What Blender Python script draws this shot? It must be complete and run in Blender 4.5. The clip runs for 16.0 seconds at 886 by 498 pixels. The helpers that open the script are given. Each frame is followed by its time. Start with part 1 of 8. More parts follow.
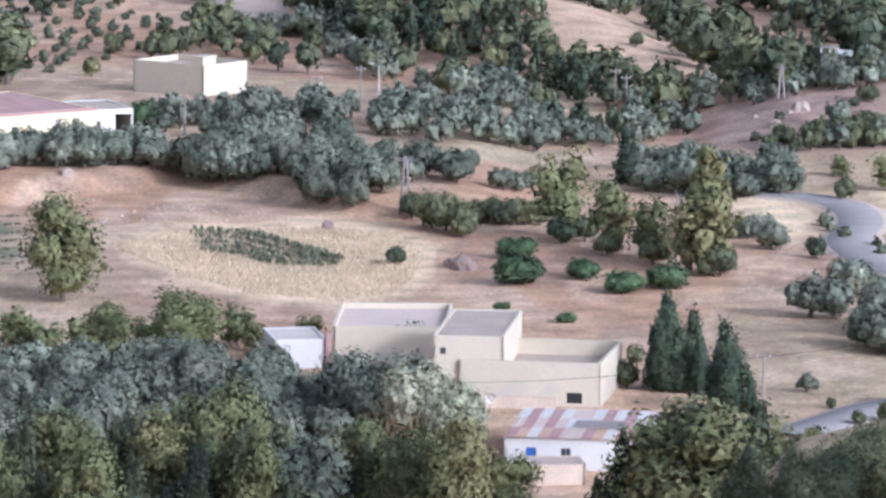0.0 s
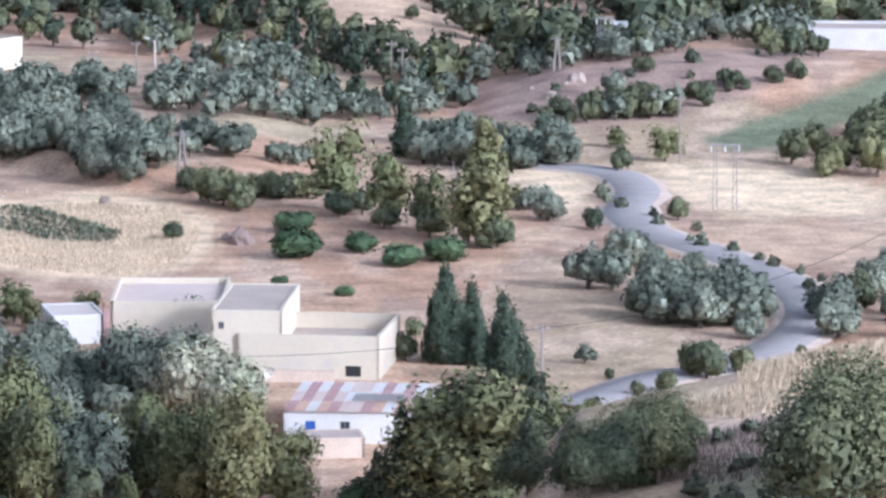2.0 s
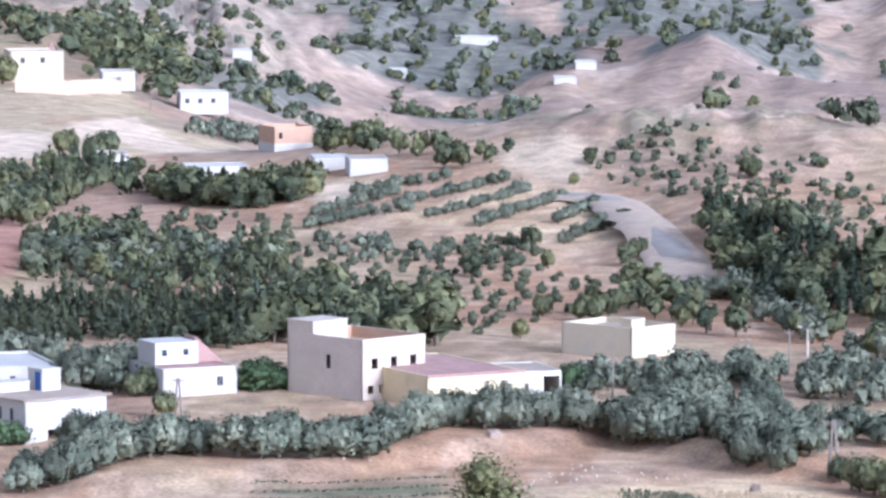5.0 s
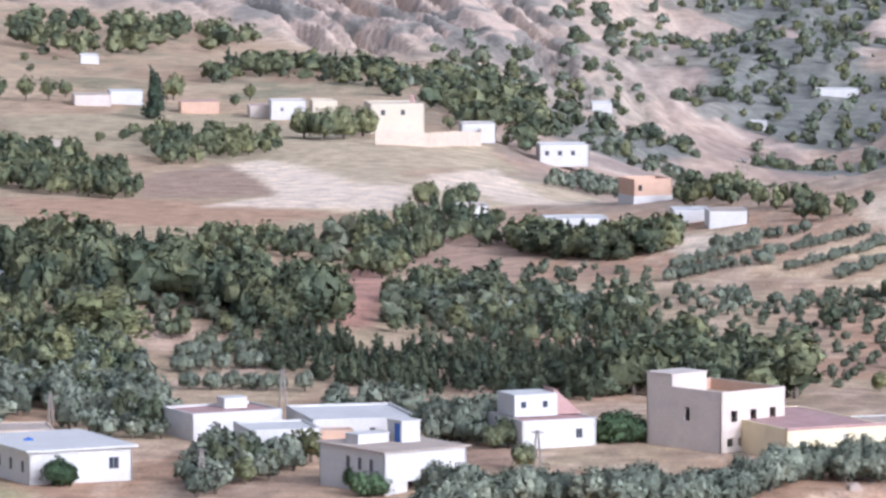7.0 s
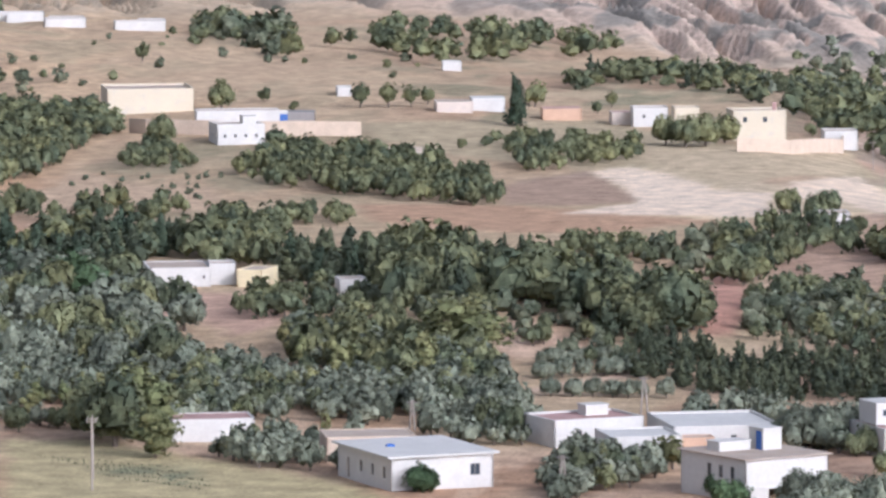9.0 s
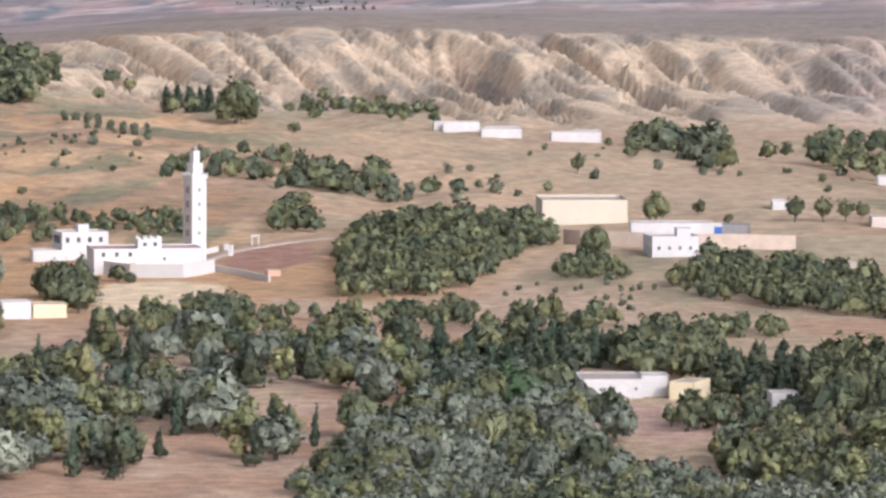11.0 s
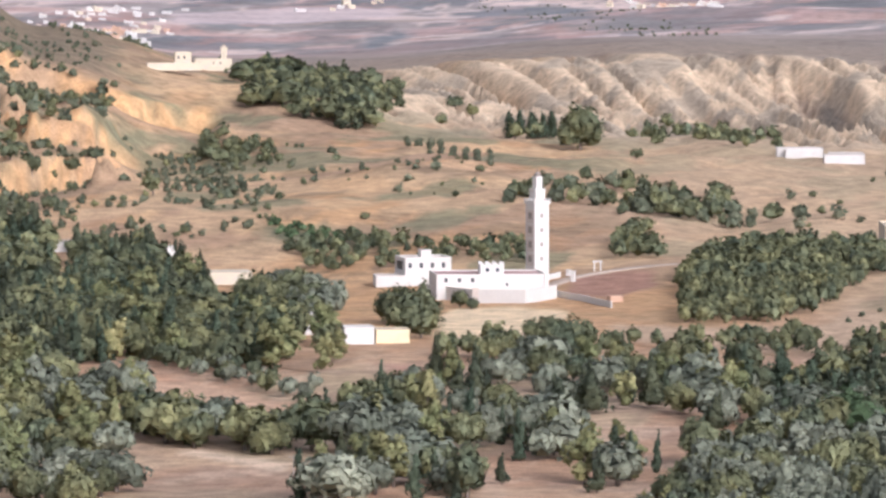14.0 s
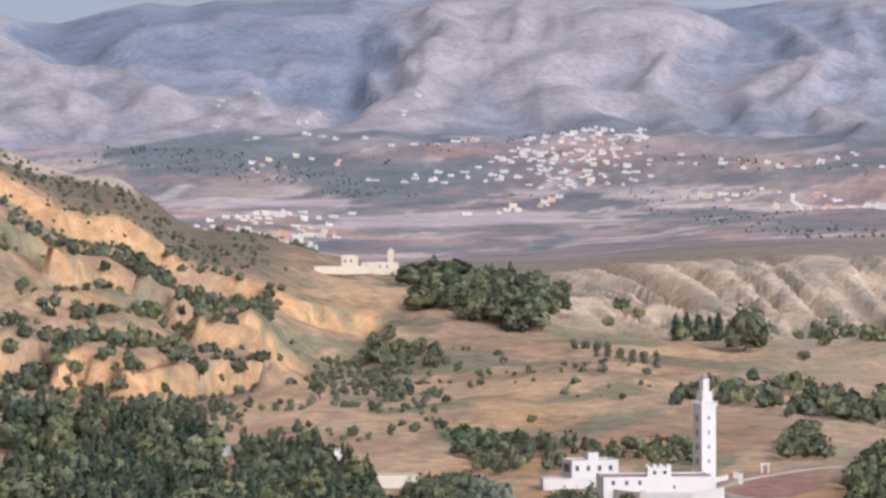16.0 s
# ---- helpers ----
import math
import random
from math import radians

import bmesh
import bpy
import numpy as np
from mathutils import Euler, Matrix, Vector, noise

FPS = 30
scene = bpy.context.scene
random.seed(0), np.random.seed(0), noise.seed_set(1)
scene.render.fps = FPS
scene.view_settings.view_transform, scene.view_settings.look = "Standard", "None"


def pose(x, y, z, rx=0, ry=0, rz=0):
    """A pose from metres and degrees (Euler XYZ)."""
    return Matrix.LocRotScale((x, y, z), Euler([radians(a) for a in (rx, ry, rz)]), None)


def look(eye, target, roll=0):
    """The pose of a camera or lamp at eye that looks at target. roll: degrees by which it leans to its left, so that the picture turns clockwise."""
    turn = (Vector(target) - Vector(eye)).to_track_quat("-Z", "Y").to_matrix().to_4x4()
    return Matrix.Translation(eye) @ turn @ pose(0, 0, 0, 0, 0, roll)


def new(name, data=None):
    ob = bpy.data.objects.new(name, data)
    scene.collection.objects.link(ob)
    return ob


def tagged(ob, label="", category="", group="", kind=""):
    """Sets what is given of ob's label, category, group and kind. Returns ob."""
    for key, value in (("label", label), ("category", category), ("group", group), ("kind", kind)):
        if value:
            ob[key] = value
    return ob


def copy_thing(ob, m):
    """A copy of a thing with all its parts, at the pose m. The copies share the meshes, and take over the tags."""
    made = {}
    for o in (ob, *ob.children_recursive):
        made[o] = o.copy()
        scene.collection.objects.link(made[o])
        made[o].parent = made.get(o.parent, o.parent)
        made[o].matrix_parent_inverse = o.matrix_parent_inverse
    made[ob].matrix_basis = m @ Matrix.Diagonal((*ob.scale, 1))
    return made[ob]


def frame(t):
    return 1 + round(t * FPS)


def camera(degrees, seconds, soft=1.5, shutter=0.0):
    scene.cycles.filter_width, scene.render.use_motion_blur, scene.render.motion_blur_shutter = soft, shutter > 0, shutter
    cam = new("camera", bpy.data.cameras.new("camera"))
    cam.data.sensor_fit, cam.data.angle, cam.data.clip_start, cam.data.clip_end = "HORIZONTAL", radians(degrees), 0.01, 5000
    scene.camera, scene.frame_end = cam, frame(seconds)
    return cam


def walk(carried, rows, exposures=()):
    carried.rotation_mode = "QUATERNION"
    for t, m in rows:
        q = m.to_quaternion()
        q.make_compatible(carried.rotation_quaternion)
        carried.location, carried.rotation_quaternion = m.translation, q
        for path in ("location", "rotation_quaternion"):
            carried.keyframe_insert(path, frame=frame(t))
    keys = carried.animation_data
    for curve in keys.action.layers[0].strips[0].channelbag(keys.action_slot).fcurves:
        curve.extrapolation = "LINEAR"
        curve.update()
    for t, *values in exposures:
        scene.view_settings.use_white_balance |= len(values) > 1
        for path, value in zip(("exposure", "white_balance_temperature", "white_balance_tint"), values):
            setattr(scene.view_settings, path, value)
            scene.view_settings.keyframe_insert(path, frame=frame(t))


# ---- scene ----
cam = camera(8.381, 16.0, soft=2.75)


def aim(bearing, pitch, roll):
    """A camera that stands on the slope and turns: degrees clockwise from +y, upwards, and of lean."""
    b, p = radians(bearing), radians(pitch)
    eye = Vector((0, 0, 82.0))
    return look(eye, eye + 100 * Vector((math.sin(b) * math.cos(p), math.cos(b) * math.cos(p), math.sin(p))), -roll)


walk(cam, [
    (0, aim(0.109, -7.961, -0.210)),
    (0.5, aim(0.679, -8.255, -0.022)),
    (1, aim(1.271, -8.375, 0.090)),
    (1.5, aim(1.718, -8.366, 0.134)),
    (2, aim(2.238, -8.209, -0.009)),
    (2.5, aim(1.752, -7.867, -0.167)),
    (3, aim(0.709, -7.396, -0.164)),
    (3.5, aim(-0.397, -6.878, 0.057)),
    (4, aim(-1.581, -6.328, 0.126)),
    (4.5, aim(-2.818, -5.901, 0.075)),
    (5, aim(-3.979, -5.482, -0.056)),
    (5.2, aim(-4.381, -5.303, -0.047)),
    (7.3, aim(-7.798, -4.981, 0.016)),
    (7.5, aim(-8.058, -4.986, -0.092)),
    (8, aim(-8.845, -4.983, 0.003)),
    (8.5, aim(-9.765, -4.975, 0.236)),
    (9, aim(-10.836, -4.904, 0.324)),
    (9.5, aim(-12.095, -4.753, 0.055)),
    (9.7, aim(-12.577, -4.631, 0.037)),
    (11.8, aim(-16.392, -3.511, -0.061)),
    (12, aim(-16.805, -3.470, 0.010)),
    (12.5, aim(-17.481, -3.332, 0.004)),
    (13, aim(-17.752, -3.259, -0.007)),
    (13.5, aim(-17.928, -3.342, 0.046)),
    (14, aim(-18.201, -3.595, -0.039)),
    (14.5, aim(-18.812, -3.437, -0.092)),
    (15, aim(-19.465, -2.866, -0.221)),
    (15.5, aim(-19.724, -2.198, -0.080)),
    (16, aim(-19.779, -1.670, 0.209)),
], [(0, 0.32, 4760, 18), (2.2, 0.46, 4680, 17), (5.2, 0.44, 4690, 18.5), (7.5, 0.18, 4990, 18), (9.7, 0.1, 5180, 17), (12.0, 0.12, 5420, 20.5), (14.5, 0.16, 5420, 19.5), (16, -0.14, 5310, 18)])

# ---- light ----
SUN_BEARING, SUN_HEIGHT = 132.0, 25.0
world = bpy.data.worlds.new("world")
scene.world = world
world.use_nodes = True
wn = world.node_tree.nodes
sky = wn.new("ShaderNodeTexSky")
sky.sky_type, sky.sun_disc = "NISHITA", False
sky.sun_elevation, sky.sun_rotation = radians(SUN_HEIGHT), radians(SUN_BEARING)
sky.dust_density, sky.air_density, sky.ozone_density = 4.0, 0.8, 0.3
wn["Background"].inputs["Strength"].default_value = 0.185
haze = wn.new("ShaderNodeHueSaturation")
haze.inputs["Saturation"].default_value = 0.24
world.node_tree.links.new(sky.outputs["Color"], haze.inputs["Color"])
world.node_tree.links.new(haze.outputs["Color"], wn["Background"].inputs["Color"])
sun = new("sun", bpy.data.lights.new("sun", "SUN"))
sun.data.energy, sun.data.angle, sun.data.color = 1.5, radians(5), (1.0, 0.86, 0.71)
b, e = radians(SUN_BEARING), radians(SUN_HEIGHT)
sun.matrix_world = look((0, 0, 300), Vector((0, 0, 300)) - 100 * Vector((math.sin(b) * math.cos(e), math.cos(b) * math.cos(e), math.sin(e))))


# pale evening sky low over the far range
me = bpy.data.meshes.new("sky_backdrop")
arc = [radians(k) for k in range(-60, 31, 3)]
me.from_pydata([(4960 * math.sin(k), 4960 * math.cos(k), z) for z in (40, 700) for k in arc], [], [(k, k + 1, k + 32, k + 31) for k in range(30)])
glow = bpy.data.materials.new("sky_glow")
glow.use_nodes = True
glow.node_tree.nodes.remove(glow.node_tree.nodes["Principled BSDF"])
light = glow.node_tree.nodes.new("ShaderNodeEmission")
light.inputs["Color"].default_value, light.inputs["Strength"].default_value = (0.72, 0.75, 0.72, 1), 0.66
glow.node_tree.links.new(light.outputs[0], glow.node_tree.nodes["Material Output"].inputs["Surface"])
me.materials.append(glow)
tagged(new("backdrop", me), "pale blue-grey evening sky", "sky", kind="structure")

# ---- ground shape: height in metres by distance from the viewpoint, along a few bearings ----
DIST = [0, 120, 380, 520, 650, 800, 900, 1000, 1100, 1200, 1400, 1600, 1900, 2300, 2900, 3400, 3900, 4800, 5600]
BEARING = [-40, -25, -23, -22, -20, -16, -12, -8, -4, 0, 2.6, 8, 40]
LEVEL = [
    [80.4, 55, 0, 0, 0, 0, 0, 0, 0, 0, 12, 60, 66, 50, 20, 12, 40, 138, 150],
    [80.4, 55, 0, 0, 0, 0, 0, 0, 0, -1, 9, 56, 70, 50, 14, 10, 38, 132, 140],
    [80.4, 55, 0, 0, 0, 0, 0, 0, 0, -1, 6, 26, 48, 34, 6, 8, 36, 130, 130],
    [80.4, 55, 0, 0, 0, 0, 0, 0, -1, -2, 4, 13, 28, 16, 4, 8, 38, 132, 130],
    [80.4, 55, 0, 0, 0, 0, 0, 0, -1, -2, 2, 8, 8, 4, 2, 9, 40, 136, 130],
    [80.4, 55, 0, 0, 0, 0, 0, 0, 0, 0, 1, 5, -2, 15, 9, 10, 40, 132, 130],
    [80.4, 55, 0, 0, 0, 0, 0, 0, 0, 1, 2, 3, -3, 12, 14, 20, 46, 134, 130],
    [80.4, 55, 0, 0, 0, 0, 0, 0, 0, 0, -1, -4, -2, 12, 20, 30, 56, 140, 130],
    [80.4, 55, 0, 0, 0, 0, 0, 0, -9, -18, -28, -30, -24, 0, 24, 36, 60, 140, 130],
    [80.4, 55, 0, 0, 0, 0, 1, -2, -18, -26, -33, -34, -28, 0, 24, 36, 60, 140, 130],
    [80.4, 55, 0, 0, 0, 0, 0, -18, -27, -30, -33, -34, -26, 0, 24, 36, 60, 140, 130],
    [80.4, 55, 0, 0, 0, 0, 0, -14, -26, -30, -32, -30, -20, 10, 30, 40, 60, 140, 130],
    [80.4, 55, 0, 0, 0, 0, 0, 0, 0, 0, 0, 4, 10, 20, 30, 40, 40, 60, 130]]
# rounded hills: bearing, distance, height, half width across, half width along (metres)
HILLS = [(-2.1, 1000, 6.5, 48, 60), (-3.4, 930, 3.5, 40, 80), (-0.6, 960, 4.0, 40, 60), (1.2, 940, 2.0, 40, 60),
         (3.2, 960, 6.0, 60, 60), (-9.5, 830, 3.0, 40, 40), (-17.6, 1480, 4.0, 60, 90), (-20.6, 1950, 6.0, 60, 120),
         (-20.0, 1840, 8.0, 30, 70), (-17.2, 1330, 3.0, 40, 60), (-18.9, 1420, 4.0, 45, 70), (-20.2, 1330, 3.5, 40, 60), (-15.4, 1420, 4.0, 60, 80)]
# the far crest, bearing by bearing
CREST_B = [-40, -26, -24, -23.7, -23.4, -23.0, -22.6, -22.2, -21.9, -21.4, -21.0, -20.6, -20.1, -19.7, -19.3, -18.6, -18.1, -17.6, -17.2, -16.4, -15.6, -12, 0, 40]
CREST_Z = [10, 2, -2, -8, -9, 1, 7, 4, 9, 7, 9, 11, 3, 6, 7, 3, 7, 5, -1, 6, 9, 8, 0, 0]


def lattice(x, y, seed):
    h = np.sin(x * 127.1 + y * 311.7 + seed * 74.7) * 43758.5453
    return h - np.floor(h)


def smooth_noise(x, y, seed=0):
    """Value noise, 0 to 1."""
    i, j = np.floor(x), np.floor(y)
    u, v = x - i, y - j
    u, v = u * u * u * (u * (u * 6 - 15) + 10), v * v * v * (v * (v * 6 - 15) + 10)
    a, b = lattice(i, j, seed), lattice(i + 1, j, seed)
    c, d = lattice(i, j + 1, seed), lattice(i + 1, j + 1, seed)
    return (a + (b - a) * u) * (1 - v) + (c + (d - c) * u) * v


def fbm(x, y, octaves=4, seed=0):
    total, amp, norm = 0, 1.0, 0
    for k in range(octaves):
        total, norm = total + amp * smooth_noise(x, y, seed + k), norm + amp
        x, y, amp = x * 2.03 + 17.3, y * 2.03 - 9.1, amp * 0.5
    return total / norm


def ridged(x, y, octaves=4, seed=0):
    total, amp, norm = 0, 1.0, 0
    for k in range(octaves):
        total, norm = total + amp * (1 - np.abs(2 * smooth_noise(x, y, seed + k) - 1)), norm + amp
        x, y, amp = x * 2.1 + 5.2, y * 2.1 + 1.3, amp * 0.5
    return total / norm


def step(a, b, v):
    k = np.clip((v - a) / (b - a), 0, 1)
    return k * k * (3 - 2 * k)


def scarp(x, y, r, az):
    """Three broken steps of bare orange clay across the hill's shoulder: how steep, and how high."""
    low, top = step(20.9, 21.6, -az), step(20.25, 20.5, -az)
    wave = (fbm(x / 14, y / 40, 5, 21) - 0.5) * 190 + (ridged(x / 9, y / 60, 2, 24) - 0.6) * 22
    a, b, c = r + wave - 1425, r + wave * 1.2 - 1545, r + wave * 0.3 - 1738
    up = low * (7.5 * step(0, 15, a) + 8.0 * step(0, 15, b)) + top * 7.5 * step(0, 15, c)
    bare = low * (np.exp(-((a - 8) / 13) ** 2) + np.exp(-((b - 8) / 13) ** 2))
    bare = bare * step(0.36, 0.46, fbm(x / 20, y / 30, 3, 23)) + top * np.exp(-((c - 8) / 12) ** 2) * step(0.4, 0.48, fbm(x / 30, y / 50, 3, 29))
    return bare, up - (low * 15.5 + top * 7.5) * step(1400, 1880, r)


def spurs(x, y, r, az):
    """Rounded spurs of the far range."""
    return ridged(az * 0.66 + fbm(x / 260, y / 420, 3, 35) * 2.0, r / 430, 4, 31)


def gully(x, y, r, az):
    """Sharp ribs and gullies that run down the clay slopes."""
    bend = fbm(x / 90, y / 160, 2, 13)
    ribs = ridged(az * 3.0 + r * 0.013 + bend, r / 260, 4, 11)
    fine = 1 - np.abs(2 * smooth_noise(az * 8 + r * 0.026 + bend * 2.5, r / 330, 19) - 1)
    return np.minimum((ribs - 0.62) * 21 + (fine - 0.5) * 8 + (ridged(az * 1.3, r / 400, 2, 15) - 0.6) * 7, 4.5)


def ground_height(x, y):
    x, y = np.asarray(x, float), np.asarray(y, float)
    r, az = np.hypot(x, y), np.degrees(np.arctan2(x, y))
    i = np.clip(np.searchsorted(BEARING, az) - 1, 0, len(BEARING) - 2)
    j = np.clip(np.searchsorted(DIST, r) - 1, 0, len(DIST) - 2)
    B, D, Z = np.array(BEARING, float), np.array(DIST, float), np.array(LEVEL, float)
    u, v = np.clip((az - B[i]) / (B[i + 1] - B[i]), 0, 1), np.clip((r - D[j]) / (D[j + 1] - D[j]), 0, 1)
    u, v = u * u * (3 - 2 * u), np.where(r > 380, v * v * (3 - 2 * v), v)
    z = (Z[i, j] * (1 - u) + Z[i + 1, j] * u) * (1 - v) + (Z[i, j + 1] * (1 - u) + Z[i + 1, j + 1] * u) * v
    for b, d, h, w, l in HILLS:
        b = np.radians(b)
        across, along = x * np.cos(b) - y * np.sin(b), x * np.sin(b) + y * np.cos(b) - d
        z = z + h * np.exp(-(across / w) ** 2 - (along / l) ** 2)
    # bare spur below the stony hill, the mound with boulders, and the bank under the olive belt
    line = np.interp(az, [-1.5, 0, 1.4, 2.5, 2.9], [860, 800, 770, 745, 728])
    z = z + np.interp(az, [-2.5, -1.5, 0, 1.4, 2.5, 2.95], [0, 4, 6.9, 5.5, 2.1, 0]) * np.exp(-((r - line) / 38) ** 2)
    z = z + np.interp(az, [2.5, 3.4, 4.9, 6.5], [0, 3.8, 5.0, 4.0]) * np.exp(-((r - 692) / np.where(r < 692, 26, 45)) ** 2)
    edge = np.interp(az, [-8, -5.6, -4, -2.4, -0.8, 0.6], [596, 604, 622, 640, 612, 606])
    z = z + 1.7 * step(-4, 4, r - edge) * (1 - step(670, 770, r)) * step(8.0, 9.0, az + 16) * (1 - step(0.2, 1.2, az))
    # spurs and side valleys across the deep valley
    line = np.interp(az, [-5, -2.3, -1.2, 0, 3], [1560, 1600, 1700, 1760, 1700])
    z = z + np.interp(az, [-3.2, -2.2, -1.2, 0, 1.5, 3], [0, 2, 11, 8, 14, 10]) * np.exp(-((r - line) / 60) ** 2)
    line = np.interp(az, [-6, -3, 0, 3], [1800, 1840, 1930, 1880])
    z = z + np.interp(az, [-6, -4, -2, 0, 3], [0, 9, 4, 14, 10]) * np.exp(-((r - line) / 75) ** 2)
    # the near spur, and the rough crest of the stony hill
    z = z + 20 * np.exp(-((az - 9) * 5.85 / 60) ** 2 - ((r - 335) / 42) ** 2) * step(1.8, 3.6, az)
    z = z + np.exp(-((az + 1.4) / 2.0) ** 2 - ((r - 1000) / 70) ** 2) * (ridged(x / 13, y / 24, 4, 25) - 0.6) * 8
    z = z + step(4000, 4800, r) * np.interp(az, CREST_B, CREST_Z)
    z = z + (fbm(x / 30, y / 30, 3, 3) - 0.5) * 0.8 * step(420, 520, r)
    z = z + (fbm(x / 120, y / 120, 3, 5) - 0.5) * 5 * step(900, 1400, r)
    z = z + (fbm(x / 42, y / 70, 4, 7) - 0.5) * 9 * step(1250, 1400, r) * (1 - step(1800, 2000, r)) * step(12, 15, -az)
    # gullied clay slopes
    near = 240 * (1 - step(7.5, 11.5, -az))
    bad = step(1720, 1880, r + near) * (1 - step(2160, 2280, r)) * step(4.5, 7, -az) * (1 - step(18.2, 19.6, -az))
    z = z + bad * gully(x, y, r, az)
    # eroded cliff on the shoulder of the hill
    z = z + scarp(x, y, r, az)[1]
    z = z + step(20.3, 21.2, -az) * step(1380, 1450, r) * (1 - step(1620, 1720, r)) * (ridged(x / 16, y / 60, 3, 27) - 0.6) * 7
    # far range
    z = z + step(3600, 4300, r) * (1 - 0.9 * step(4450, 4780, r)) * (spurs(x, y, r, az) - 0.6) * 50
    z = z + step(3700, 4200, r) * (1 - 0.8 * step(4450, 4780, r)) * (ridged(x / 95, y / 190, 3, 39) - 0.6) * 13
    # low swells of the far plain
    z = z + step(2500, 2900, r) * (1 - step(3600, 4000, r)) * (fbm(x / 200, y / 260, 3, 37) - 0.5) * 14
    # steep far slopes across the deep valley
    z = z + step(1250, 1500, r) * (1 - step(2300, 2600, r)) * (1 - step(5.0, 8.0, -az)) * (ridged(x / 110, y / 260, 4, 33) - 0.6) * 22
    return z


# ---- materials ----
def material(name, colour, rough=0.85, metal=0.0, scale=1.0, vary=0.25, bump=0.2, spots=0.0, spot_colour=(0.2, 0.17, 0.14), island=0.0, attribute="", spec=0.3, second=None, world=False, grain=9.0):
    """Base colour with broad blotches, fine grain and relief; scale is the size of the blotches in metres."""
    m = bpy.data.materials.new(name)
    m.use_nodes = True
    n, l = m.node_tree.nodes, m.node_tree.links
    s = n["Principled BSDF"]
    s.inputs["Roughness"].default_value, s.inputs["Metallic"].default_value = rough, metal
    s.inputs["Specular IOR Level"].default_value = spec
    where = n.new("ShaderNodeTexCoord").outputs["Object"] if not attribute and not world else n.new("ShaderNodeNewGeometry").outputs["Position"]
    big, fine = n.new("ShaderNodeTexNoise"), n.new("ShaderNodeTexNoise")
    for tex, size, detail in ((big, scale, 5), (fine, scale / grain, 4)):
        l.new(where, tex.inputs["Vector"])
        tex.inputs["Scale"].default_value, tex.inputs["Detail"].default_value = 1 / size, detail
    both = n.new("ShaderNodeMath")
    both.operation = "ADD"
    l.new(big.outputs["Fac"], both.inputs[0])
    l.new(fine.outputs["Fac"], both.inputs[1])
    gain = n.new("ShaderNodeMapRange")
    gain.inputs["From Min"].default_value, gain.inputs["From Max"].default_value = (0.66, 1.34) if attribute else (0.6, 1.4)
    gain.inputs["To Min"].default_value, gain.inputs["To Max"].default_value = 1 - vary, 1 + vary
    l.new(both.outputs[0], gain.inputs["Value"])
    factor = gain.outputs["Result"]
    if island:
        source = n.new("ShaderNodeNewGeometry").outputs["Random Per Island"]
        per = n.new("ShaderNodeMapRange")
        per.inputs["To Min"].default_value, per.inputs["To Max"].default_value = 1 - island, 1 + island
        l.new(source, per.inputs["Value"])
        each = n.new("ShaderNodeMath")
        each.operation = "ADD"
        own = n.new("ShaderNodeAttribute")
        own.attribute_name = "tone"
        l.new(own.outputs["Fac"], each.inputs[0])
        l.new(n.new("ShaderNodeObjectInfo").outputs["Random"], each.inputs[1])
        whole = n.new("ShaderNodeMath")
        whole.operation = "FRACT"
        l.new(each.outputs[0], whole.inputs[0])
        thing = n.new("ShaderNodeMapRange")
        thing.inputs["To Min"].default_value, thing.inputs["To Max"].default_value = 0.78, 1.24
        l.new(whole.outputs[0], thing.inputs["Value"])
        for other in (per, thing):
            mul = n.new("ShaderNodeMath")
            mul.operation = "MULTIPLY"
            l.new(factor, mul.inputs[0])
            l.new(other.outputs["Result"], mul.inputs[1])
            factor = mul.outputs[0]
    tint = n.new("ShaderNodeVectorMath")
    tint.operation = "SCALE"
    if attribute:
        att = n.new("ShaderNodeAttribute")
        att.attribute_name = attribute
        l.new(att.outputs["Color"], tint.inputs[0])
    else:
        tint.inputs[0].default_value = colour
    if second:
        blend = n.new("ShaderNodeMix")
        blend.data_type = "RGBA"
        blend.inputs["A"].default_value, blend.inputs["B"].default_value = (*colour, 1), (*second, 1)
        pick = n.new("ShaderNodeMath")
        pick.operation = "POWER"
        pick.inputs[1].default_value = 1.25
        stand = n.new("ShaderNodeTexNoise")
        l.new(where, stand.inputs["Vector"])
        stand.inputs["Scale"].default_value, stand.inputs["Detail"].default_value = 0.16, 1.5
        even = n.new("ShaderNodeMapRange")
        even.inputs["From Min"].default_value, even.inputs["From Max"].default_value = 0.32, 0.68
        l.new(stand.outputs["Fac"], even.inputs["Value"])
        half = n.new("ShaderNodeMix")
        half.inputs["Factor"].default_value = 0.6
        if island:
            spin = n.new("ShaderNodeMath")
            spin.operation = "MULTIPLY"
            spin.inputs[1].default_value = 7.3
            hue = n.new("ShaderNodeMath")
            hue.operation = "FRACT"
            l.new(whole.outputs[0], spin.inputs[0])
            l.new(spin.outputs[0], hue.inputs[0])
            l.new(hue.outputs[0], half.inputs["A"])
        l.new(even.outputs["Result"], half.inputs["B"])
        l.new(half.outputs["Result"], pick.inputs[0])
        l.new(pick.outputs[0], blend.inputs["Factor"])
        l.new(blend.outputs["Result"], tint.inputs[0])
    l.new(factor, tint.inputs["Scale"])
    out = tint.outputs["Vector"]
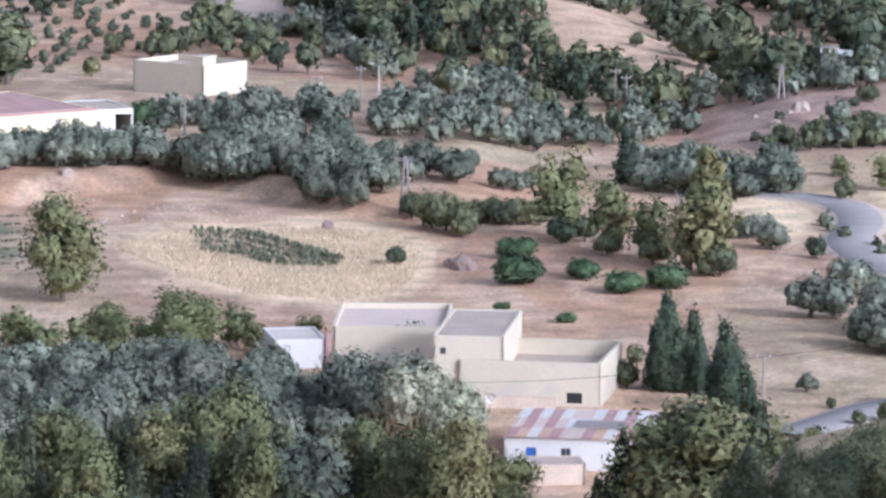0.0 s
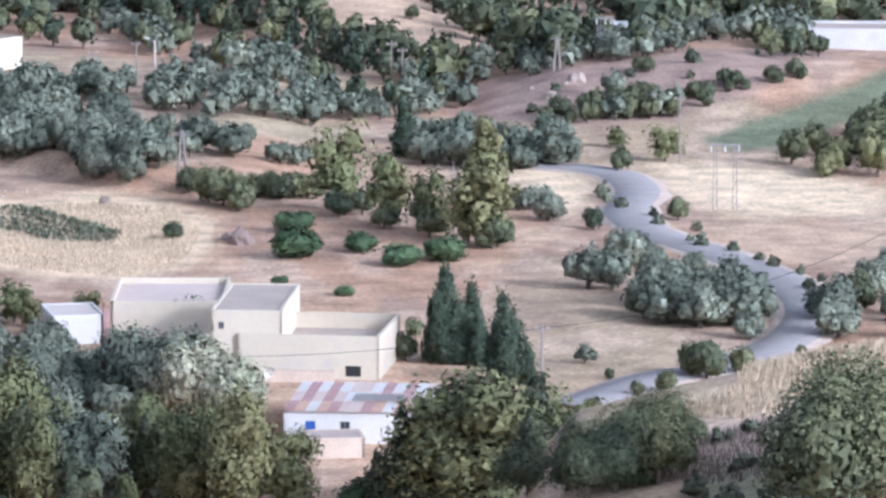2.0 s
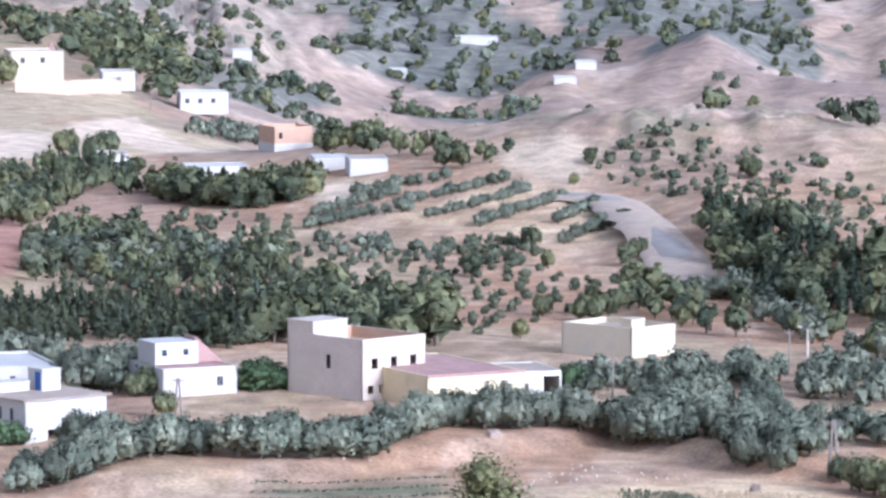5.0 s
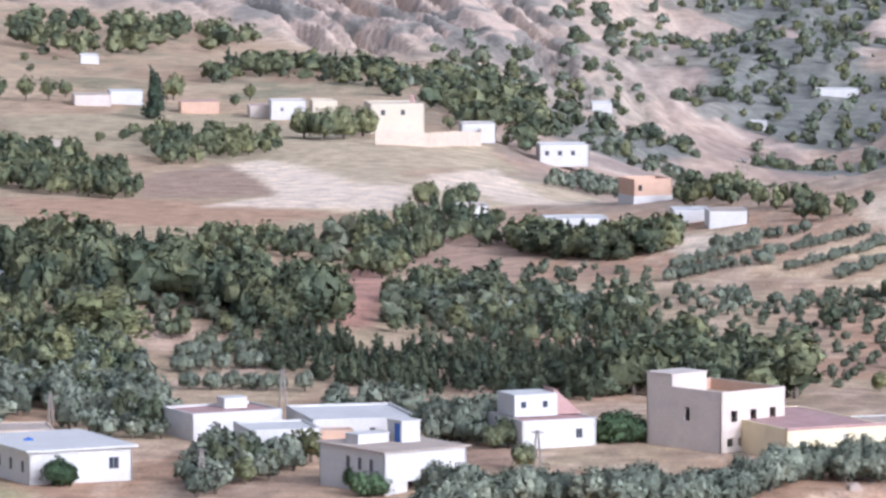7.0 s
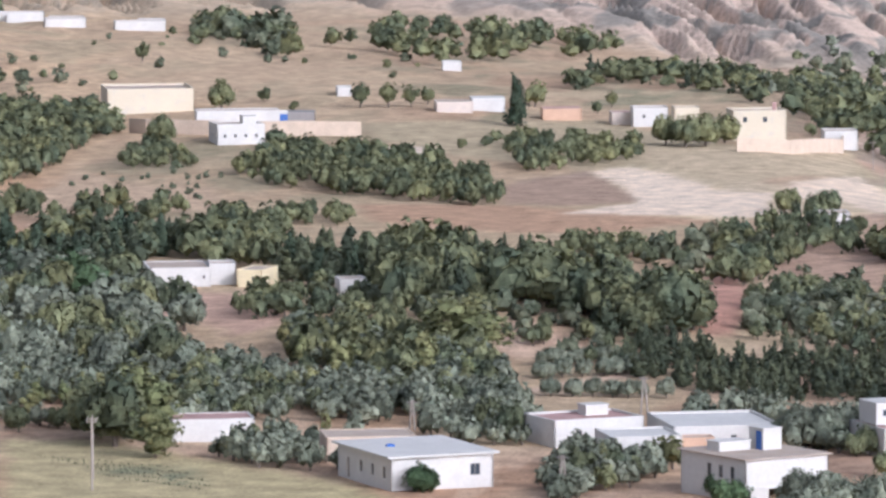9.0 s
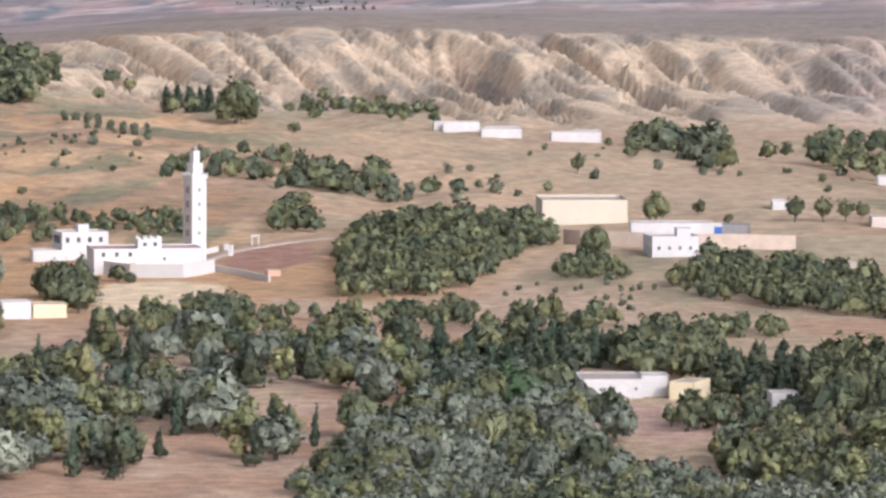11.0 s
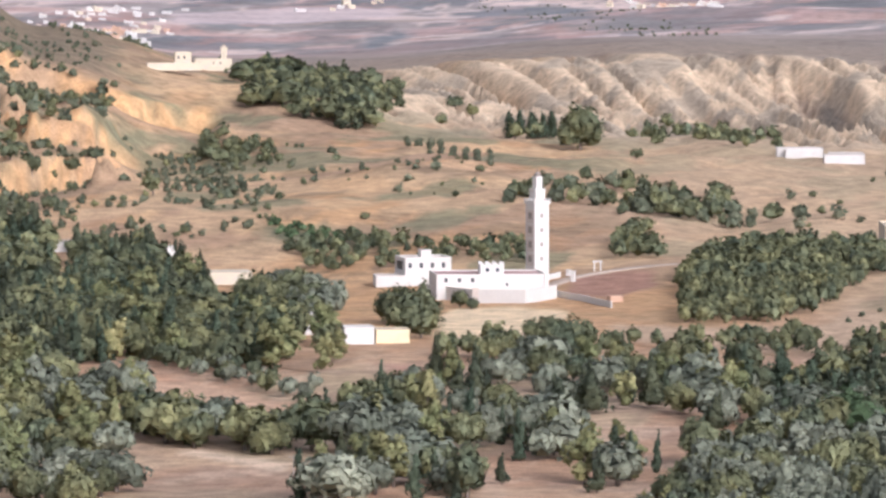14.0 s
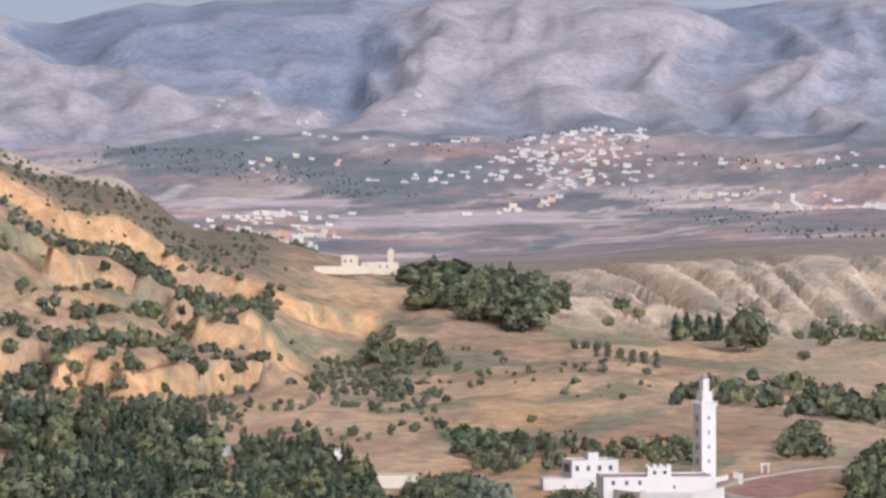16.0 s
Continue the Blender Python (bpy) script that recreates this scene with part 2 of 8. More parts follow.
    if spots:
        mark = n.new("ShaderNodeTexNoise")
        l.new(where, mark.inputs["Vector"])
        mark.inputs["Scale"].default_value, mark.inputs["Detail"].default_value = 1.7 / scale, 6
        cut = n.new("ShaderNodeMapRange")
        cut.inputs["From Min"].default_value, cut.inputs["From Max"].default_value = 0.52, 0.72
        cut.inputs["To Max"].default_value = spots
        l.new(mark.outputs["Fac"], cut.inputs["Value"])
        mix = n.new("ShaderNodeMix")
        mix.data_type = "RGBA"
        l.new(cut.outputs["Result"], mix.inputs["Factor"])
        l.new(out, mix.inputs["A"])
        mix.inputs["B"].default_value = (*spot_colour, 1)
        out = mix.outputs["Result"]
    l.new(out, s.inputs["Base Color"])
    if bump:
        b = n.new("ShaderNodeBump")
        b.inputs["Strength"].default_value, b.inputs["Distance"].default_value = bump, scale / 6
        l.new(both.outputs[0], b.inputs["Height"])
        l.new(b.outputs["Normal"], s.inputs["Normal"])
    return m


GROUND = material("ground_cover", (0.4, 0.3, 0.2), 0.95, scale=4, vary=0.44, bump=0.16, attribute="cover", spec=0.1)
FAR_GROUND = material("far_ground_cover", (0.4, 0.3, 0.2), 0.95, scale=45, vary=0.3, bump=0.0, attribute="cover", spec=0.1)
ASPHALT = material("asphalt", (0.34, 0.295, 0.25), 0.85, scale=3, vary=0.15, bump=0.1, spots=0.3, spot_colour=(0.2, 0.19, 0.18))
GRAVEL = material("verge", (0.5, 0.385, 0.28), 0.95, scale=2, vary=0.25)
CREAM = material("cream_render", (0.57, 0.485, 0.34), 0.85, scale=4, vary=0.07, bump=0.05, spots=0.5, spot_colour=(0.46, 0.42, 0.36))
WHITE = material("whitewash", (0.6, 0.56, 0.48), 0.8, scale=4, vary=0.06, bump=0.05, spots=0.25, spot_colour=(0.6, 0.57, 0.52))
YELLOW = material("yellow_render", (0.72, 0.6, 0.36), 0.85, scale=4, vary=0.07, bump=0.05, spots=0.2)
PINKROOF = material("pink_screed", (0.58, 0.46, 0.365), 0.95, scale=3, vary=0.1, spec=0.05, spots=0.25, spot_colour=(0.5, 0.42, 0.36))
CONCRETE = material("raw_concrete", (0.56, 0.47, 0.375), 0.9, scale=3, vary=0.12, bump=0.1, spots=0.3, spot_colour=(0.4, 0.36, 0.33))
OLDWHITE = material("weathered_whitewash", (0.55, 0.515, 0.45), 0.85, scale=4, vary=0.1, bump=0.05, spots=0.4, spot_colour=(0.46, 0.42, 0.37))
ROOFTOP = material("roof_screed", (0.43, 0.345, 0.265), 0.95, scale=3, vary=0.16, spec=0.05, spots=0.4, spot_colour=(0.4, 0.36, 0.33))
TERRACOTTA = material("red_roof", (0.4, 0.245, 0.205), 0.85, scale=2, vary=0.2, spots=0.4, spot_colour=(0.55, 0.38, 0.32))
SALMON = material("salmon_brick", (0.53, 0.345, 0.225), 0.9, scale=1.5, vary=0.15)
STONEWALL = material("ochre_wall", (0.55, 0.43, 0.31), 0.9, scale=2, vary=0.18)
BLUE = material("blue_paint", (0.05, 0.12, 0.34), 0.6, scale=1, vary=0.1)
DARK = material("dark_room", (0.03, 0.028, 0.026), 0.9, scale=1, vary=0.2)
PANE = material("window_glass", (0.05, 0.06, 0.07), 0.15, scale=1, vary=0.1, bump=0, spec=0.5)
POLE = material("pole_wood", (0.28, 0.235, 0.19), 0.9, scale=0.6, vary=0.2)
STEEL = material("galvanised_steel", (0.24, 0.215, 0.19), 0.8, metal=0.0, scale=1, vary=0.15)
BARK = material("bark", (0.16, 0.125, 0.095), 0.95, scale=0.5, vary=0.3, bump=0.4)
PALEBARK = material("pale_bark", (0.4, 0.34, 0.28), 0.95, scale=0.5, vary=0.25, bump=0.3)
LEAF = dict(vary=0.46, bump=0.5, island=0.22, world=True, grain=4.5, spec=0.06)
OLIVE = material("olive_leaf", (0.12, 0.134, 0.092), 0.7, scale=1.1, second=(0.25, 0.255, 0.172), **LEAF)
PINE = material("pine_needle", (0.05, 0.061, 0.04), 0.8, scale=1.3, second=(0.122, 0.125, 0.064), **LEAF)
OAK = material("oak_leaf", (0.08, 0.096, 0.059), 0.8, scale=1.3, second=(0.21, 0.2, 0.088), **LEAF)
EUCALYPT = material("eucalypt_leaf", (0.125, 0.142, 0.062), 0.75, scale=1.2, second=(0.245, 0.22, 0.095), **LEAF)
CYPRESS = material("cypress_leaf", (0.05, 0.068, 0.042), 0.8, scale=0.9, second=(0.092, 0.11, 0.065), **LEAF)
FIG = material("fig_leaf", (0.06, 0.09, 0.042), 0.65, scale=0.9, second=(0.115, 0.155, 0.07), **LEAF)
BLOSSOM = material("pale_blossom", (0.2, 0.21, 0.12), 0.75, scale=1.0, second=(0.5, 0.46, 0.3), **LEAF)
SCRUB = material("scrub_leaf", (0.095, 0.112, 0.07), 0.8, scale=0.9, second=(0.17, 0.165, 0.1), **LEAF)
DRYGRASS = material("dry_grass", (0.56, 0.45, 0.29), 0.9, scale=0.8, vary=0.2, bump=0, island=0.25, second=(0.42, 0.32, 0.2))
HEATHER = material("heather", (0.27, 0.195, 0.155), 0.9, scale=0.8, vary=0.2, bump=0, island=0.25, second=(0.2, 0.17, 0.13))
HAY = material("hay", (0.24, 0.175, 0.135), 0.95, scale=0.6, vary=0.2)
ROCK = material("rock", (0.37, 0.285, 0.215), 0.9, scale=1, vary=0.2)


# ---- helpers for meshes ----
def mesh_of(name, verts, faces, mat, smooth=False):
    me = bpy.data.meshes.new(name)
    me.from_pydata([tuple(v) for v in verts], [], faces)
    me.materials.append(mat)
    if smooth:
        me.polygons.foreach_set("use_smooth", [True] * len(me.polygons))
    me.update()
    return me


def part(name, bm, mat, parent, label=""):
    """Link a bmesh, or a finished mesh, as one object under a thing."""
    if isinstance(bm, bmesh.types.BMesh):
        me = bpy.data.meshes.new(name)
        bmesh.ops.recalc_face_normals(bm, faces=bm.faces)
        bm.to_mesh(me)
        bm.free()
        me.materials.append(mat)
    else:
        me = bm
    ob = new(name, me)
    ob.parent = parent
    return tagged(ob, label)


def box(bm, x0, y0, z0, x1, y1, z1):
    v = [bm.verts.new((x, y, z)) for z in (z0, z1) for x, y in ((x0, y0), (x1, y0), (x1, y1), (x0, y1))]
    for q in ((0, 3, 2, 1), (4, 5, 6, 7), (0, 1, 5, 4), (1, 2, 6, 5), (2, 3, 7, 6), (3, 0, 4, 7)):
        bm.faces.new([v[k] for k in q])
    return bm


def one_box(*c):
    return box(bmesh.new(), *c)


def tube(bm, p, q, a, b, n=8):
    """A tapered round bar from p to q with radii a and b."""
    p, q = Vector(p), Vector(q)
    w = (q - p).normalized()
    u = w.orthogonal().normalized()
    v = w.cross(u)
    rings = [[bm.verts.new(c + r * (math.cos(2 * math.pi * k / n) * u + math.sin(2 * math.pi * k / n) * v)) for k in range(n)] for c, r in ((p, a), (q, b))]
    for k in range(n):
        bm.faces.new((rings[0][k], rings[0][(k + 1) % n], rings[1][(k + 1) % n], rings[1][k]))
    bm.faces.new(rings[0][::-1])
    bm.faces.new(rings[1])
    return bm


def empty(name, x, y, z=None, turn=0.0, size=1.0):
    ob = new(name)
    ob.empty_display_size = 0.5
    ob.matrix_world = pose(x, y, float(ground_height(x, y)) if z is None else z, 0, 0, turn) @ Matrix.Scale(size, 4)
    return ob


# ---- ground ----
SOIL, STRAW, DRY = (0.43, 0.265, 0.155), (0.74, 0.56, 0.335), (0.42, 0.33, 0.195)
PALE, REDSOIL, PLOUGH = (0.53, 0.37, 0.228), (0.40, 0.225, 0.15), (0.33, 0.235, 0.165)
WEEDS, GREEN, ORANGE = (0.17, 0.175, 0.10), (0.165, 0.185, 0.1), (0.5, 0.295, 0.135)
CLAY, HEATH, HAZE_MAUVE = (0.62, 0.465, 0.295), (0.235, 0.20, 0.165), (0.37, 0.305, 0.262)
SLATE = (0.2, 0.21, 0.205)
FIELDS = []


def field(outline, colour, soft=2.5, streak=0.0):
    FIELDS.append((np.array(outline, float), np.array(colour), soft, streak))


def inside(poly, x, y):
    hit = np.zeros(np.shape(x), bool)
    for (x0, y0), (x1, y1) in zip(poly, np.roll(poly, -1, 0)):
        with np.errstate(divide="ignore", invalid="ignore"):
            hit ^= ((y0 > y) != (y1 > y)) & (x < (x1 - x0) * (y - y0) / (y1 - y0) + x0)
    return hit


def damp(x, y):
    """Hollows and shaded sides of the far valley, where scrub grows."""
    return fbm(x / 34, y / 95, 4, 53)


def cover(x, y):
    """The ground's colour, from soil, dry grass, fields and bare clay, with far haze and some shade painted in."""
    r, az = np.hypot(x, y), np.degrees(np.arctan2(x, y))

    def mix(a, colour, w):
        return a * (1 - w[:, None]) + np.array(colour) * w[:, None]
    c = np.tile(np.array(SOIL), (len(x), 1))
    c = mix(c, DRY, 0.7 * step(0.5, 0.62, fbm(x / 40, y / 70, 4, 41)))
    c = mix(c, PALE, 0.6 * step(0.52, 0.66, fbm(x / 18, y / 34, 4, 43)))
    c = mix(c, (0.31, 0.21, 0.145), 0.5 * step(0.55, 0.64, fbm(x / 9, y / 22, 4, 42)))
    c = mix(c, (0.58, 0.42, 0.28), 0.45 * step(0.57, 0.63, fbm(x / 5, y / 16, 4, 44)))
    c = mix(c, (0.44, 0.32, 0.185), step(7, 9, -az) * (1 - step(13, 15, -az)) * step(640, 820, r) * (1 - step(1500, 1700, r)) * 0.7)
    c = mix(c, ORANGE, step(13.5, 16, -az) * step(950, 1150, r) * 0.85)
    c = mix(c, DRY, step(1000, 1300, r) * (0.6 - 0.4 * step(12.5, 14, -az)) * step(0.5, 0.6, fbm(x / 60, y / 110, 4, 45)))
    c = mix(c, WEEDS, step(700, 1300, r) * (0.55 - 0.3 * step(13, 15, -az)) * step(0.57, 0.64, fbm(x / 16, y / 40, 4, 47)))
    c = mix(c, (0.33, 0.2, 0.12), step(1150, 1300, r) * 0.5 * step(0.52, 0.62, fbm(x / 22, y / 60, 4, 48)))
    c = mix(c, (0.5, 0.35, 0.21), step(1150, 1300, r) * 0.5 * step(0.54, 0.62, fbm(x / 18, y / 60, 4, 46)))
    dry = step(12.5, 14.5, -az) * step(1150, 1250, r) * (1 - step(1900, 2000, r))
    c = mix(c, (0.36, 0.24, 0.145), dry * 0.75 * step(0.5, 0.55, fbm(x / 26, y / 60, 5, 71)))
    c = mix(c, (0.27, 0.19, 0.11), dry * 0.7 * step(0.54, 0.6, fbm(x / 8, y / 22, 4, 77)))
    c = mix(c, (0.62, 0.42, 0.225), dry * 0.5 * step(0.54, 0.6, fbm(x / 20, y / 50, 4, 73)))
    c = mix(c, (0.21, 0.2, 0.11), dry * 0.75 * step(0.585, 0.63, fbm(x / 22, y / 44, 4, 75)))
    c = mix(c, (0.52, 0.37, 0.22), step(10.5, 12, -az) * (1 - step(15.8, 17.2, -az)) * step(1180, 1300, r) * 0.6)
    # far ground turned mauve and blue-grey with distance: haze painted into the colour
    c = mix(c, HAZE_MAUVE, step(2250, 2600, r) * 0.85)
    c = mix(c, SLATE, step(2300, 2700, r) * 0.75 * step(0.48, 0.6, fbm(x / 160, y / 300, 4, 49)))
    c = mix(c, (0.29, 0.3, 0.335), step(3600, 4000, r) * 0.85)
    # light on crests and blue shade in hollows painted by spur height, over scrub
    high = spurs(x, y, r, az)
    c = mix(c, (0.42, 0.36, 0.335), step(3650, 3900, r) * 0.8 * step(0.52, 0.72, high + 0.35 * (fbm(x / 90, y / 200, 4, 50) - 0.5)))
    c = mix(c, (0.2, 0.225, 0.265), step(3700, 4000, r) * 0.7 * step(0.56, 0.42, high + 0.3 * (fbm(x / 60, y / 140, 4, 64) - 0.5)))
    c = mix(c, (0.5, 0.39, 0.34), step(2400, 2700, r) * (1 - step(3800, 4200, r)) * 0.8 * step(0.54, 0.58, fbm(x / 60, y / 150, 3, 51)))
    c = mix(c, (0.44, 0.29, 0.24), step(2400, 2700, r) * (1 - step(3600, 3900, r)) * 0.7 * step(0.56, 0.6, fbm(x / 80, y / 120, 2, 52)))
    c = mix(c, (0.17, 0.185, 0.19), step(2500, 2800, r) * (1 - step(3900, 4300, r)) * 0.75 * step(0.57, 0.61, fbm(x / 110, y / 170, 3, 54)))
    plain = step(2450, 2650, r) * (1 - step(3650, 3900, r)) * step(9, 12, -az)
    c = mix(c, (0.64, 0.5, 0.41), plain * 0.85 * step(0.54, 0.56, fbm(x / 26, y / 100, 3, 81)))
    c = mix(c, (0.44, 0.27, 0.215), plain * 0.6 * step(0.57, 0.6, fbm(x / 34, y / 110, 3, 83)))
    c = mix(c, (0.165, 0.17, 0.165), plain * 0.55 * step(0.55, 0.58, fbm(x / 42, y / 130, 4, 85)))
    c = mix(c, (0.24, 0.22, 0.2), plain * 0.6 * step(0.58, 0.6, fbm(x / 14, y / 36, 3, 87)))
    far = (1 - step(5.5, 8.0, -az)) * step(960, 1080, r + 60 * step(0, 2.6, az))
    c = mix(c, (0.43, 0.31, 0.22), far * 0.9)
    c = mix(c, (0.5, 0.385, 0.29), far * 0.75 * step(0.53, 0.58, fbm(x / 42, y / 120, 3, 52)))
    c = mix(c, (0.27, 0.2, 0.16), far * 0.6 * step(0.55, 0.6, fbm(x / 20, y / 60, 3, 66)))
    c = mix(c, (0.175, 0.18, 0.145), far * 0.85 * step(0.49, 0.535, damp(x, y)))
    stony = np.exp(-((az + 1.6) / 1.8) ** 2 - ((r - 1000) / 70) ** 2)
    c = mix(c, (0.47, 0.345, 0.235), stony * 0.8)
    c = mix(c, (0.29, 0.205, 0.16), stony * 0.8 * step(0.46, 0.54, fbm(x / 9, y / 22, 4, 58)))
    c = mix(c, (0.6, 0.46, 0.33), stony * 0.8 * step(0.56, 0.6, fbm(x / 5, y / 9, 4, 62)))
    c = mix(c, WEEDS, stony * 0.7 * step(0.54, 0.58, fbm(x / 5, y / 10, 4, 60)))
    bad = step(1700, 1850, r + 240 * (1 - step(7.5, 11.5, -az))) * (1 - step(2180, 2260, r + 120 * (fbm(x / 60, y / 90, 3, 56) - 0.5))) * step(4.5, 7, -az) * (1 - step(18.4, 19.4, -az))
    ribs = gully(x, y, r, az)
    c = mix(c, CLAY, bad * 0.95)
    # shade in the gullies painted darker by their depth, to sharpen the ribs
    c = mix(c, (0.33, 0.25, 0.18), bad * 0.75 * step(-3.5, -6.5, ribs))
    c = mix(c, HEATH, step(2180, 2260, r) * (1 - step(2450, 2600, r)) * step(4.5, 7, -az) * 0.7)
    c = mix(c, (0.55, 0.41, 0.305), bad * 0.85 * (1 - step(10.5, 12.5, -az)))
    c = mix(c, (0.22, 0.205, 0.165), bad * (0.45 + 0.35 * (1 - step(9, 12, -az))) * step(0.5, 0.56, fbm(x / 18, y / 60, 5, 55)))
    cliff = step(20.7, 21.4, -az) * step(1380, 1450, r) * (1 - step(1780, 1850, r))
    c = mix(c, WEEDS, cliff * 0.15)
    c = mix(c, WEEDS, cliff * 0.6 * step(0.54, 0.62, fbm(x / 16, y / 30, 4, 57)))
    c = mix(c, (0.45, 0.285, 0.16), cliff * 0.8 * step(0.47, 0.53, fbm(x / 16, y / 44, 4, 59)))
    c = mix(c, (0.6, 0.35, 0.155), np.clip(scarp(x, y, r, az)[0], 0, 1) * 0.97)
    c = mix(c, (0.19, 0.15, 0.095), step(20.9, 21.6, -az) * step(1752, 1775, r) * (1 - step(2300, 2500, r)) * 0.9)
    wx, wy = (fbm(x / 9, y / 9, 3, 61) - 0.5) * 6, (fbm(x / 9, y / 9, 3, 63) - 0.5) * 10
    for poly, colour, soft, streak in FIELDS:
        lo, hi = poly.min(0) - 20, poly.max(0) + 20
        near = np.nonzero((x > lo[0]) & (x < hi[0]) & (y > lo[1]) & (y < hi[1]))[0]
        px, py = x[near] + wx[near] * soft / 2.5, y[near] + wy[near] * soft / 2.5
        w = sum(inside(poly, px + dx * soft, py + dy * soft * 2).astype(float) for dx, dy in ((0, 0), (1, 0), (-1, 0), (0, 1), (0, -1))) / 5
        if streak:
            w = w * (0.35 + 0.65 * step(0.42, 0.62, fbm(px / (streak * 6), py / streak, 3, 67)))
        c[near] = mix(c[near], colour, 0.92 * w)
    return c


field([(-31.4, 590.2), (-24.6, 602.5), (-11.7, 607.9), (-3.6, 604.0), (0.3, 586.5), (-0.2, 571.0), (-2.3, 555.5), (-8.5, 548.4), (-18.0, 553.2), (-24.9, 567.5), (-29.9, 582.2)], STRAW, 1.6)
field([(-24.0, 593.5), (-23.3, 598.0), (-18.2, 596.7), (-13.5, 587.8), (-8.7, 577.9), (-9.4, 572.9), (-15.4, 573.3), (-19.9, 580.2), (-23.2, 587.0)], (0.2, 0.18, 0.1), 0.8, 1.0)
field([(-60.9, 599.4), (-42.3, 608.5), (-39.7, 578.6), (-41.5, 566.5), (-46.9, 566.6), (-56.3, 586.8)], WEEDS, 1.2, 2.2)
field([(-7.7, 662.0), (-0.2, 661.5), (14.8, 664.8), (18.2, 652.7), (8.3, 643.4), (-3.8, 648.0)], DRY, 1.4)
field([(46.0, 631.8), (52.3, 628.8), (63.7, 624.3), (68.9, 608.1), (67.0, 590.7), (53.8, 592.6), (48.2, 599.6), (46.3, 620.8)], STRAW, 1.4)
field([(47.6, 585.6), (66.1, 582.8), (62.6, 552.0), (54.2, 556.4), (49.7, 571.3)], PALE, 1.4)
field([(31.6, 625.7), (38.4, 625.3), (39.3, 603.2), (34.9, 586.5), (32.1, 607.2)], STRAW, 1.4)
field([(29.1, 582.3), (35.0, 578.4), (33.7, 566.5), (28.6, 570.8)], PALE, 1.4)
field([(13.6, 757.9), (36.1, 796.7), (37.7, 755.1), (36.0, 713.1), (31.4, 706.8), (24.1, 727.1), (16.2, 743.8)], PALE, 1.4)
field([(53.1, 646.3), (59.6, 657.3), (77.1, 681.7), (81.4, 689.7), (78.5, 664.9), (68.5, 652.9), (62.3, 640.0), (55.6, 639.6)], GREEN, 0.8)
field([(0.8, 805.5), (17.6, 844.3), (28.0, 801.5), (34.8, 758.2), (32.8, 712.2), (25.1, 718.1), (14.2, 746.4), (13.9, 774.9), (5.3, 784.0)], PALE, 1.4)
field([(-85.4, 928.6), (-71.6, 919.7), (-70.8, 909.7), (-80.0, 896.9)], STRAW, 1.4)
field([(-69.7, 874.2), (-55.4, 908.8), (-43.9, 900.9), (-36.5, 886.2), (-30.9, 848.9), (-40.7, 836.0), (-63.7, 870.2)], STRAW, 2, 2.0)
field([(-29.8, 838.5), (-25.0, 799.6), (-25.7, 799.1), (-28.8, 821.5)], REDSOIL, 1)
field([(-251.0, 1220.5), (-205.4, 1251.3), (-164.9, 1168.4), (-143.6, 1185.3), (-131.5, 1130.4), (-144.9, 1109.6), (-159.5, 1100.5), (-182.4, 1111.1), (-207.3, 1130.1), (-238.5, 1176.1)], DRY, 1.4)
field([(-194.9, 1085.6), (-183.6, 1112.0), (-163.1, 1036.2), (-186.1, 1030.3)], PLOUGH, 1.4)
field([(-183.6, 1112.0), (-172.7, 1117.7), (-150.5, 1059.4), (-144.5, 1067.3), (-129.2, 1110.5), (-114.3, 1089.0), (-121.1, 1007.7), (-144.6, 997.6), (-166.1, 1011.5), (-163.1, 1036.2)], STRAW, 1.4)
field([(-212.6, 1028.3), (-187.0, 1030.2), (-142.4, 995.9), (-159.5, 971.5), (-174.5, 966.4), (-200.8, 989.8)], SOIL, 1.4)
field([(-130.3, 893.0), (-126.0, 892.7), (-113.0, 800.6), (-118.8, 798.2)], REDSOIL, 1.4)
field([(-144.2, 798.1), (-138.7, 798.0), (-128.7, 779.4), (-141.5, 779.3)], SOIL, 1.4)
field([(-83.7, 912.7), (-81.9, 930.9), (-69.4, 916.9), (-72.9, 906.6), (-79.0, 898.5)], STRAW, 1.4)
field([(-183.2, 681.8), (-167.8, 674.4), (-148.9, 656.3), (-135.0, 645.5), (-127.1, 631.3), (-121.5, 603.4), (-160.1, 595.9)], (0.42, 0.345, 0.175), 1.4)
field([(-166.9, 657.7), (-153.9, 650.0), (-148.3, 637.0), (-161.3, 643.1)], WEEDS, 1.5, 1.4)
field([(-346.4, 1050.3), (-354.0, 1086.8), (-334.1, 1087.8), (-323.3, 1049.3), (-320.6, 1013.5), (-331.7, 1005.7)], (0.62, 0.45, 0.26), 1.2)
field([(-324.4, 953.3), (-314.7, 942.3), (-297.3, 901.2), (-302.5, 900.0)], REDSOIL, 1.5)
field([(-354.2, 895.5), (-356.0, 925.4), (-302.6, 857.7), (-294.9, 833.3), (-332.3, 859.0)], (0.48, 0.28, 0.16), 1.4)
field([(-309.7, 795.9), (-300.4, 798.4), (-276.2, 775.8), (-292.1, 776.4)], (0.5, 0.34, 0.2), 1.5)
field([(23.6, 319.1), (28.3, 321.3), (58.1, 511.2), (37.4, 320.3), (35.8, 314.5), (27.7, 314.3)], STRAW, 0.5)
field([(22.3, 306.2), (24.2, 311.6), (30.6, 313.0), (33.9, 310.7), (32.3, 306.3), (26.8, 303.8)], (0.45, 0.33, 0.25), 0.6)
field([(25.4, 304.4), (28.1, 305.7), (32.9, 306.2), (32.1, 299.3), (25.0, 300.0)], (0.32, 0.29, 0.16), 0.6, 1.0)
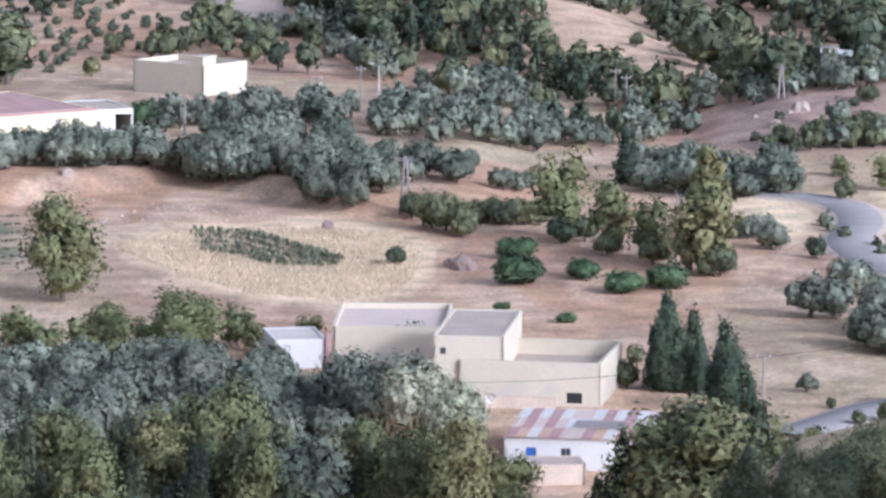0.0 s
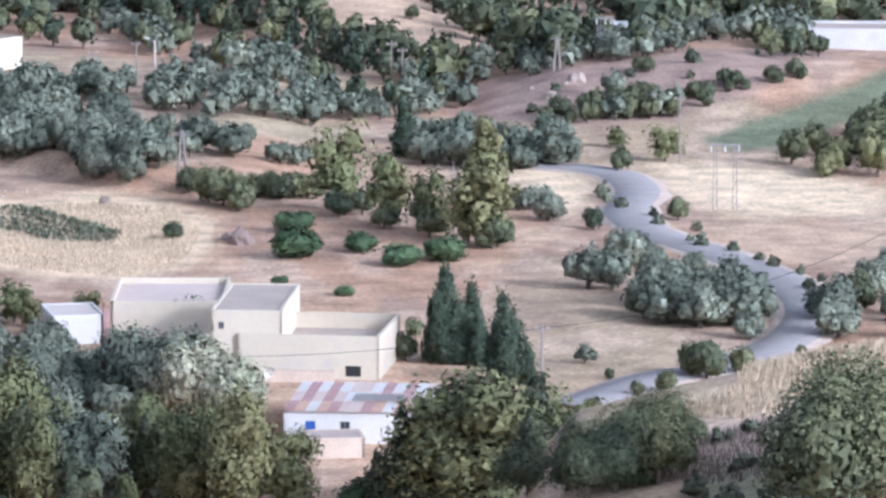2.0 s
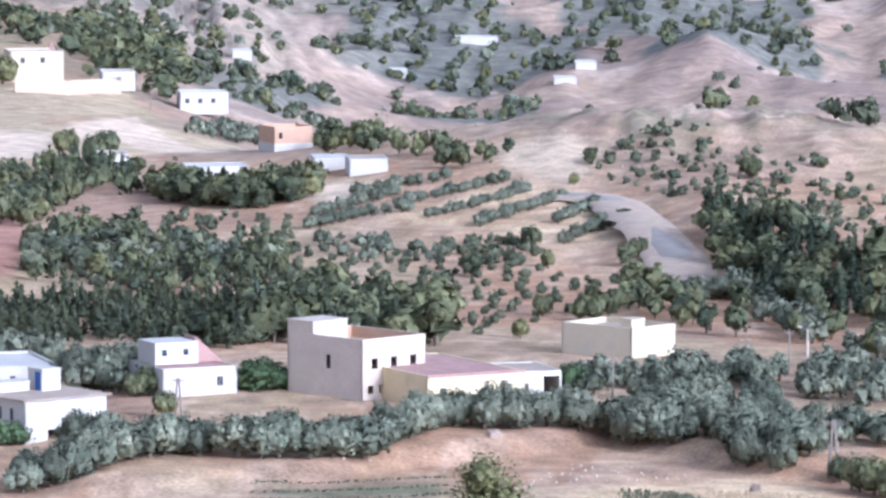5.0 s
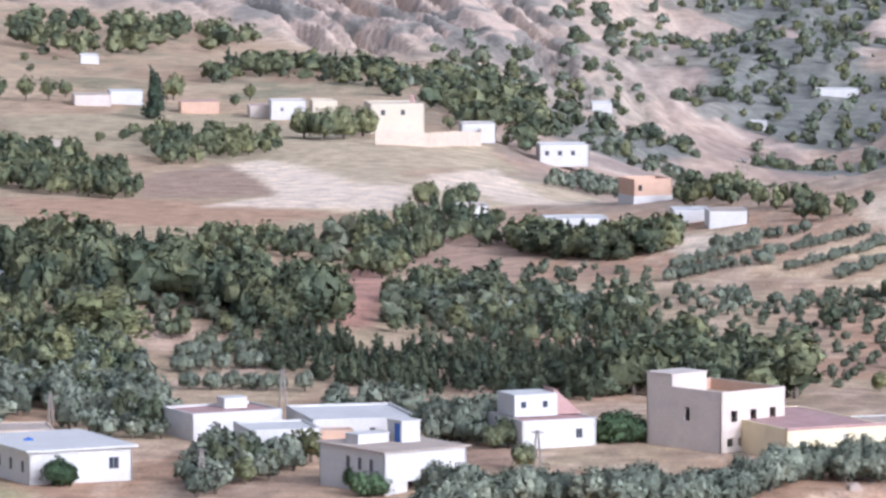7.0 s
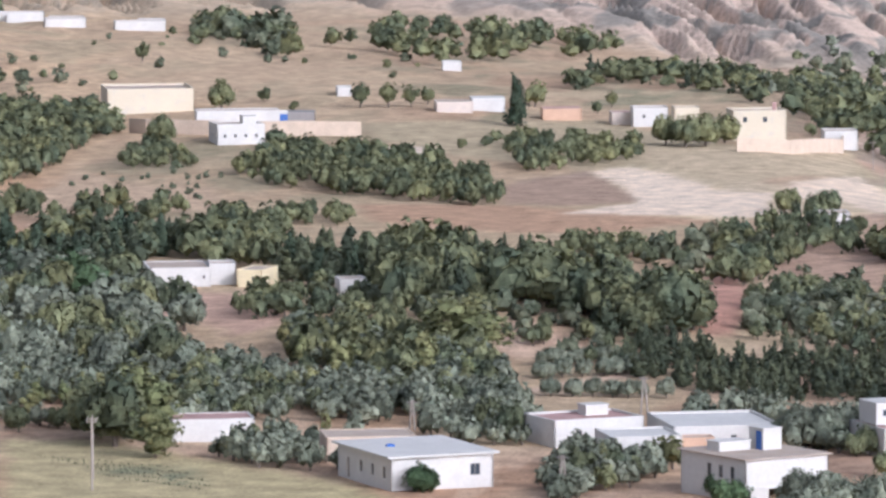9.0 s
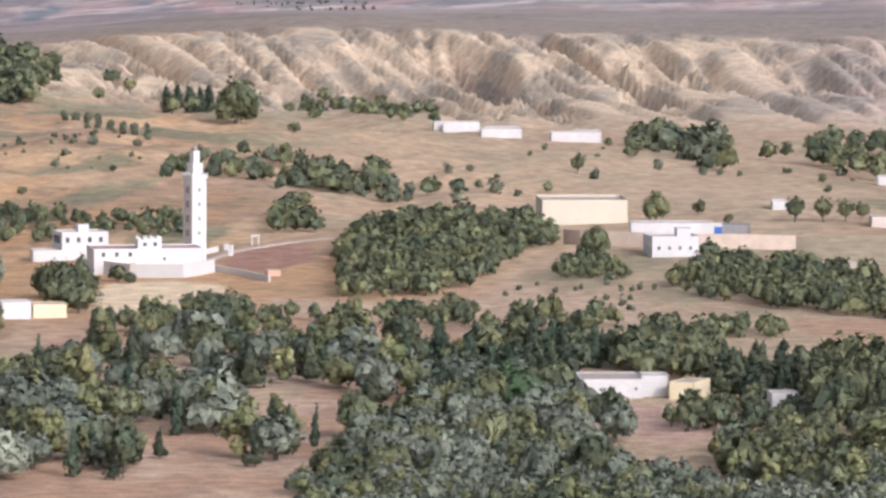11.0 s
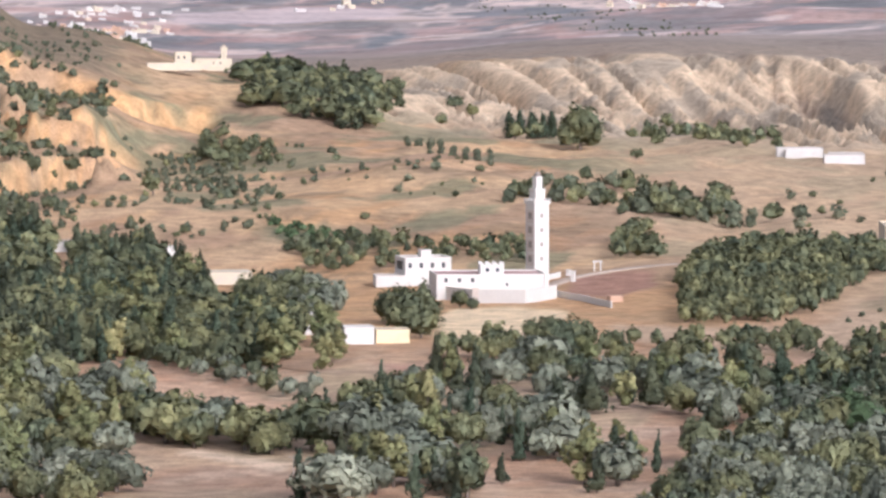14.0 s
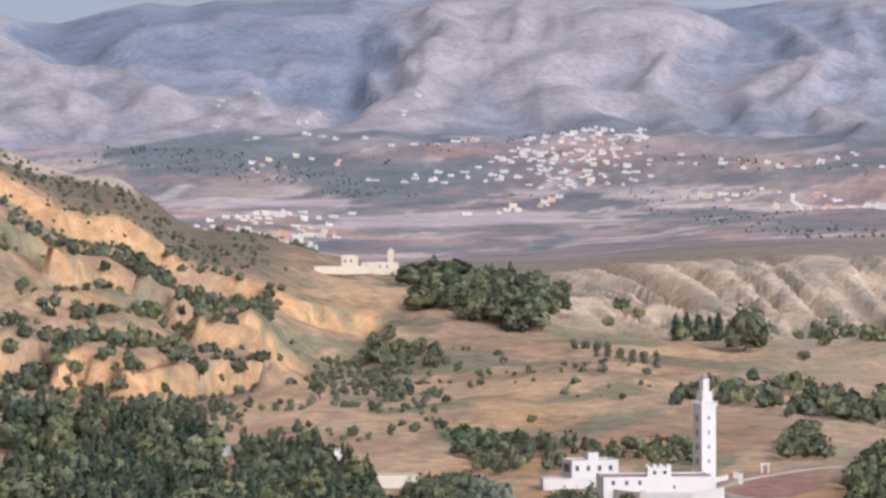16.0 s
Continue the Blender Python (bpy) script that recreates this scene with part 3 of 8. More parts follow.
field([(10.3, 906.9), (21.8, 930.7), (63.7, 1392.5), (62.9, 1376.6), (22.2, 909.2), (12.8, 902.9)], STRAW, 1.4)
field([(-448.2, 1230.9), (-442.4, 1236.2), (-428.1, 1225.4), (-424.8, 1208.5), (-438.2, 1217.5)], WEEDS, 1.5)

field([(-143.7, 783.4), (-144.7, 803.6), (-141.5, 801.1), (-127.8, 776.6), (-130.9, 768.4), (-138.4, 768.6)], (0.55, 0.38, 0.25), 0.8)
field([(-130.6, 733.5), (-119.8, 754.6), (-120.0, 760.6), (-131.0, 740.0)], (0.55, 0.39, 0.27), 0.8)
field([(-118.2, 794.8), (-130.8, 890.4), (-128.4, 912.5), (-114.2, 817.6), (-113.3, 795.0)], (0.46, 0.25, 0.17), 1)
field([(-216.3, 848.9), (-210.1, 858.2), (-188.5, 860.1), (-176.5, 805.4), (-180.1, 793.3), (-192.6, 816.6), (-203.5, 818.1)], (0.5, 0.32, 0.22), 1.2)
field([(-106.0, 775.3), (-99.5, 788.2), (-99.7, 795.8), (-106.7, 785.8)], PALE, 0.8)
field([(-109.1, 760.7), (-107.7, 766.5), (-100.6, 746.3), (-101.8, 739.5)], PALE, 0.8)
field([(-133.9, 951.1), (-111.3, 957.6), (-101.1, 870.1), (-117.9, 892.7), (-128.1, 922.7)], (0.44, 0.29, 0.19), 1.4)
field([(-344.7, 1124.4), (-354.7, 1161.0), (-342.0, 1174.2), (-332.2, 1144.8), (-331.4, 1110.6)], (0.34, 0.19, 0.13), 0.8)
field([(-1485.6, 3497.6), (-1439.5, 3611.7), (-1292.7, 3447.6), (-1192.6, 3411.6), (-1176.9, 3249.4), (-1217.9, 3230.0), (-1325.0, 3379.5), (-1342.3, 3331.8), (-1384.2, 3318.9)], SLATE, 4)
field([(-1305.5, 3171.9), (-1212.2, 3215.1), (-1167.8, 3097.2), (-1241.5, 3016.5)], (0.56, 0.45, 0.4), 2)
field([(-1128.2, 2975.3), (-1057.0, 3136.7), (-1009.1, 2994.5), (-1068.6, 2818.2)], (0.56, 0.45, 0.4), 2)
field([(-1301.9, 3188.5), (-1334.1, 3311.4), (-1311.5, 3326.8), (-1264.2, 3242.3)], (0.43, 0.33, 0.27), 2)
field([(-1325.9, 3204.5), (-1340.5, 3282.9), (-1332.9, 3273.0), (-1310.8, 3184.8)], (0.6, 0.5, 0.43), 2)
field([(-1158.6, 3334.5), (-1043.6, 3298.9), (-1035.7, 3274.1), (-1149.4, 3308.0)], (0.5, 0.4, 0.36), 2)
field([(-872.8, 2527.6), (-967.6, 2871.4), (-912.0, 2731.8), (-844.0, 2474.0)], SLATE, 3)
field([(-157.0, 1092.8), (-138.8, 1072.0), (-125.9, 1119.9), (-113.7, 1094.1), (-114.3, 1016.6), (-131.1, 1012.5), (-143.1, 995.8)], (0.52, 0.4, 0.25), 1)
field([(-83.6, 907.2), (-84.4, 930.2), (-69.3, 916.9), (-70.1, 905.3), (-76.0, 893.8)], (0.52, 0.4, 0.25), 1)
field([(-57.2, 946.8), (-46.8, 950.3), (-40.6, 931.6), (-44.5, 904.9), (-54.2, 923.9)], (0.62, 0.48, 0.32), 1.4)
field([(-184.1, 1109.8), (-178.1, 1118.9), (-165.5, 1099.6), (-153.9, 1062.9), (-143.2, 1059.4), (-138.5, 1016.6), (-134.8, 1004.0), (-156.6, 1007.9), (-173.3, 1009.2), (-163.8, 1035.1), (-171.6, 1071.3)], (0.74, 0.58, 0.41), 0.7)
field([(-194.6, 1070.4), (-190.8, 1092.5), (-180.6, 1098.2), (-163.7, 1036.1), (-175.7, 1029.1), (-186.2, 1032.3)], (0.37, 0.25, 0.165), 0.7)
field([(-144.1, 1088.5), (-136.4, 1127.8), (-106.1, 1012.5), (-121.3, 1018.8), (-132.8, 1064.7), (-137.5, 1046.0)], (0.72, 0.56, 0.39), 0.7)
field([(-185.3, 1164.3), (-166.5, 1173.2), (-145.3, 1201.2), (-137.0, 1132.7), (-147.7, 1100.1), (-156.2, 1071.7), (-173.4, 1116.6)], (0.5, 0.385, 0.235), 0.8)
field([(-237.4, 1154.9), (-226.1, 1160.2), (-221.4, 1141.7), (-233.5, 1141.4)], (0.66, 0.52, 0.38), 0.7)
field([(-83.9, 906.6), (-83.3, 928.3), (-70.9, 915.3), (-73.2, 901.5), (-78.7, 896.6)], (0.76, 0.6, 0.42), 0.7)
field([(-312.8, 1048.3), (-292.6, 1044.8), (-273.7, 1053.0), (-282.7, 1108.5), (-268.5, 1073.9), (-245.0, 1064.2), (-232.6, 1010.6), (-257.6, 991.1), (-279.4, 997.6), (-302.1, 1016.0)], (0.48, 0.34, 0.21), 1.2)
field([(-347.8, 905.5), (-337.7, 904.5), (-303.0, 857.6), (-293.7, 829.0), (-309.8, 841.8), (-312.1, 812.6)], (0.55, 0.36, 0.22), 1)
field([(-302.1, 799.9), (-279.2, 783.2), (-276.1, 772.1), (-298.2, 789.6)], (0.66, 0.5, 0.33), 0.8)
field([(26.3, 670.0), (32.0, 698.8), (41.3, 687.8), (54.1, 687.4), (51.9, 658.0), (39.3, 655.3)], (0.34, 0.22, 0.155), 1.2)
field([(-339.2, 1025.3), (-352.9, 1078.7), (-350.0, 1087.0), (-336.1, 1082.0), (-330.1, 1078.6), (-320.0, 1038.8), (-318.5, 1015.2), (-325.2, 1009.9), (-330.9, 1004.9)], (0.66, 0.48, 0.28), 0.6)


field([(11.2, 902.9), (17.1, 900.8), (23.1, 906.2), (49.7, 1352.1), (66.3, 1380.4), (68.1, 1419.4), (49.7, 1387.1), (24.0, 938.7), (17.4, 916.3), (12.2, 911.9)], (0.6, 0.47, 0.33), 1.4)
field([(-746.6, 1679.5), (-1440.6, 3340.6), (-721.7, 1726.2), (-1148.3, 2812.6), (-1136.9, 2784.9), (-711.3, 1701.3), (-741.7, 1719.9), (-740.9, 1666.7)], (0.55, 0.42, 0.3), 0.5)
field([(-352.0, 1066.4), (-354.0, 1087.8), (-345.5, 1092.7), (-331.3, 1081.4), (-322.7, 1051.6), (-319.9, 1025.3), (-326.1, 1011.7), (-339.9, 1031.4)], (0.68, 0.5, 0.28), 0.7)
field([(-346.5, 1140.5), (-349.3, 1173.1), (-341.9, 1174.2), (-336.0, 1153.0), (-333.8, 1121.4)], (0.36, 0.2, 0.13), 0.8)
field([(-350.8, 1062.6), (-353.1, 1085.0), (-344.5, 1089.8), (-330.7, 1079.5), (-321.8, 1048.7), (-319.3, 1023.3), (-325.2, 1008.9), (-339.3, 1029.5)], (0.74, 0.56, 0.33), 0.6)
field([(30.3, 666.3), (35.5, 693.6), (41.0, 687.8), (59.9, 696.4), (68.4, 703.2), (72.2, 694.3), (59.3, 667.4), (50.5, 659.6), (37.9, 656.4)], (0.34, 0.235, 0.17), 1.2)

def build_ground():
    az = np.concatenate([np.arange(-180, -40, 10), np.arange(-40, -25.5, 1.0), np.arange(-25.5, 7.5, 0.06), np.arange(7.5, 30, 1.0), np.arange(30, 180, 10)])
    r = np.concatenate([[0.0, 6, 20, 60, 120], np.arange(160, 420, 8), np.geomspace(420, 1350, 235)[:-1], np.geomspace(1350, 2500, 190)[:-1], np.geomspace(2500, 4900, 120)])
    A, R = np.meshgrid(np.radians(az), r)
    x, y = (R * np.sin(A)).ravel(), (R * np.cos(A)).ravel()
    z = ground_height(x, y)
    n, m = len(r), len(az)
    k = (np.arange(n - 1)[:, None] * m + np.arange(m)[None, :]).ravel()
    k2 = (np.arange(n - 1)[:, None] * m + (np.arange(m)[None, :] + 1) % m).ravel()
    quads = np.stack([k, k + m, k2 + m, k2], 1)
    me = bpy.data.meshes.new("ground")
    me.vertices.add(n * m)
    me.vertices.foreach_set("co", np.stack([x, y, z], 1).ravel())
    me.loops.add(quads.size)
    me.loops.foreach_set("vertex_index", quads.ravel().astype(np.int32))
    me.polygons.add(len(quads))
    me.polygons.foreach_set("loop_start", np.arange(0, quads.size, 4, dtype=np.int32))
    me.polygons.foreach_set("use_smooth", np.ones(len(quads), bool))
    me.update(calc_edges=True)
    att = me.attributes.new("cover", "FLOAT_COLOR", "POINT")
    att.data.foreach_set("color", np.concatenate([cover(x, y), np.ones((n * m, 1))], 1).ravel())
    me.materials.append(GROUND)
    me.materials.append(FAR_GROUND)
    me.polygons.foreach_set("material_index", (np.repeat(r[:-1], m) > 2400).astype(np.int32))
    return tagged(new("ground", me), "dry hillside and valley floor with stubble fields and bare clay slopes", "ground", kind="structure")


build_ground()


def smooth_line(points, gap=3.0):
    """Catmull-Rom through plan points, evenly resampled."""
    p = [Vector(q) for q in points]
    p = [2 * p[0] - p[1], *p, 2 * p[-1] - p[-2]]
    line = []
    for k in range(1, len(p) - 2):
        a, b, c, d = p[k - 1:k + 3]
        n = max(2, int((c - b).length / gap))
        for i in range(n):
            s = i / n
            line.append(0.5 * (2 * b + (c - a) * s + (2 * a - 5 * b + 4 * c - d) * s * s + (3 * b - a - 3 * c + d) * s ** 3))
    return line + [p[-2]]


def ribbon(name, points, width, lift, mat, label, category, wobble=0.0):
    line = smooth_line(points)
    verts, faces = [], []
    for k, p in enumerate(line):
        t = (line[min(k + 1, len(line) - 1)] - line[max(k - 1, 0)]).normalized()
        side = Vector((-t.y, t.x))
        hs = [float(ground_height(*(p + side * s * width / 2))) for s in (-1, 0, 1)]
        top = max(hs) * 0.5 + sum(hs) / 6 + lift
        w = width / 2 * (1 + wobble * (random.random() - 0.5))
        for s, dz in ((-1.25, -0.6), (-1, -0.03), (0, 0.04), (1, -0.03), (1.25, -0.6)):
            q = p + side * s * w
            verts.append((q.x, q.y, top + dz))
    for k in range(len(line) - 1):
        for i in range(4):
            a = 5 * k + i
            faces.append((a, a + 1, a + 6, a + 5))
    ob = new(name, mesh_of(name, verts, faces, mat, True))
    return tagged(ob, label, category, kind="structure")


# ---- trees ----
def crown(name, mat, puffs, leaves, size, seed, core=0.78, droop=0.0, jitter=0.6, clump=0.3, spread=0.3):
    """A crown of small leaf sprays gathered in rounded clumps over a few broad puffs (centre x, y, z, radii x, y, z), round an uneven heart."""
    rng = np.random.default_rng(seed)
    L = np.array(puffs, float)
    weight = (L[:, 3] * L[:, 5]) ** 0.9
    knots = max(10, leaves // 10)

    def balls(n):
        d = rng.normal(size=(n, 3))
        d /= np.linalg.norm(d, axis=1)[:, None]
        d[:, 2] = np.where(d[:, 2] < -0.8, -d[:, 2], d[:, 2])
        return d

    def bell(q):
        """Rounded above, with full sides that fall nearly straight below."""
        low = q[:, 2] < 0
        flat = np.maximum(np.hypot(q[:, 0], q[:, 1]), 1e-3)
        wide = np.where(low, np.sqrt(np.clip(1 - q[:, 2] ** 6, 0.02, 1)) / flat, 1.0)
        return q * np.stack([wide, wide, np.ones_like(wide)], 1)
    own = rng.choice(len(L), knots, p=weight / weight.sum())
    out = bell(balls(knots))
    middle = L[own, :3] + out * L[own, 3:] * rng.uniform(0.72, 0.9 + clump * 0.5, knots)[:, None]
    reach = L[own, 3:] * spread * rng.uniform(0.7, 1.4, knots)[:, None]
    pick = rng.choice(knots, leaves, p=reach[:, 0] / reach[:, 0].sum())
    d = balls(leaves)
    inward = (d * out[pick]).sum(1) < -0.25
    d[inward] *= -1
    c = middle[pick] + d * reach[pick] * rng.uniform(0.7, 1.15, leaves)[:, None]
    face = d + 0.9 * out[pick] / np.linalg.norm(out[pick], axis=1)[:, None] + rng.normal(size=(leaves, 3)) * 0.3
    face /= np.linalg.norm(face, axis=1)[:, None]
    nrm = face + rng.normal(size=(leaves, 3)) * jitter * 0.6
    nrm = np.where(((nrm * face).sum(1) < 0.2)[:, None], face, nrm)
    nrm /= np.linalg.norm(nrm, axis=1)[:, None]
    u = np.cross(nrm, rng.normal(size=(leaves, 3)))
    u /= np.linalg.norm(u, axis=1)[:, None]
    v = np.cross(nrm, u)
    s = (size * rng.uniform(0.5, 1.4, leaves))[:, None]
    v[:, 2] -= droop
    corners = np.stack([c - u * s * 0.6 - v * s * 0.5, c + u * s * 0.6 - v * s * 0.4, c + v * s], 1)
    turned = (np.cross(corners[:, 1] - corners[:, 0], corners[:, 2] - corners[:, 0]) * face).sum(1) < 0
    corners[turned] = corners[turned][:, ::-1]
    verts, normals = [corners.reshape(-1, 3)], [np.repeat(face, 3, 0)]
    bm = bmesh.new()
    bmesh.ops.create_icosphere(bm, subdivisions=3 if leaves > 2000 else 2 if leaves > 190 else 1, radius=1)
    ball = bell(np.array([q.co for q in bm.verts]))
    cells = np.array([[q.index for q in f.verts] for f in bm.faces])
    bm.free()
    for l in L:
        q = ball[cells]
        mid = q.mean(1)
        lift = ((core if leaves < 5000 else core * 0.72) + 0.3 * (rng.random(len(cells)) - 0.5))[:, None, None]
        q = (mid[:, None] + (q - mid[:, None]) * 1.3 + rng.normal(size=q.shape) * 0.1) * lift
        verts.append((q * l[3:] + l[:3]).reshape(-1, 3))
        rough = mid / np.linalg.norm(mid, axis=1)[:, None] + rng.normal(size=mid.shape) * 0.34
        normals.append(np.repeat(rough, 3, 0))
    faces = np.arange(sum(len(q) for q in verts)).reshape(-1, 3)
    me = bpy.data.meshes.new(name)
    me.from_pydata(np.concatenate(verts).tolist(), [], faces.tolist())
    me.materials.append(mat)
    me.polygons.foreach_set("use_smooth", [True] * len(me.polygons))
    me.update()
    normals = np.concatenate(normals)
    NORMALS[name, me.name] = normals / np.linalg.norm(normals, axis=1)[:, None]
    me.normals_split_custom_set_from_vertices(NORMALS[name, me.name])
    return me


NORMALS = {}


def trunk_mesh(name, height, radius, limbs, seed):
    """A tapered, slightly bent trunk with limbs that reach into the crown (tip x, y, z)."""
    rng = random.Random(seed)
    bm = bmesh.new()
    fork = Vector((rng.uniform(-0.06, 0.06) * height, rng.uniform(-0.06, 0.06) * height, height))
    tube(bm, (0, 0, -0.5), fork * 0.5, radius * 1.25, radius * 0.9, 7)
    tube(bm, fork * 0.48, fork, radius * 0.92, radius * 0.75, 7)
    for tip in limbs:
        tip = Vector(tip)
        mid = fork.lerp(tip, 0.5) + Vector((0, 0, 0.08 * height))
        tube(bm, fork * 0.97, mid, radius * 0.55, radius * 0.38, 6)
        tube(bm, mid, tip, radius * 0.38, radius * 0.12, 5)
    me = bpy.data.meshes.new(name)
    bmesh.ops.recalc_face_normals(bm, faces=bm.faces)
    bm.to_mesh(me)
    bm.free()
    me.materials.append(BARK)
    return me


def puffs_round(rng, n, w, z, r, rz, top=0.0):
    """A broad middle puff with n others set round it at different heights."""
    out = [(rng.uniform(-0.05, 0.05), rng.uniform(-0.05, 0.05), z + top, r, r, rz)]
    for k in range(n):
        a, q = 6.28 * (k + rng.uniform(-0.25, 0.25)) / max(n, 1), rng.uniform(0.7, 1.1)
        s = rng.uniform(0.52, 0.95)
        out.append((math.cos(a) * w * q, math.sin(a) * w * q, z * rng.uniform(0.72, 1.25), r * s, r * s, rz * s))
    return out


def shape(kind, seed, leaves):
    """Trunk and crown meshes of one tree one metre high; scaled to its height where it stands."""
    rng = random.Random(seed)
    n = 1 if leaves < 60 else 3 if leaves < 190 else 4 if leaves < 420 else 5 if leaves < 700 else 7
    spray = 0.98 * (leaves / 1000) ** -0.42

    def made(mat, puffs, size, height, radius, **more):
        limbs = [(p[0] * 0.6, p[1] * 0.6, p[2]) for p in puffs[:4]]
        return trunk_mesh("trunk", height, radius, limbs, seed), crown("crown", mat, puffs, leaves, size * spray, seed, **more)
    if kind == "olive":
        return made(OLIVE, puffs_round(rng, n, 0.31, 0.47, 0.3 if n > 2 else 0.4, 0.38), 0.044, 0.17, 0.05)
    if kind == "eucalypt":
        k = 3 + n // 2
        puffs = [(0.11 * math.cos(i * 2.4) * rng.uniform(0.5, 1.3), 0.11 * math.sin(i * 2.4), 0.24 + 0.55 * i / (k - 1), *(2 * [0.19 - 0.05 * abs(i - 1.5) / k]), 0.2) for i in range(k)]
        return made(EUCALYPT, puffs, 0.034, 0.34, 0.02, core=0.6, droop=0.4, clump=0.36, spread=0.36)
    if kind == "pine":
        k = 3 + n // 2
        puffs = [(rng.uniform(-0.06, 0.06), rng.uniform(-0.06, 0.06), 0.22 + 0.6 * i / (k - 1), *(2 * [0.22 - 0.17 * i / (k - 1)]), 0.2) for i in range(k)]
        return made(PINE, puffs, 0.032, 0.4, 0.02, core=0.72, clump=0.45, spread=0.32)
    if kind == "cypress":
        k = 3 + n // 2
        puffs = [(rng.uniform(-0.03, 0.03), rng.uniform(-0.03, 0.03), 0.17 + 0.65 * i / (k - 1), *(2 * [0.125 - 0.075 * (i / (k - 1)) ** 1.5]), 0.19) for i in range(k)]
        return made(CYPRESS, puffs, 0.026, 0.4, 0.02, core=0.7, droop=-0.6, clump=0.5, spread=0.36)
    if kind == "fig":
        return made(FIG, puffs_round(rng, n, 0.3, 0.42, 0.4, 0.4), 0.05, 0.2, 0.05, clump=0.4)
    if kind == "blossom":
        return made(BLOSSOM, puffs_round(rng, n, 0.26, 0.5, 0.29, 0.4), 0.04, 0.25, 0.04, clump=0.4)
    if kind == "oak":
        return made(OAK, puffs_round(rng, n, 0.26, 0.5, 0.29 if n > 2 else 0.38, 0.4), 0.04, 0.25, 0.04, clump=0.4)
    return made(SCRUB, puffs_round(rng, 1 if n else 0, 0.22, 0.4, 0.42, 0.45), 0.07, 0.2, 0.05, clump=0.4)


SHAPES = {}
LABELS = {"olive": ("grey-green olive tree with a rounded crown on dry soil", "olive_tree"), "eucalypt": ("tall loose-crowned eucalyptus tree with olive-green leaves", "eucalyptus_tree"),
          "pine": ("dark green conical pine tree", "pine_tree"), "cypress": ("dark narrow cypress tree with a pointed top", "cypress_tree"), "fig": ("fresh green fig tree with a low round crown", "fig_tree"),
          "oak": ("dark green broad round-crowned tree", "broadleaf_tree"), "blossom": ("tall bushy tree covered in pale cream blossom", "flowering_tree"), "shrub": ("low rounded green shrub on dry ground", "shrub")}
FIRST = {}


def variant(kind, leaves, k):
    key = (kind, leaves, k)
    if key not in SHAPES:
        SHAPES[key] = shape(kind, 100 * k + len(kind) + leaves, leaves)
    return SHAPES[key]


def leaves_at(r, kind, h):
    n = 1200 if r < 560 else 900 if r < 800 else 420 if r < 1200 else 170
    if r < 400:
        n = 6000
    elif r < 560 and h > 5:
        n = 3000
    elif h > 6 and r > 800:
        n = 900
    return n if kind != "shrub" else min(n, 150)


def tree(kind, x, y, h, lean=0.0, wide=1.0):
    """One tree of its own, of height h, with its trunk and crown."""
    n, k = leaves_at(math.hypot(x, y), kind, h), random.randrange(4)
    m = pose(x, y, float(ground_height(x, y)), 0, lean, random.uniform(0, 360)) @ Matrix.Diagonal((h * wide, h * wide, h, 1))
    if (kind, n, k) in FIRST:
        first = FIRST[kind, n, k]
        ob = copy_thing(first, m @ Matrix.Diagonal((*first.scale, 1)).inverted())
    else:
        label, name = LABELS[kind]
        trunk, top = variant(kind, n, k)
        ob = tagged(new(name), label, name.replace("_", " "), kind + " trees")
        part("trunk", trunk, BARK, ob)
        part("crown", top, None, ob)
        FIRST[kind, n, k] = ob
        ob.matrix_basis = m
    return ob


def scatter(outline, spacing, seed, jitter=0.42, grid=None):
    """Plan points inside an outline, about spacing apart; grid: bearing in degrees of planted rows."""
    poly = np.array(outline, float)
    rng = np.random.default_rng(seed)
    mid = poly.mean(0)
    a = radians(grid if grid is not None else 17 * seed)
    turn = np.array([[math.cos(a), -math.sin(a)], [math.sin(a), math.cos(a)]])
    reach = np.abs(poly - mid).max() * 1.5
    g = np.arange(-reach, reach, spacing)
    X, Y = np.meshgrid(g, g)
    q = np.stack([X.ravel(), Y.ravel()], 1) + rng.uniform(-jitter, jitter, (X.size, 2)) * spacing
    q = q @ turn.T + mid
    q = q[inside(poly, q[:, 0], q[:, 1])]
    return q[np.argsort(-np.hypot(q[:, 0], q[:, 1]))]


KEEP_CLEAR = []


def clear(x, y):
    return all((x - a) ** 2 + (y - b) ** 2 > c * c for a, b, c in KEEP_CLEAR)


def grove(kinds, outline, spacing, low, high, seed, grid=None, jitter=0.42, thin=0.0, wide=1.0):
    """Single trees spread over an outline; far groves are joined."""
    if np.hypot(*np.array(outline).mean(0)) > 640 and "shrub" not in kinds:
        label = "grove of %s trees on dry ground" % ("grey-green olive" if kinds[0] == "olive" else "dark green round")
        return wood("olive_grove" if kinds[0] == "olive" else "grove", kinds, outline, spacing, low, high, seed, label, grid, jitter, thin, wide, 0.3)
    rng = random.Random(seed)
    for x, y in scatter(outline, spacing, seed, jitter, grid):
        if clear(x, y) and rng.random() >= thin:
            tree(rng.choice(kinds), float(x), float(y), rng.triangular(low * 0.78, high * 1.12), wide=wide * rng.uniform(0.85, 1.2))


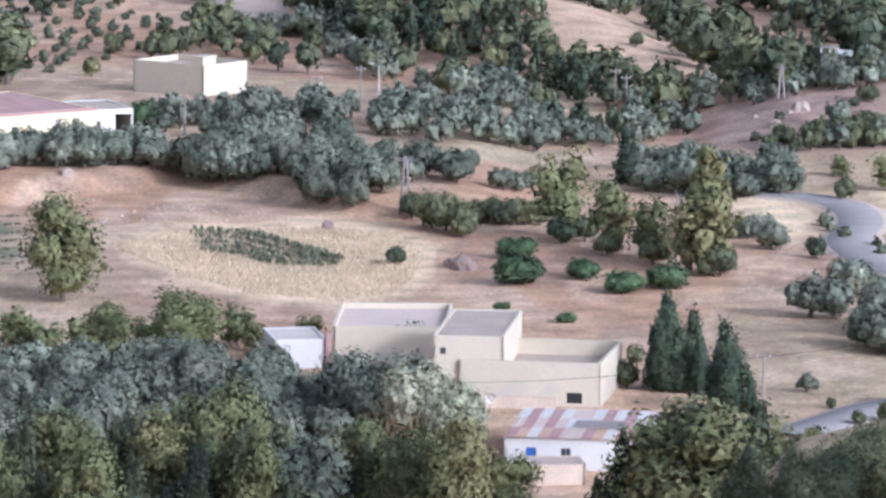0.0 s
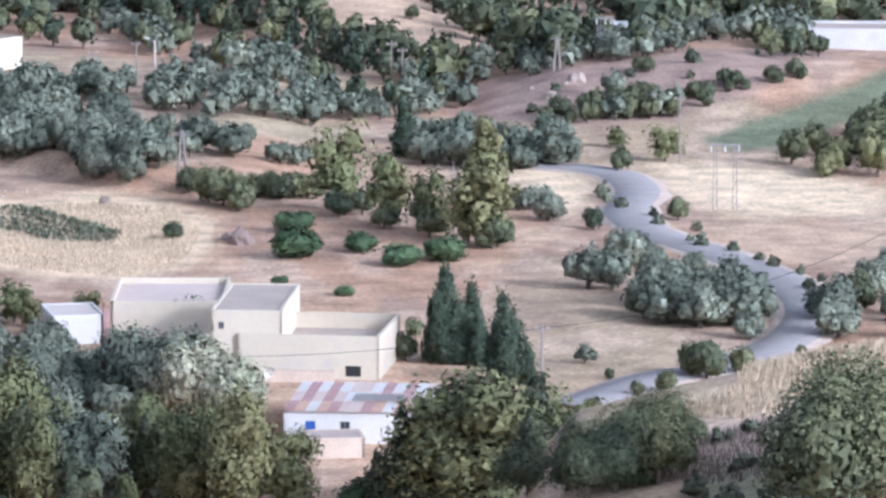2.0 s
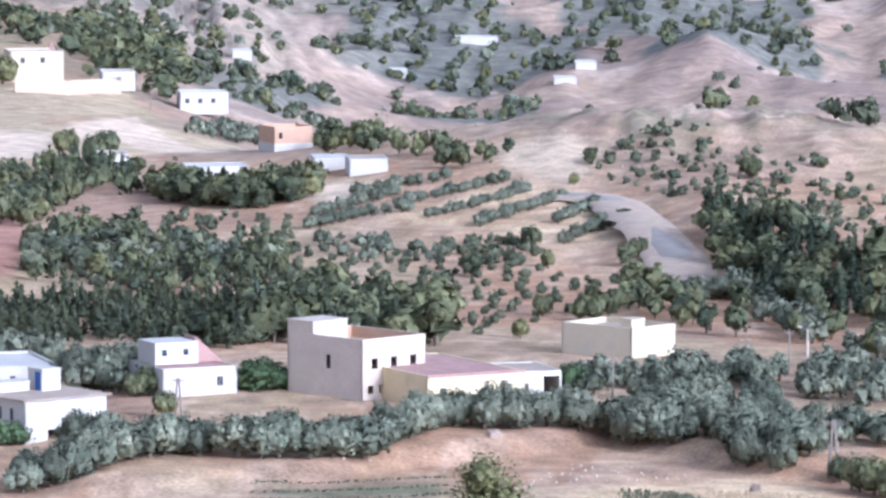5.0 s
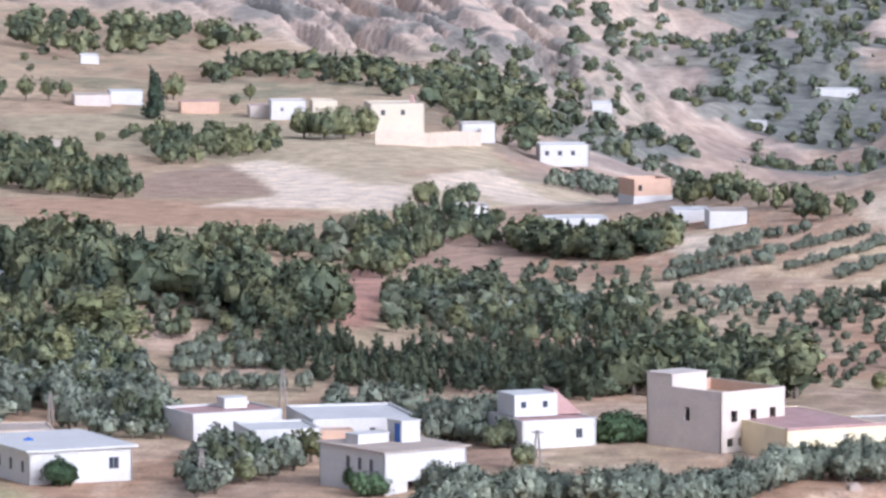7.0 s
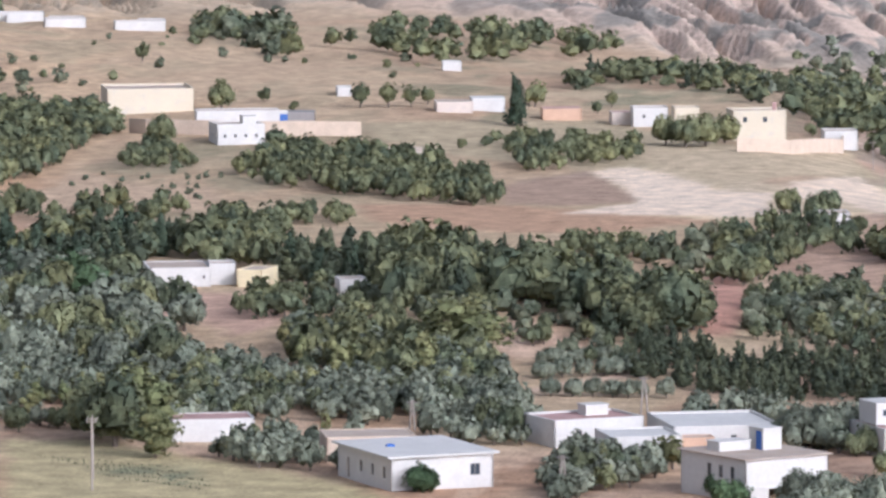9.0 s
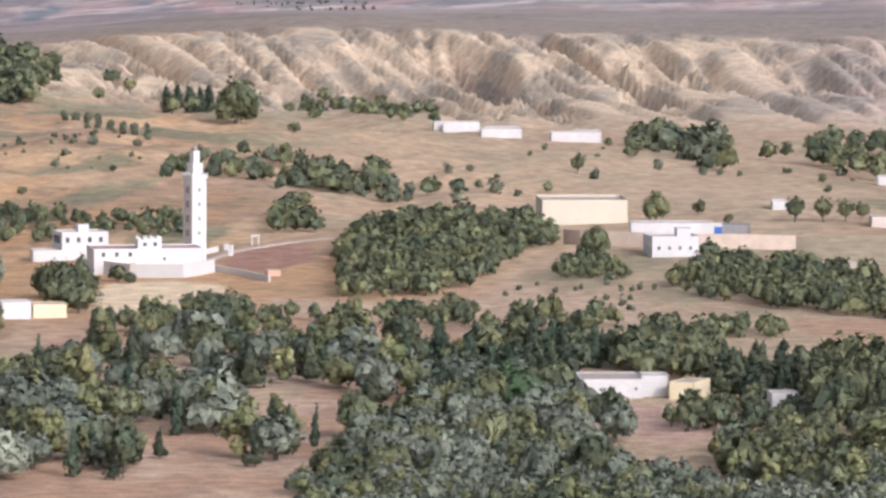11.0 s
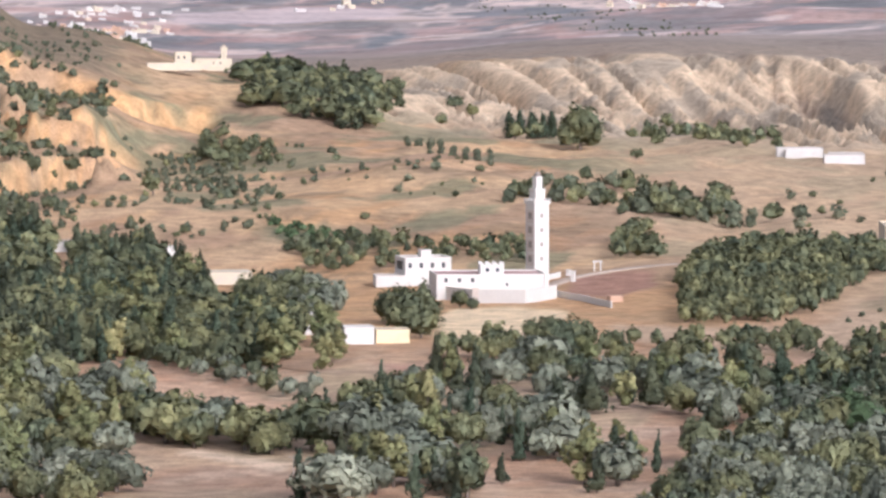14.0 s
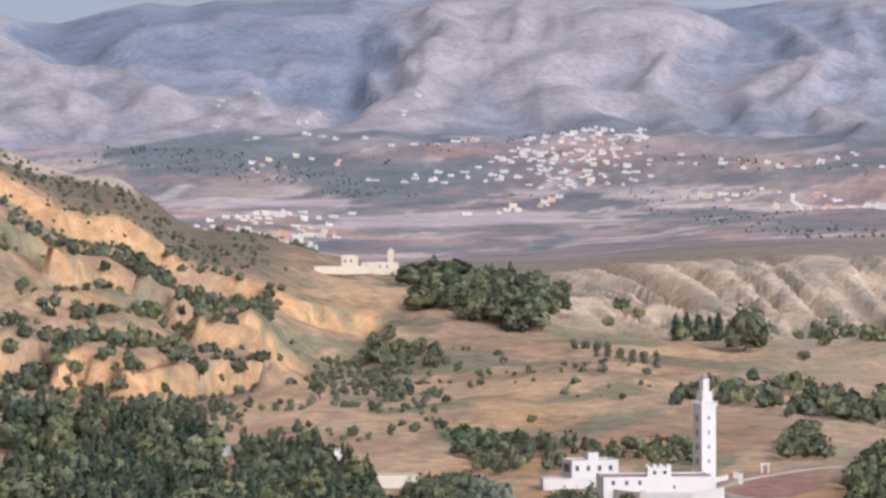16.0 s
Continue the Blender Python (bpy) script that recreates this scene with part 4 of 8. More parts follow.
def wood(name, kinds, outline, spacing, low, high, seed, label, grid=None, jitter=0.46, thin=0.0, wide=1.0, gaps=0.25, mask=None, tall=1.0):
    """Trees too many to count, joined into one."""
    rng = random.Random(seed)
    mats, verts, normals, tones, faces, index, base = [], [], [], [], [], [], 0
    if grid is None and "shrub" not in kinds and spacing < 7:
        spacing, low, high = spacing * 0.84 * tall, low * 0.8 * tall, high * 0.88 * tall
    for x, y in scatter(outline, spacing, seed, jitter, grid):
        if (mask and rng.random() > mask(x, y)) or not clear(x, y) or rng.random() < thin or (gaps and float(fbm(x / 13, y / 26, 3, seed)) < gaps):
            continue
        kind, h = rng.choice(kinds), rng.triangular(low * 0.7, high * 1.12)
        n = {1200: 300, 900: 180, 420: 100, 170: 56, 150: 44}[leaves_at(math.hypot(x, y), kind, 0)] * (2 if tall > 1 and kind != "shrub" else 1) if math.hypot(x, y) < 2300 else 30
        spin, w, tone = rng.uniform(0, 6.3), wide * rng.uniform(0.85, 1.2), rng.random()
        z = float(ground_height(x, y))
        for me in variant(kind, n, rng.randrange(4))[1 if math.hypot(x, y) > 900 else 0:]:
            key = me.name
            if key not in CACHE:
                co = np.empty(len(me.vertices) * 3)
                me.vertices.foreach_get("co", co)
                CACHE[key] = (co.reshape(-1, 3), np.array([tuple(f.vertices) + (-1,) * (4 - len(f.vertices)) for f in me.polygons if len(f.vertices) < 5]), NORMALS.get(("crown", key)), me.materials[0])
            co, fs, nm, mat = CACHE[key]
            if nm is None:
                nm = co * (1, 1, 0) + (1e-4, 0, 0)
            if mat not in mats:
                mats.append(mat)
            c, s = math.cos(spin), math.sin(spin)
            q = np.stack([(co[:, 0] * c - co[:, 1] * s) * h * w + x, (co[:, 0] * s + co[:, 1] * c) * h * w + y, co[:, 2] * h + z], 1)
            verts.append(q)
            normals.append(np.stack([nm[:, 0] * c - nm[:, 1] * s, nm[:, 0] * s + nm[:, 1] * c, nm[:, 2]], 1))
            tones.append(np.full(len(co), tone))
            faces += [tuple(int(i) for i in f if i >= base) for f in np.where(fs < 0, -1, fs + base)]
            index += [mats.index(mat)] * len(fs)
            base += len(co)
    if not verts:
        return None
    me = bpy.data.meshes.new(name)
    me.from_pydata(np.concatenate(verts).tolist(), [], faces)
    for mat in mats:
        me.materials.append(mat)
    me.polygons.foreach_set("material_index", index)
    me.polygons.foreach_set("use_smooth", [True] * len(faces))
    me.update()
    normals = np.concatenate(normals)
    me.normals_split_custom_set_from_vertices(normals / np.linalg.norm(normals, axis=1)[:, None])
    me.attributes.new("tone", "FLOAT", "POINT").data.foreach_set("value", np.concatenate(tones))
    return tagged(new(name, me), label, "woodland", kind="stuff")


CACHE = {}


def tree_row(kinds, points, spacing, low, high, seed, wide=1.0, jitter=0.25):
    rng = random.Random(seed)
    line = smooth_line(points, 0.5)
    run = 0.0
    for a, b in zip(line, line[1:]):
        run += (b - a).length
        if run > spacing * rng.uniform(0.8, 1.2):
            run = 0
            tree(rng.choice(kinds), b.x + rng.uniform(-jitter, jitter) * spacing, b.y + rng.uniform(-jitter, jitter) * spacing, rng.uniform(low, high), wide=wide)


def orchard(corners, columns, rows, height, seed):
    """Young trees on a lattice between four plan corners, a few of them missing."""
    rng = random.Random(seed)
    a, b, c, d = [np.array(p) for p in corners]
    for i in range(columns):
        for j in range(rows):
            u, v = (i + rng.uniform(-0.08, 0.08)) / (columns - 1), (j + rng.uniform(-0.1, 0.1)) / (rows - 1)
            x, y = (a * (1 - u) + b * u) * (1 - v) + (c * (1 - u) + d * u) * v
            if rng.random() > 0.08 and clear(x, y):
                tree("shrub", float(x), float(y), height * rng.uniform(0.75, 1.2))


def trees(kind, places, wide=1.0):
    for x, y, h in places:
        tree(kind, x, y, h, random.uniform(-3, 3), wide)


# ---- roads ----
ROAD = [(28.9, 477.3), (36.7, 490.8), (43.3, 497.2), (50.0, 512.1), (53.3, 528.3), (52.6, 544.5), (48.7, 559.4), (43.4, 574.3), (41.3, 591.2), (43.6, 607.6), (42.2, 620.6), (37.8, 626.1), (31.5, 630.1)]
ribbon("verge", ROAD, 6.2, 0.10, GRAVEL, "dusty gravel verge along the road", "verge", 0.25)
ribbon("road", ROAD, 4.4, 0.22, ASPHALT, "grey asphalt country road winding between fields", "road")
HILL_ROAD = [(-21.1, 787.7), (-22.8, 806.2), (-25.1, 822.6), (-27.6, 836.0), (-30.6, 853.5), (-34.2, 874.3), (-38.1, 888.2), (-42.5, 893.5), (-46.9, 896.3)]
ribbon("verge", HILL_ROAD, 7.4, 0.32, GRAVEL, "dusty gravel verge along the hill road", "verge", 0.25)
ribbon("lane", [(-354.2, 1143.4), (-354.1, 1159.1), (-351.6, 1170.3), (-346.7, 1182.2), (-340.9, 1191.2)], 3.0, 0.12, GRAVEL, "pale dusty lane past the mosque", "lane", 0.2)
ribbon("road", HILL_ROAD, 4.8, 0.46, ASPHALT, "grey asphalt road climbing over the hill", "road")

# ---- buildings ----
def wall_bm(length, z0, z1, thick, holes):
    """A wall along x from 0, its outer face at y = 0, with openings (u, z, w, h) cut right through."""
    us = sorted({0.0, length, *[h[0] for h in holes], *[h[0] + h[2] for h in holes]})
    zs = sorted({z0, z1, *[h[1] for h in holes], *[h[1] + h[3] for h in holes]})
    bm = bmesh.new()
    for a, b in zip(us, us[1:]):
        for c, d in zip(zs, zs[1:]):
            if not any(h[0] <= (a + b) / 2 <= h[0] + h[2] and h[1] <= (c + d) / 2 <= h[1] + h[3] for h in holes):
                box(bm, a, 0, c, b, thick, d)
    bmesh.ops.remove_doubles(bm, verts=bm.verts, dist=0.001)
    return bm


def wall_part(house, name, mat, at, turn, length, z0, z1, thick, openings):
    """One wall with its windows and doors: openings are (u, z, w, h, kind)."""
    wall = part(name, wall_bm(length, z0, z1, thick, [o[:4] for o in openings]), mat, house)
    wall.matrix_basis = pose(at[0], at[1], 0, 0, 0, turn)
    for u, z, w, h, kind in openings:
        if kind == "open":
            continue
        if kind == "window":
            win = part("window", one_box(u + 0.04, 0.12, z + 0.04, u + w - 0.04, 0.15, z + h - 0.04), PANE, wall, "dark glazed window")
            fr = bmesh.new()
            for b in ((u, z, u + 0.07, z + h), (u + w - 0.07, z, u + w, z + h), (u, z + h - 0.07, u + w, z + h), (u, z, u + w, z + 0.07), (u + w / 2 - 0.03, z, u + w / 2 + 0.03, z + h)):
                box(fr, b[0], 0.08, b[1], b[2], 0.14, b[3])
            part("window_frame", fr, POLE, wall)
        else:
            # dark kind: a near-black sheet stands in the opening for the unlit room
            part("door", one_box(u, 0.1, z, u + w, 0.16, z + h), BLUE if kind == "blue" else DARK if kind == "dark" else POLE, wall, "blue painted door" if kind == "blue" else "")
    return wall


def house(name, lot, height, wall, roof, label, category="house", parapet=0.4, south=(), west=(), overhang=0.0, inner=None, base=-1.0, clear_by=0.62, floor=0.0):
    """A flat-roofed house on a lot (corner x, y, turn, width, depth): four walls, roof slab and parapet."""
    x, y, turn, w, d = lot
    ob = empty(name, x, y, float(ground_height(x, y)) + floor, turn)
    t = 0.25
    wall_part(ob, "wall", wall, (0, 0), 0, w, base, height, t, south)
    wall_part(ob, "wall", wall, (0, d), -90, d, base, height - 0.002, t, west)
    wall_part(ob, "wall", wall, (w, 0), 90, d, base, height - 0.004, t, ())
    wall_part(ob, "wall", wall, (w, d), 180, w, base, height - 0.006, t, ())
    top = height - parapet
    if overhang:
        part("roof", one_box(-overhang, -overhang, height + 0.003, w + overhang, d + overhang, height + 0.25), roof, ob)
    else:
        part("roof", one_box(t, t, top - 0.2, w - t, d - t, top), roof, ob)
        if inner:
            lining = bmesh.new()
            for c in ((t, t, w - t, t + 0.04), (t, d - t - 0.04, w - t, d - t), (t, t + 0.04, t + 0.04, d - t - 0.04), (w - t - 0.04, t + 0.04, w - t, d - t - 0.04)):
                box(lining, c[0], c[1], top, c[2], c[3], height - 0.05)
            part("parapet_lining", lining, inner, ob, "bare red brick inner face of the parapet")
    c, s = math.cos(radians(turn)), math.sin(radians(turn))
    for fx, fy in ((0.25, 0.25), (0.75, 0.25), (0.25, 0.75), (0.75, 0.75), (0.5, 0.5)):
        KEEP_CLEAR.append((x + c * w * fx - s * d * fy, y + s * w * fx + c * d * fy, min(w, d) * 0.25 + max(w, d) * 0.16 + 0.6))
    return tagged(ob, label, category)


def open_front(x, y, reach, half):
    """Keep the ground below a house free of trees, towards the viewpoint."""
    r = math.hypot(x, y)
    for d in range(4, int(reach), 5):
        KEEP_CLEAR.append((x * (1 - d / r), y * (1 - d / r), half))


def roof_room(ob, x0, y0, x1, y1, z0, z1, mat, label="", door=None):
    """A stair room on a roof, with a slab and, where seen, its door."""
    room = part("stair_room", box(one_box(x0, y0, z0, x1, y1, z1), x0 - 0.1, y0 - 0.1, z1, x1 + 0.1, y1 + 0.1, z1 + 0.12), mat, ob, label)
    if door == "blue_west":
        part("door", one_box(x0 - 0.05, y0 + 0.3, z0, x0, y0 + 1.3, z1 - 0.25), BLUE, room, "blue painted door")
    elif door == "south":
        part("door", one_box(x1 - 1.3, y0 - 0.04, z0, x1 - 0.4, y0, z1 - 0.3), WHITE, room, "white door")
    return room


def windows(first, gap, count, z, w, h, kind="window"):
    return [(first + gap * k, z, w, h, kind) for k in range(count)]


def yard_wall(points, height, mat, label, thick=0.3):
    """A garden wall that follows plan points, with a coping."""
    ob = empty("garden_wall", *points[0])
    o = ob.matrix_world.translation
    for (x0, y0), (x1, y1) in zip(points, points[1:]):
        n = max(1, int(math.hypot(x1 - x0, y1 - y0) / 6))
        bm, cap = bmesh.new(), bmesh.new()
        a = math.atan2(y1 - y0, x1 - x0)
        s = Vector((-math.sin(a), math.cos(a))) * thick / 2
        for k in range(n):
            p, q = Vector((x0, y0)).lerp(Vector((x1, y1)), k / n), Vector((x0, y0)).lerp(Vector((x1, y1)), (k + 1) / n)
            hp, hq = float(ground_height(*p)), float(ground_height(*q))
            for b, lo, hi, k2 in ((bm, -1, height, 1), (cap, height, height + 0.1, 1.3)):
                v = [b.verts.new((c.x + e * s.x * k2 - o.x, c.y + e * s.y * k2 - o.y, z + dz - o.z)) for dz in (lo, hi) for c, e, z in ((p, -1, hp), (q, -1, hq), (q, 1, hq), (p, 1, hp))]
                for f in ((0, 3, 2, 1), (4, 5, 6, 7), (0, 1, 5, 4), (1, 2, 6, 5), (2, 3, 7, 6), (3, 0, 4, 7)):
                    b.faces.new([v[i] for i in f])
        part("wall", bm, mat, ob)
        part("coping", cap, mat, ob)
    return tagged(ob, label, "wall")


# farmhouse: a low block with a roof terrace, a taller wing beside it
FARM = (2.3, 493.5, -10.0, 11.8, 12.4)
farm = house("farmhouse", FARM, 3.6, CREAM, ROOFTOP, "cream rendered farmhouse with a roof terrace, grey stains on the facade", "farmhouse", parapet=1.3, south=[(9.0, 0.2, 1.3, 0.9, "dark")])
FD = 13.5
for u in np.arange(4.1, 7.6, 0.28):
    post = bmesh.new()
    tube(post, (u, FD - 1.3, 2.5), (u, FD - 1.3, 3.0), 0.07, 0.1, 6)
    tube(post, (u, FD - 1.3, 3.0), (u, FD - 1.3, 3.5), 0.1, 0.06, 6)
    part("baluster", post, CREAM, farm)
part("handrail", one_box(3.9, FD - 1.45, 3.5, 7.7, FD - 1.15, 3.64), CREAM, farm)
house("farmhouse_wing", (0.1, 494.1, -6.7, 5.9, 15.1), 5.5, CREAM, ROOFTOP, "taller cream wing of the farmhouse with a pale flat roof", "farmhouse", parapet=0.12, south=[(0.6, 3.9, 0.5, 0.6, "window")], floor=0.02)
house("farm_store", (-8.5, 513.0, -2.3, 9.8, 13.8), 3.4, CREAM, PINKROOF, "low cream farm store with a pinkish flat roof", "outbuilding", parapet=0.5)
shed = house("shed", (-13.4, 510.7, 9.5, 4.5, 7.0), 2.6, WHITE, CONCRETE, "pale low shed beside the farmhouse", "shed", parapet=0.1)
part("pillar", one_box(4.4, -0.3, -0.5, 4.9, 0.2, 3.1), TERRACOTTA, shed, "brown-red pillar")
tin = house("tin_shed", (5.7, 463.6, -7.5, 11.1, 12.7), 2.5, WHITE, STEEL, "white shed with a rusty red and white sheet roof", "shed", parapet=0.0, south=[(1.7, 0.9, 0.8, 0.8, "blue"), (4.4, 0.7, 0.8, 1.0, "window")])
TW, TD = (5.7, 463.6, -7.5, 11.1, 12.7)[3:]
for k in range(13):
    a = TW * k / 13
    for row in range(3):
        sheet = bmesh.new()
        for j in range(4):
            box(sheet, a + 0.01 + j * TW / 52, -0.3 + row * (TD + 0.5) / 3, 2.52 + 0.02 * (j % 2) + 0.03 * row, a + (j + 1) * TW / 52, 0.05 - 0.3 + (row + 1) * (TD + 0.5) / 3, 2.56 + 0.04 * (j % 2) + 0.03 * row)
        part("roof_sheet", sheet, (TERRACOTTA, PINKROOF, TERRACOTTA, WHITE, SALMON, PINKROOF, WHITE)[(k * 3 + row * 5 + k * k) % 7], tin)
for j in range(6):
    part("batten", one_box(TW * 0.45, TD * 0.3 + 0.5 * j, 2.7, TW * 0.8, TD * 0.3 + 0.5 * j + 0.12, 2.84), STEEL, tin, "grey bar lying on the roof")
yard_wall([(1.6, 491.0), (5.4, 491.0), (10.2, 490.4)], 0.9, STONEWALL, "low brown yard wall in front of the farmhouse")
lean = house("lean_to", (7.5, 456.2, 5.1, 4.4, 4.0), 1.6, STONEWALL, ROOFTOP, "low beige lean-to in front of the shed", "shed", parapet=0.05)

# the raw concrete house and its row of annexes
GREY = (-54.8, 659.2, 47.5, 9.7, 12.2)
raw = house("unfinished_house", GREY, 6.8, CONCRETE, ROOFTOP, "unfinished two-storey concrete house with empty window openings", "house", parapet=1.3, inner=SALMON,
            south=windows(1.5, 2.9, 3, 3.4, 0.95, 1.2, "open") + windows(0.9, 1.7, 4, 0.7, 0.9, 0.9, "open"), west=[(6.2, 3.2, 0.9, 1.5, "open")])
roof_room(raw, 0.02, GREY[4] - 4.2, 5.2, GREY[4] - 0.02, 6.81, 8.1, CONCRETE, "raw concrete stair room")
part("stair_wall", one_box(0.3, GREY[4] - 4.2, 5.5, 5.2, GREY[4] - 0.3, 6.79), CONCRETE, raw)
part("ledge", one_box(-0.06, -0.06, 2.3, GREY[3] + 0.06, -0.002, 2.55), CONCRETE, raw)
annex = house("annex", (-47.1, 652.8, 32.8, 12.2, 19.6), 3.5, YELLOW, TERRACOTTA, "low yellow annex with a dull red flat roof", "house", parapet=0.08, south=[(1.6, 1.0, 0.8, 1.1, "window"), (7.0, 1.2, 0.7, 1.4, "door"), (9.4, 1.2, 0.7, 1.4, "door")], base=-1.5)
part("roof_edge", one_box(-0.1, -0.15, 3.3, (-47.1, 652.8, 32.8, 12.2, 19.6)[3] + 0.1, -0.003, 3.62), TERRACOTTA, annex, "red roof edge")
house("annex", (-38.3, 661.9, 21.8, 5.7, 9.3), 3.2, WHITE, ROOFTOP, "small white annex with an open porch and ochre end wall", "house", parapet=0.1, south=[(3.6, 0.2, 2.0, 2.4, "open"), (1.4, 1.0, 0.5, 0.9, "window")])
cream = house("house", (-26.9, 706.5, 51.2, 8.0, 11.0), 3.6, CREAM, ROOFTOP, "plain cream house with a parapet among olive trees", "house", parapet=0.7)
roof_room(cream, 0.3, 0.3, 2.6, 2.0, 2.9, 4.5, CREAM)

# white houses below the woods
BLUEH = (-88.3, 631.1, 42.3, 10.7, 12.3)
bh = house("house", BLUEH, 4.6, OLDWHITE, ROOFTOP, "white house with a wide flat roof and a blue roof door", "house", parapet=0.1, south=[(3.0, 0.0, 4.5, 1.4, "open")], west=windows(5.0, 2.2, 3, 2.3, 0.8, 1.4, "window"), base=-2.5)
part("roof_rim", one_box(-0.35, -0.35, 4.603, BLUEH[3] + 0.35, BLUEH[4] + 0.35, 4.75), ROOFTOP, bh)
part("ledge", one_box(-0.12, -0.12, 1.4, BLUEH[3] + 0.12, -0.003, 1.6), OLDWHITE, bh)
roof_room(bh, 1.5, BLUEH[4] - 5.2, 5.5, BLUEH[4] - 2.8, 4.75, 5.7, OLDWHITE)
roof_room(bh, 6.2, BLUEH[4] - 6.6, 8.6, BLUEH[4] - 3.9, 4.75, 7.0, OLDWHITE, "white stair room with a blue door", "blue_west")
WH = (-127.8, 637.0, 33.2, 12.0, 15.7)
wh = house("house", WH, 3.6, OLDWHITE, OLDWHITE, "white single-storey house with an overhanging flat roof", "house", overhang=0.55, south=[(9.3, 1.3, 1.2, 1.3, "window")], west=[(2.6, 0.2, 0.9, 2.2, "door")] + windows(6.4, 3.4, 3, 1.2, 0.9, 1.3, "window"))
part("water_tank", box(one_box(2.8, 8.0, 3.86, 3.7, 8.6, 4.08), 3.0, 8.1, 4.08, 3.5, 8.5, 4.18), BLUE, wh, "small blue water tank")
house("outbuilding", (-139.9, 660.7, 18.0, 10.2, 8.0), 2.9, STONEWALL, ROOFTOP, "brownish outbuilding with a dusty flat roof", "outbuilding", parapet=0.1)
BR = (-117.0, 678.1, 33.9, 11.4, 8.9)
brn = house("house", BR, 3.2, OLDWHITE, TERRACOTTA, "long low white house with a brown flat roof", "house", parapet=0.25, south=[(3.0, 1.2, 0.6, 0.7, "window")])
roof_room(brn, BR[3] * 0.55, BR[4] * 0.55, BR[3] * 0.8, BR[4] * 0.8, 2.95, 4.1, OLDWHITE)
house("house", (-108.5, 666.7, 21.2, 8.2, 9.0), 3.0, OLDWHITE, OLDWHITE, "low white house with a pale flat roof", "house", parapet=0.2)
house("house", (-102.6, 675.0, 20.6, 12.4, 15.0), 3.2, OLDWHITE, OLDWHITE, "wide white house with a plain white flat roof", "house", parapet=0.25, south=[(6.6, 0.9, 0.7, 1.2, "window")])
house("outbuilding", (-101.2, 670.3, 18.6, 4.0, 3.0), 2.6, SALMON, ROOFTOP, "small bare brick outbuilding", "outbuilding", parapet=0.1)
RH = (-77.1, 661.5, 29.4, 9.0, 10.1)
rh = house("house", RH, 3.2, OLDWHITE, TERRACOTTA, "white house with a red roof slab and an upper room", "house", parapet=0.12, base=-1.5, south=[(6.5, 1.0, 0.8, 1.1, "window")])
upper = part("upper_room", wall_bm(5.2, 3.2, 5.7, 5.0, []), OLDWHITE, rh)
upper.matrix_basis = pose(0.6, RH[4] - 6.5, 0)
part("window", one_box(1.4, RH[4] - 6.54, 4.2, 2.0, RH[4] - 6.5, 4.9), PANE, rh)
part("window", one_box(4.0, RH[4] - 6.54, 4.2, 4.6, RH[4] - 6.5, 4.9), PANE, rh)
stair = bmesh.new()
v = [stair.verts.new(c) for c in ((5.8, RH[4] - 5.5, 3.2), (9.2, RH[4] - 5.5, 3.2), (5.8, RH[4] - 5.5, 6.2), (5.8, RH[4] - 2.5, 3.2), (9.2, RH[4] - 2.5, 3.2), (5.8, RH[4] - 2.5, 6.2))]
for f in ((0, 1, 2), (3, 5, 4), (0, 3, 4, 1), (1, 4, 5, 2), (2, 5, 3, 0)):
    stair.faces.new([v[k] for k in f])
part("sloping_roof", stair, TERRACOTTA, rh, "red sloping stair roof")
yard_wall([(-71.4, 670.2), (-69.5, 673.9), (-68.1, 670.0)], 1.6, OLDWHITE, "white yard wall")

# houses in the middle distance
house("house", (-209.9, 865.2, 17.6, 9.2, 12.0), 2.8, OLDWHITE, ROOFTOP, "long low white house among pines", "house", parapet=0.15, south=[(8.0, 1.1, 0.4, 0.5, "window")])
house("house", (-211.3, 861.6, 17.8, 2.3, 5.0), 2.4, CREAM, ROOFTOP, "cream side room of the low house", "house", parapet=0.1)
house("house", (-201.9, 870.4, 17.1, 4.0, 6.0), 3.2, OLDWHITE, ROOFTOP, "small white house among pines", "house", parapet=0.2)
house("house", (-197.2, 867.9, -5.2, 3.9, 8.0), 2.6, YELLOW, ROOFTOP, "small ochre house with a brown flat roof", "house", parapet=0.1, south=[(2.3, 1.0, 0.4, 0.6, "window")])
house("warehouse", (-312.6, 1252.6, 18.0, 18.6, 20.0), 5.6, CREAM, ROOFTOP, "large plain cream hall", "warehouse", parapet=0.5, clear_by=0.5)
house("outbuilding", (-282.8, 1208.5, 15.2, 17.1, 8.0), 3.2, OLDWHITE, ROOFTOP, "long row of low white outbuildings", "outbuilding", parapet=0.2, south=[(17.2, 0.0, 1.6, 2.4, "blue")])
house("outbuilding", (-266.7, 1221.5, 12.3, 6.0, 8.0), 2.2, STEEL, STEEL, "grey sheet-metal shed in the compound", "shed", parapet=0.05)
yard_wall([(-292.7, 1191.6), (-287.7, 1185.6), (-265.5, 1179.5), (-242.8, 1182.3)], 2.9, STONEWALL, "long ochre compound wall")
VL = (-267.3, 1160.6, 23.0, 9.5, 10.0)
vil = house("villa", VL, 4.2, OLDWHITE, ROOFTOP, "white villa with small windows and a stair room", "house", parapet=0.3, south=windows(1.2, 2.1, 4, 1.5, 0.6, 0.7), west=windows(1.5, 2.2, 4, 1.3, 0.6, 0.9))
roof_room(vil, VL[3] * 0.55, 1.0, VL[3] * 0.85, 4.0, 3.9, 5.6, OLDWHITE)
CH = (-169.0, 1190.6, 16.1, 10.8, 10.0)
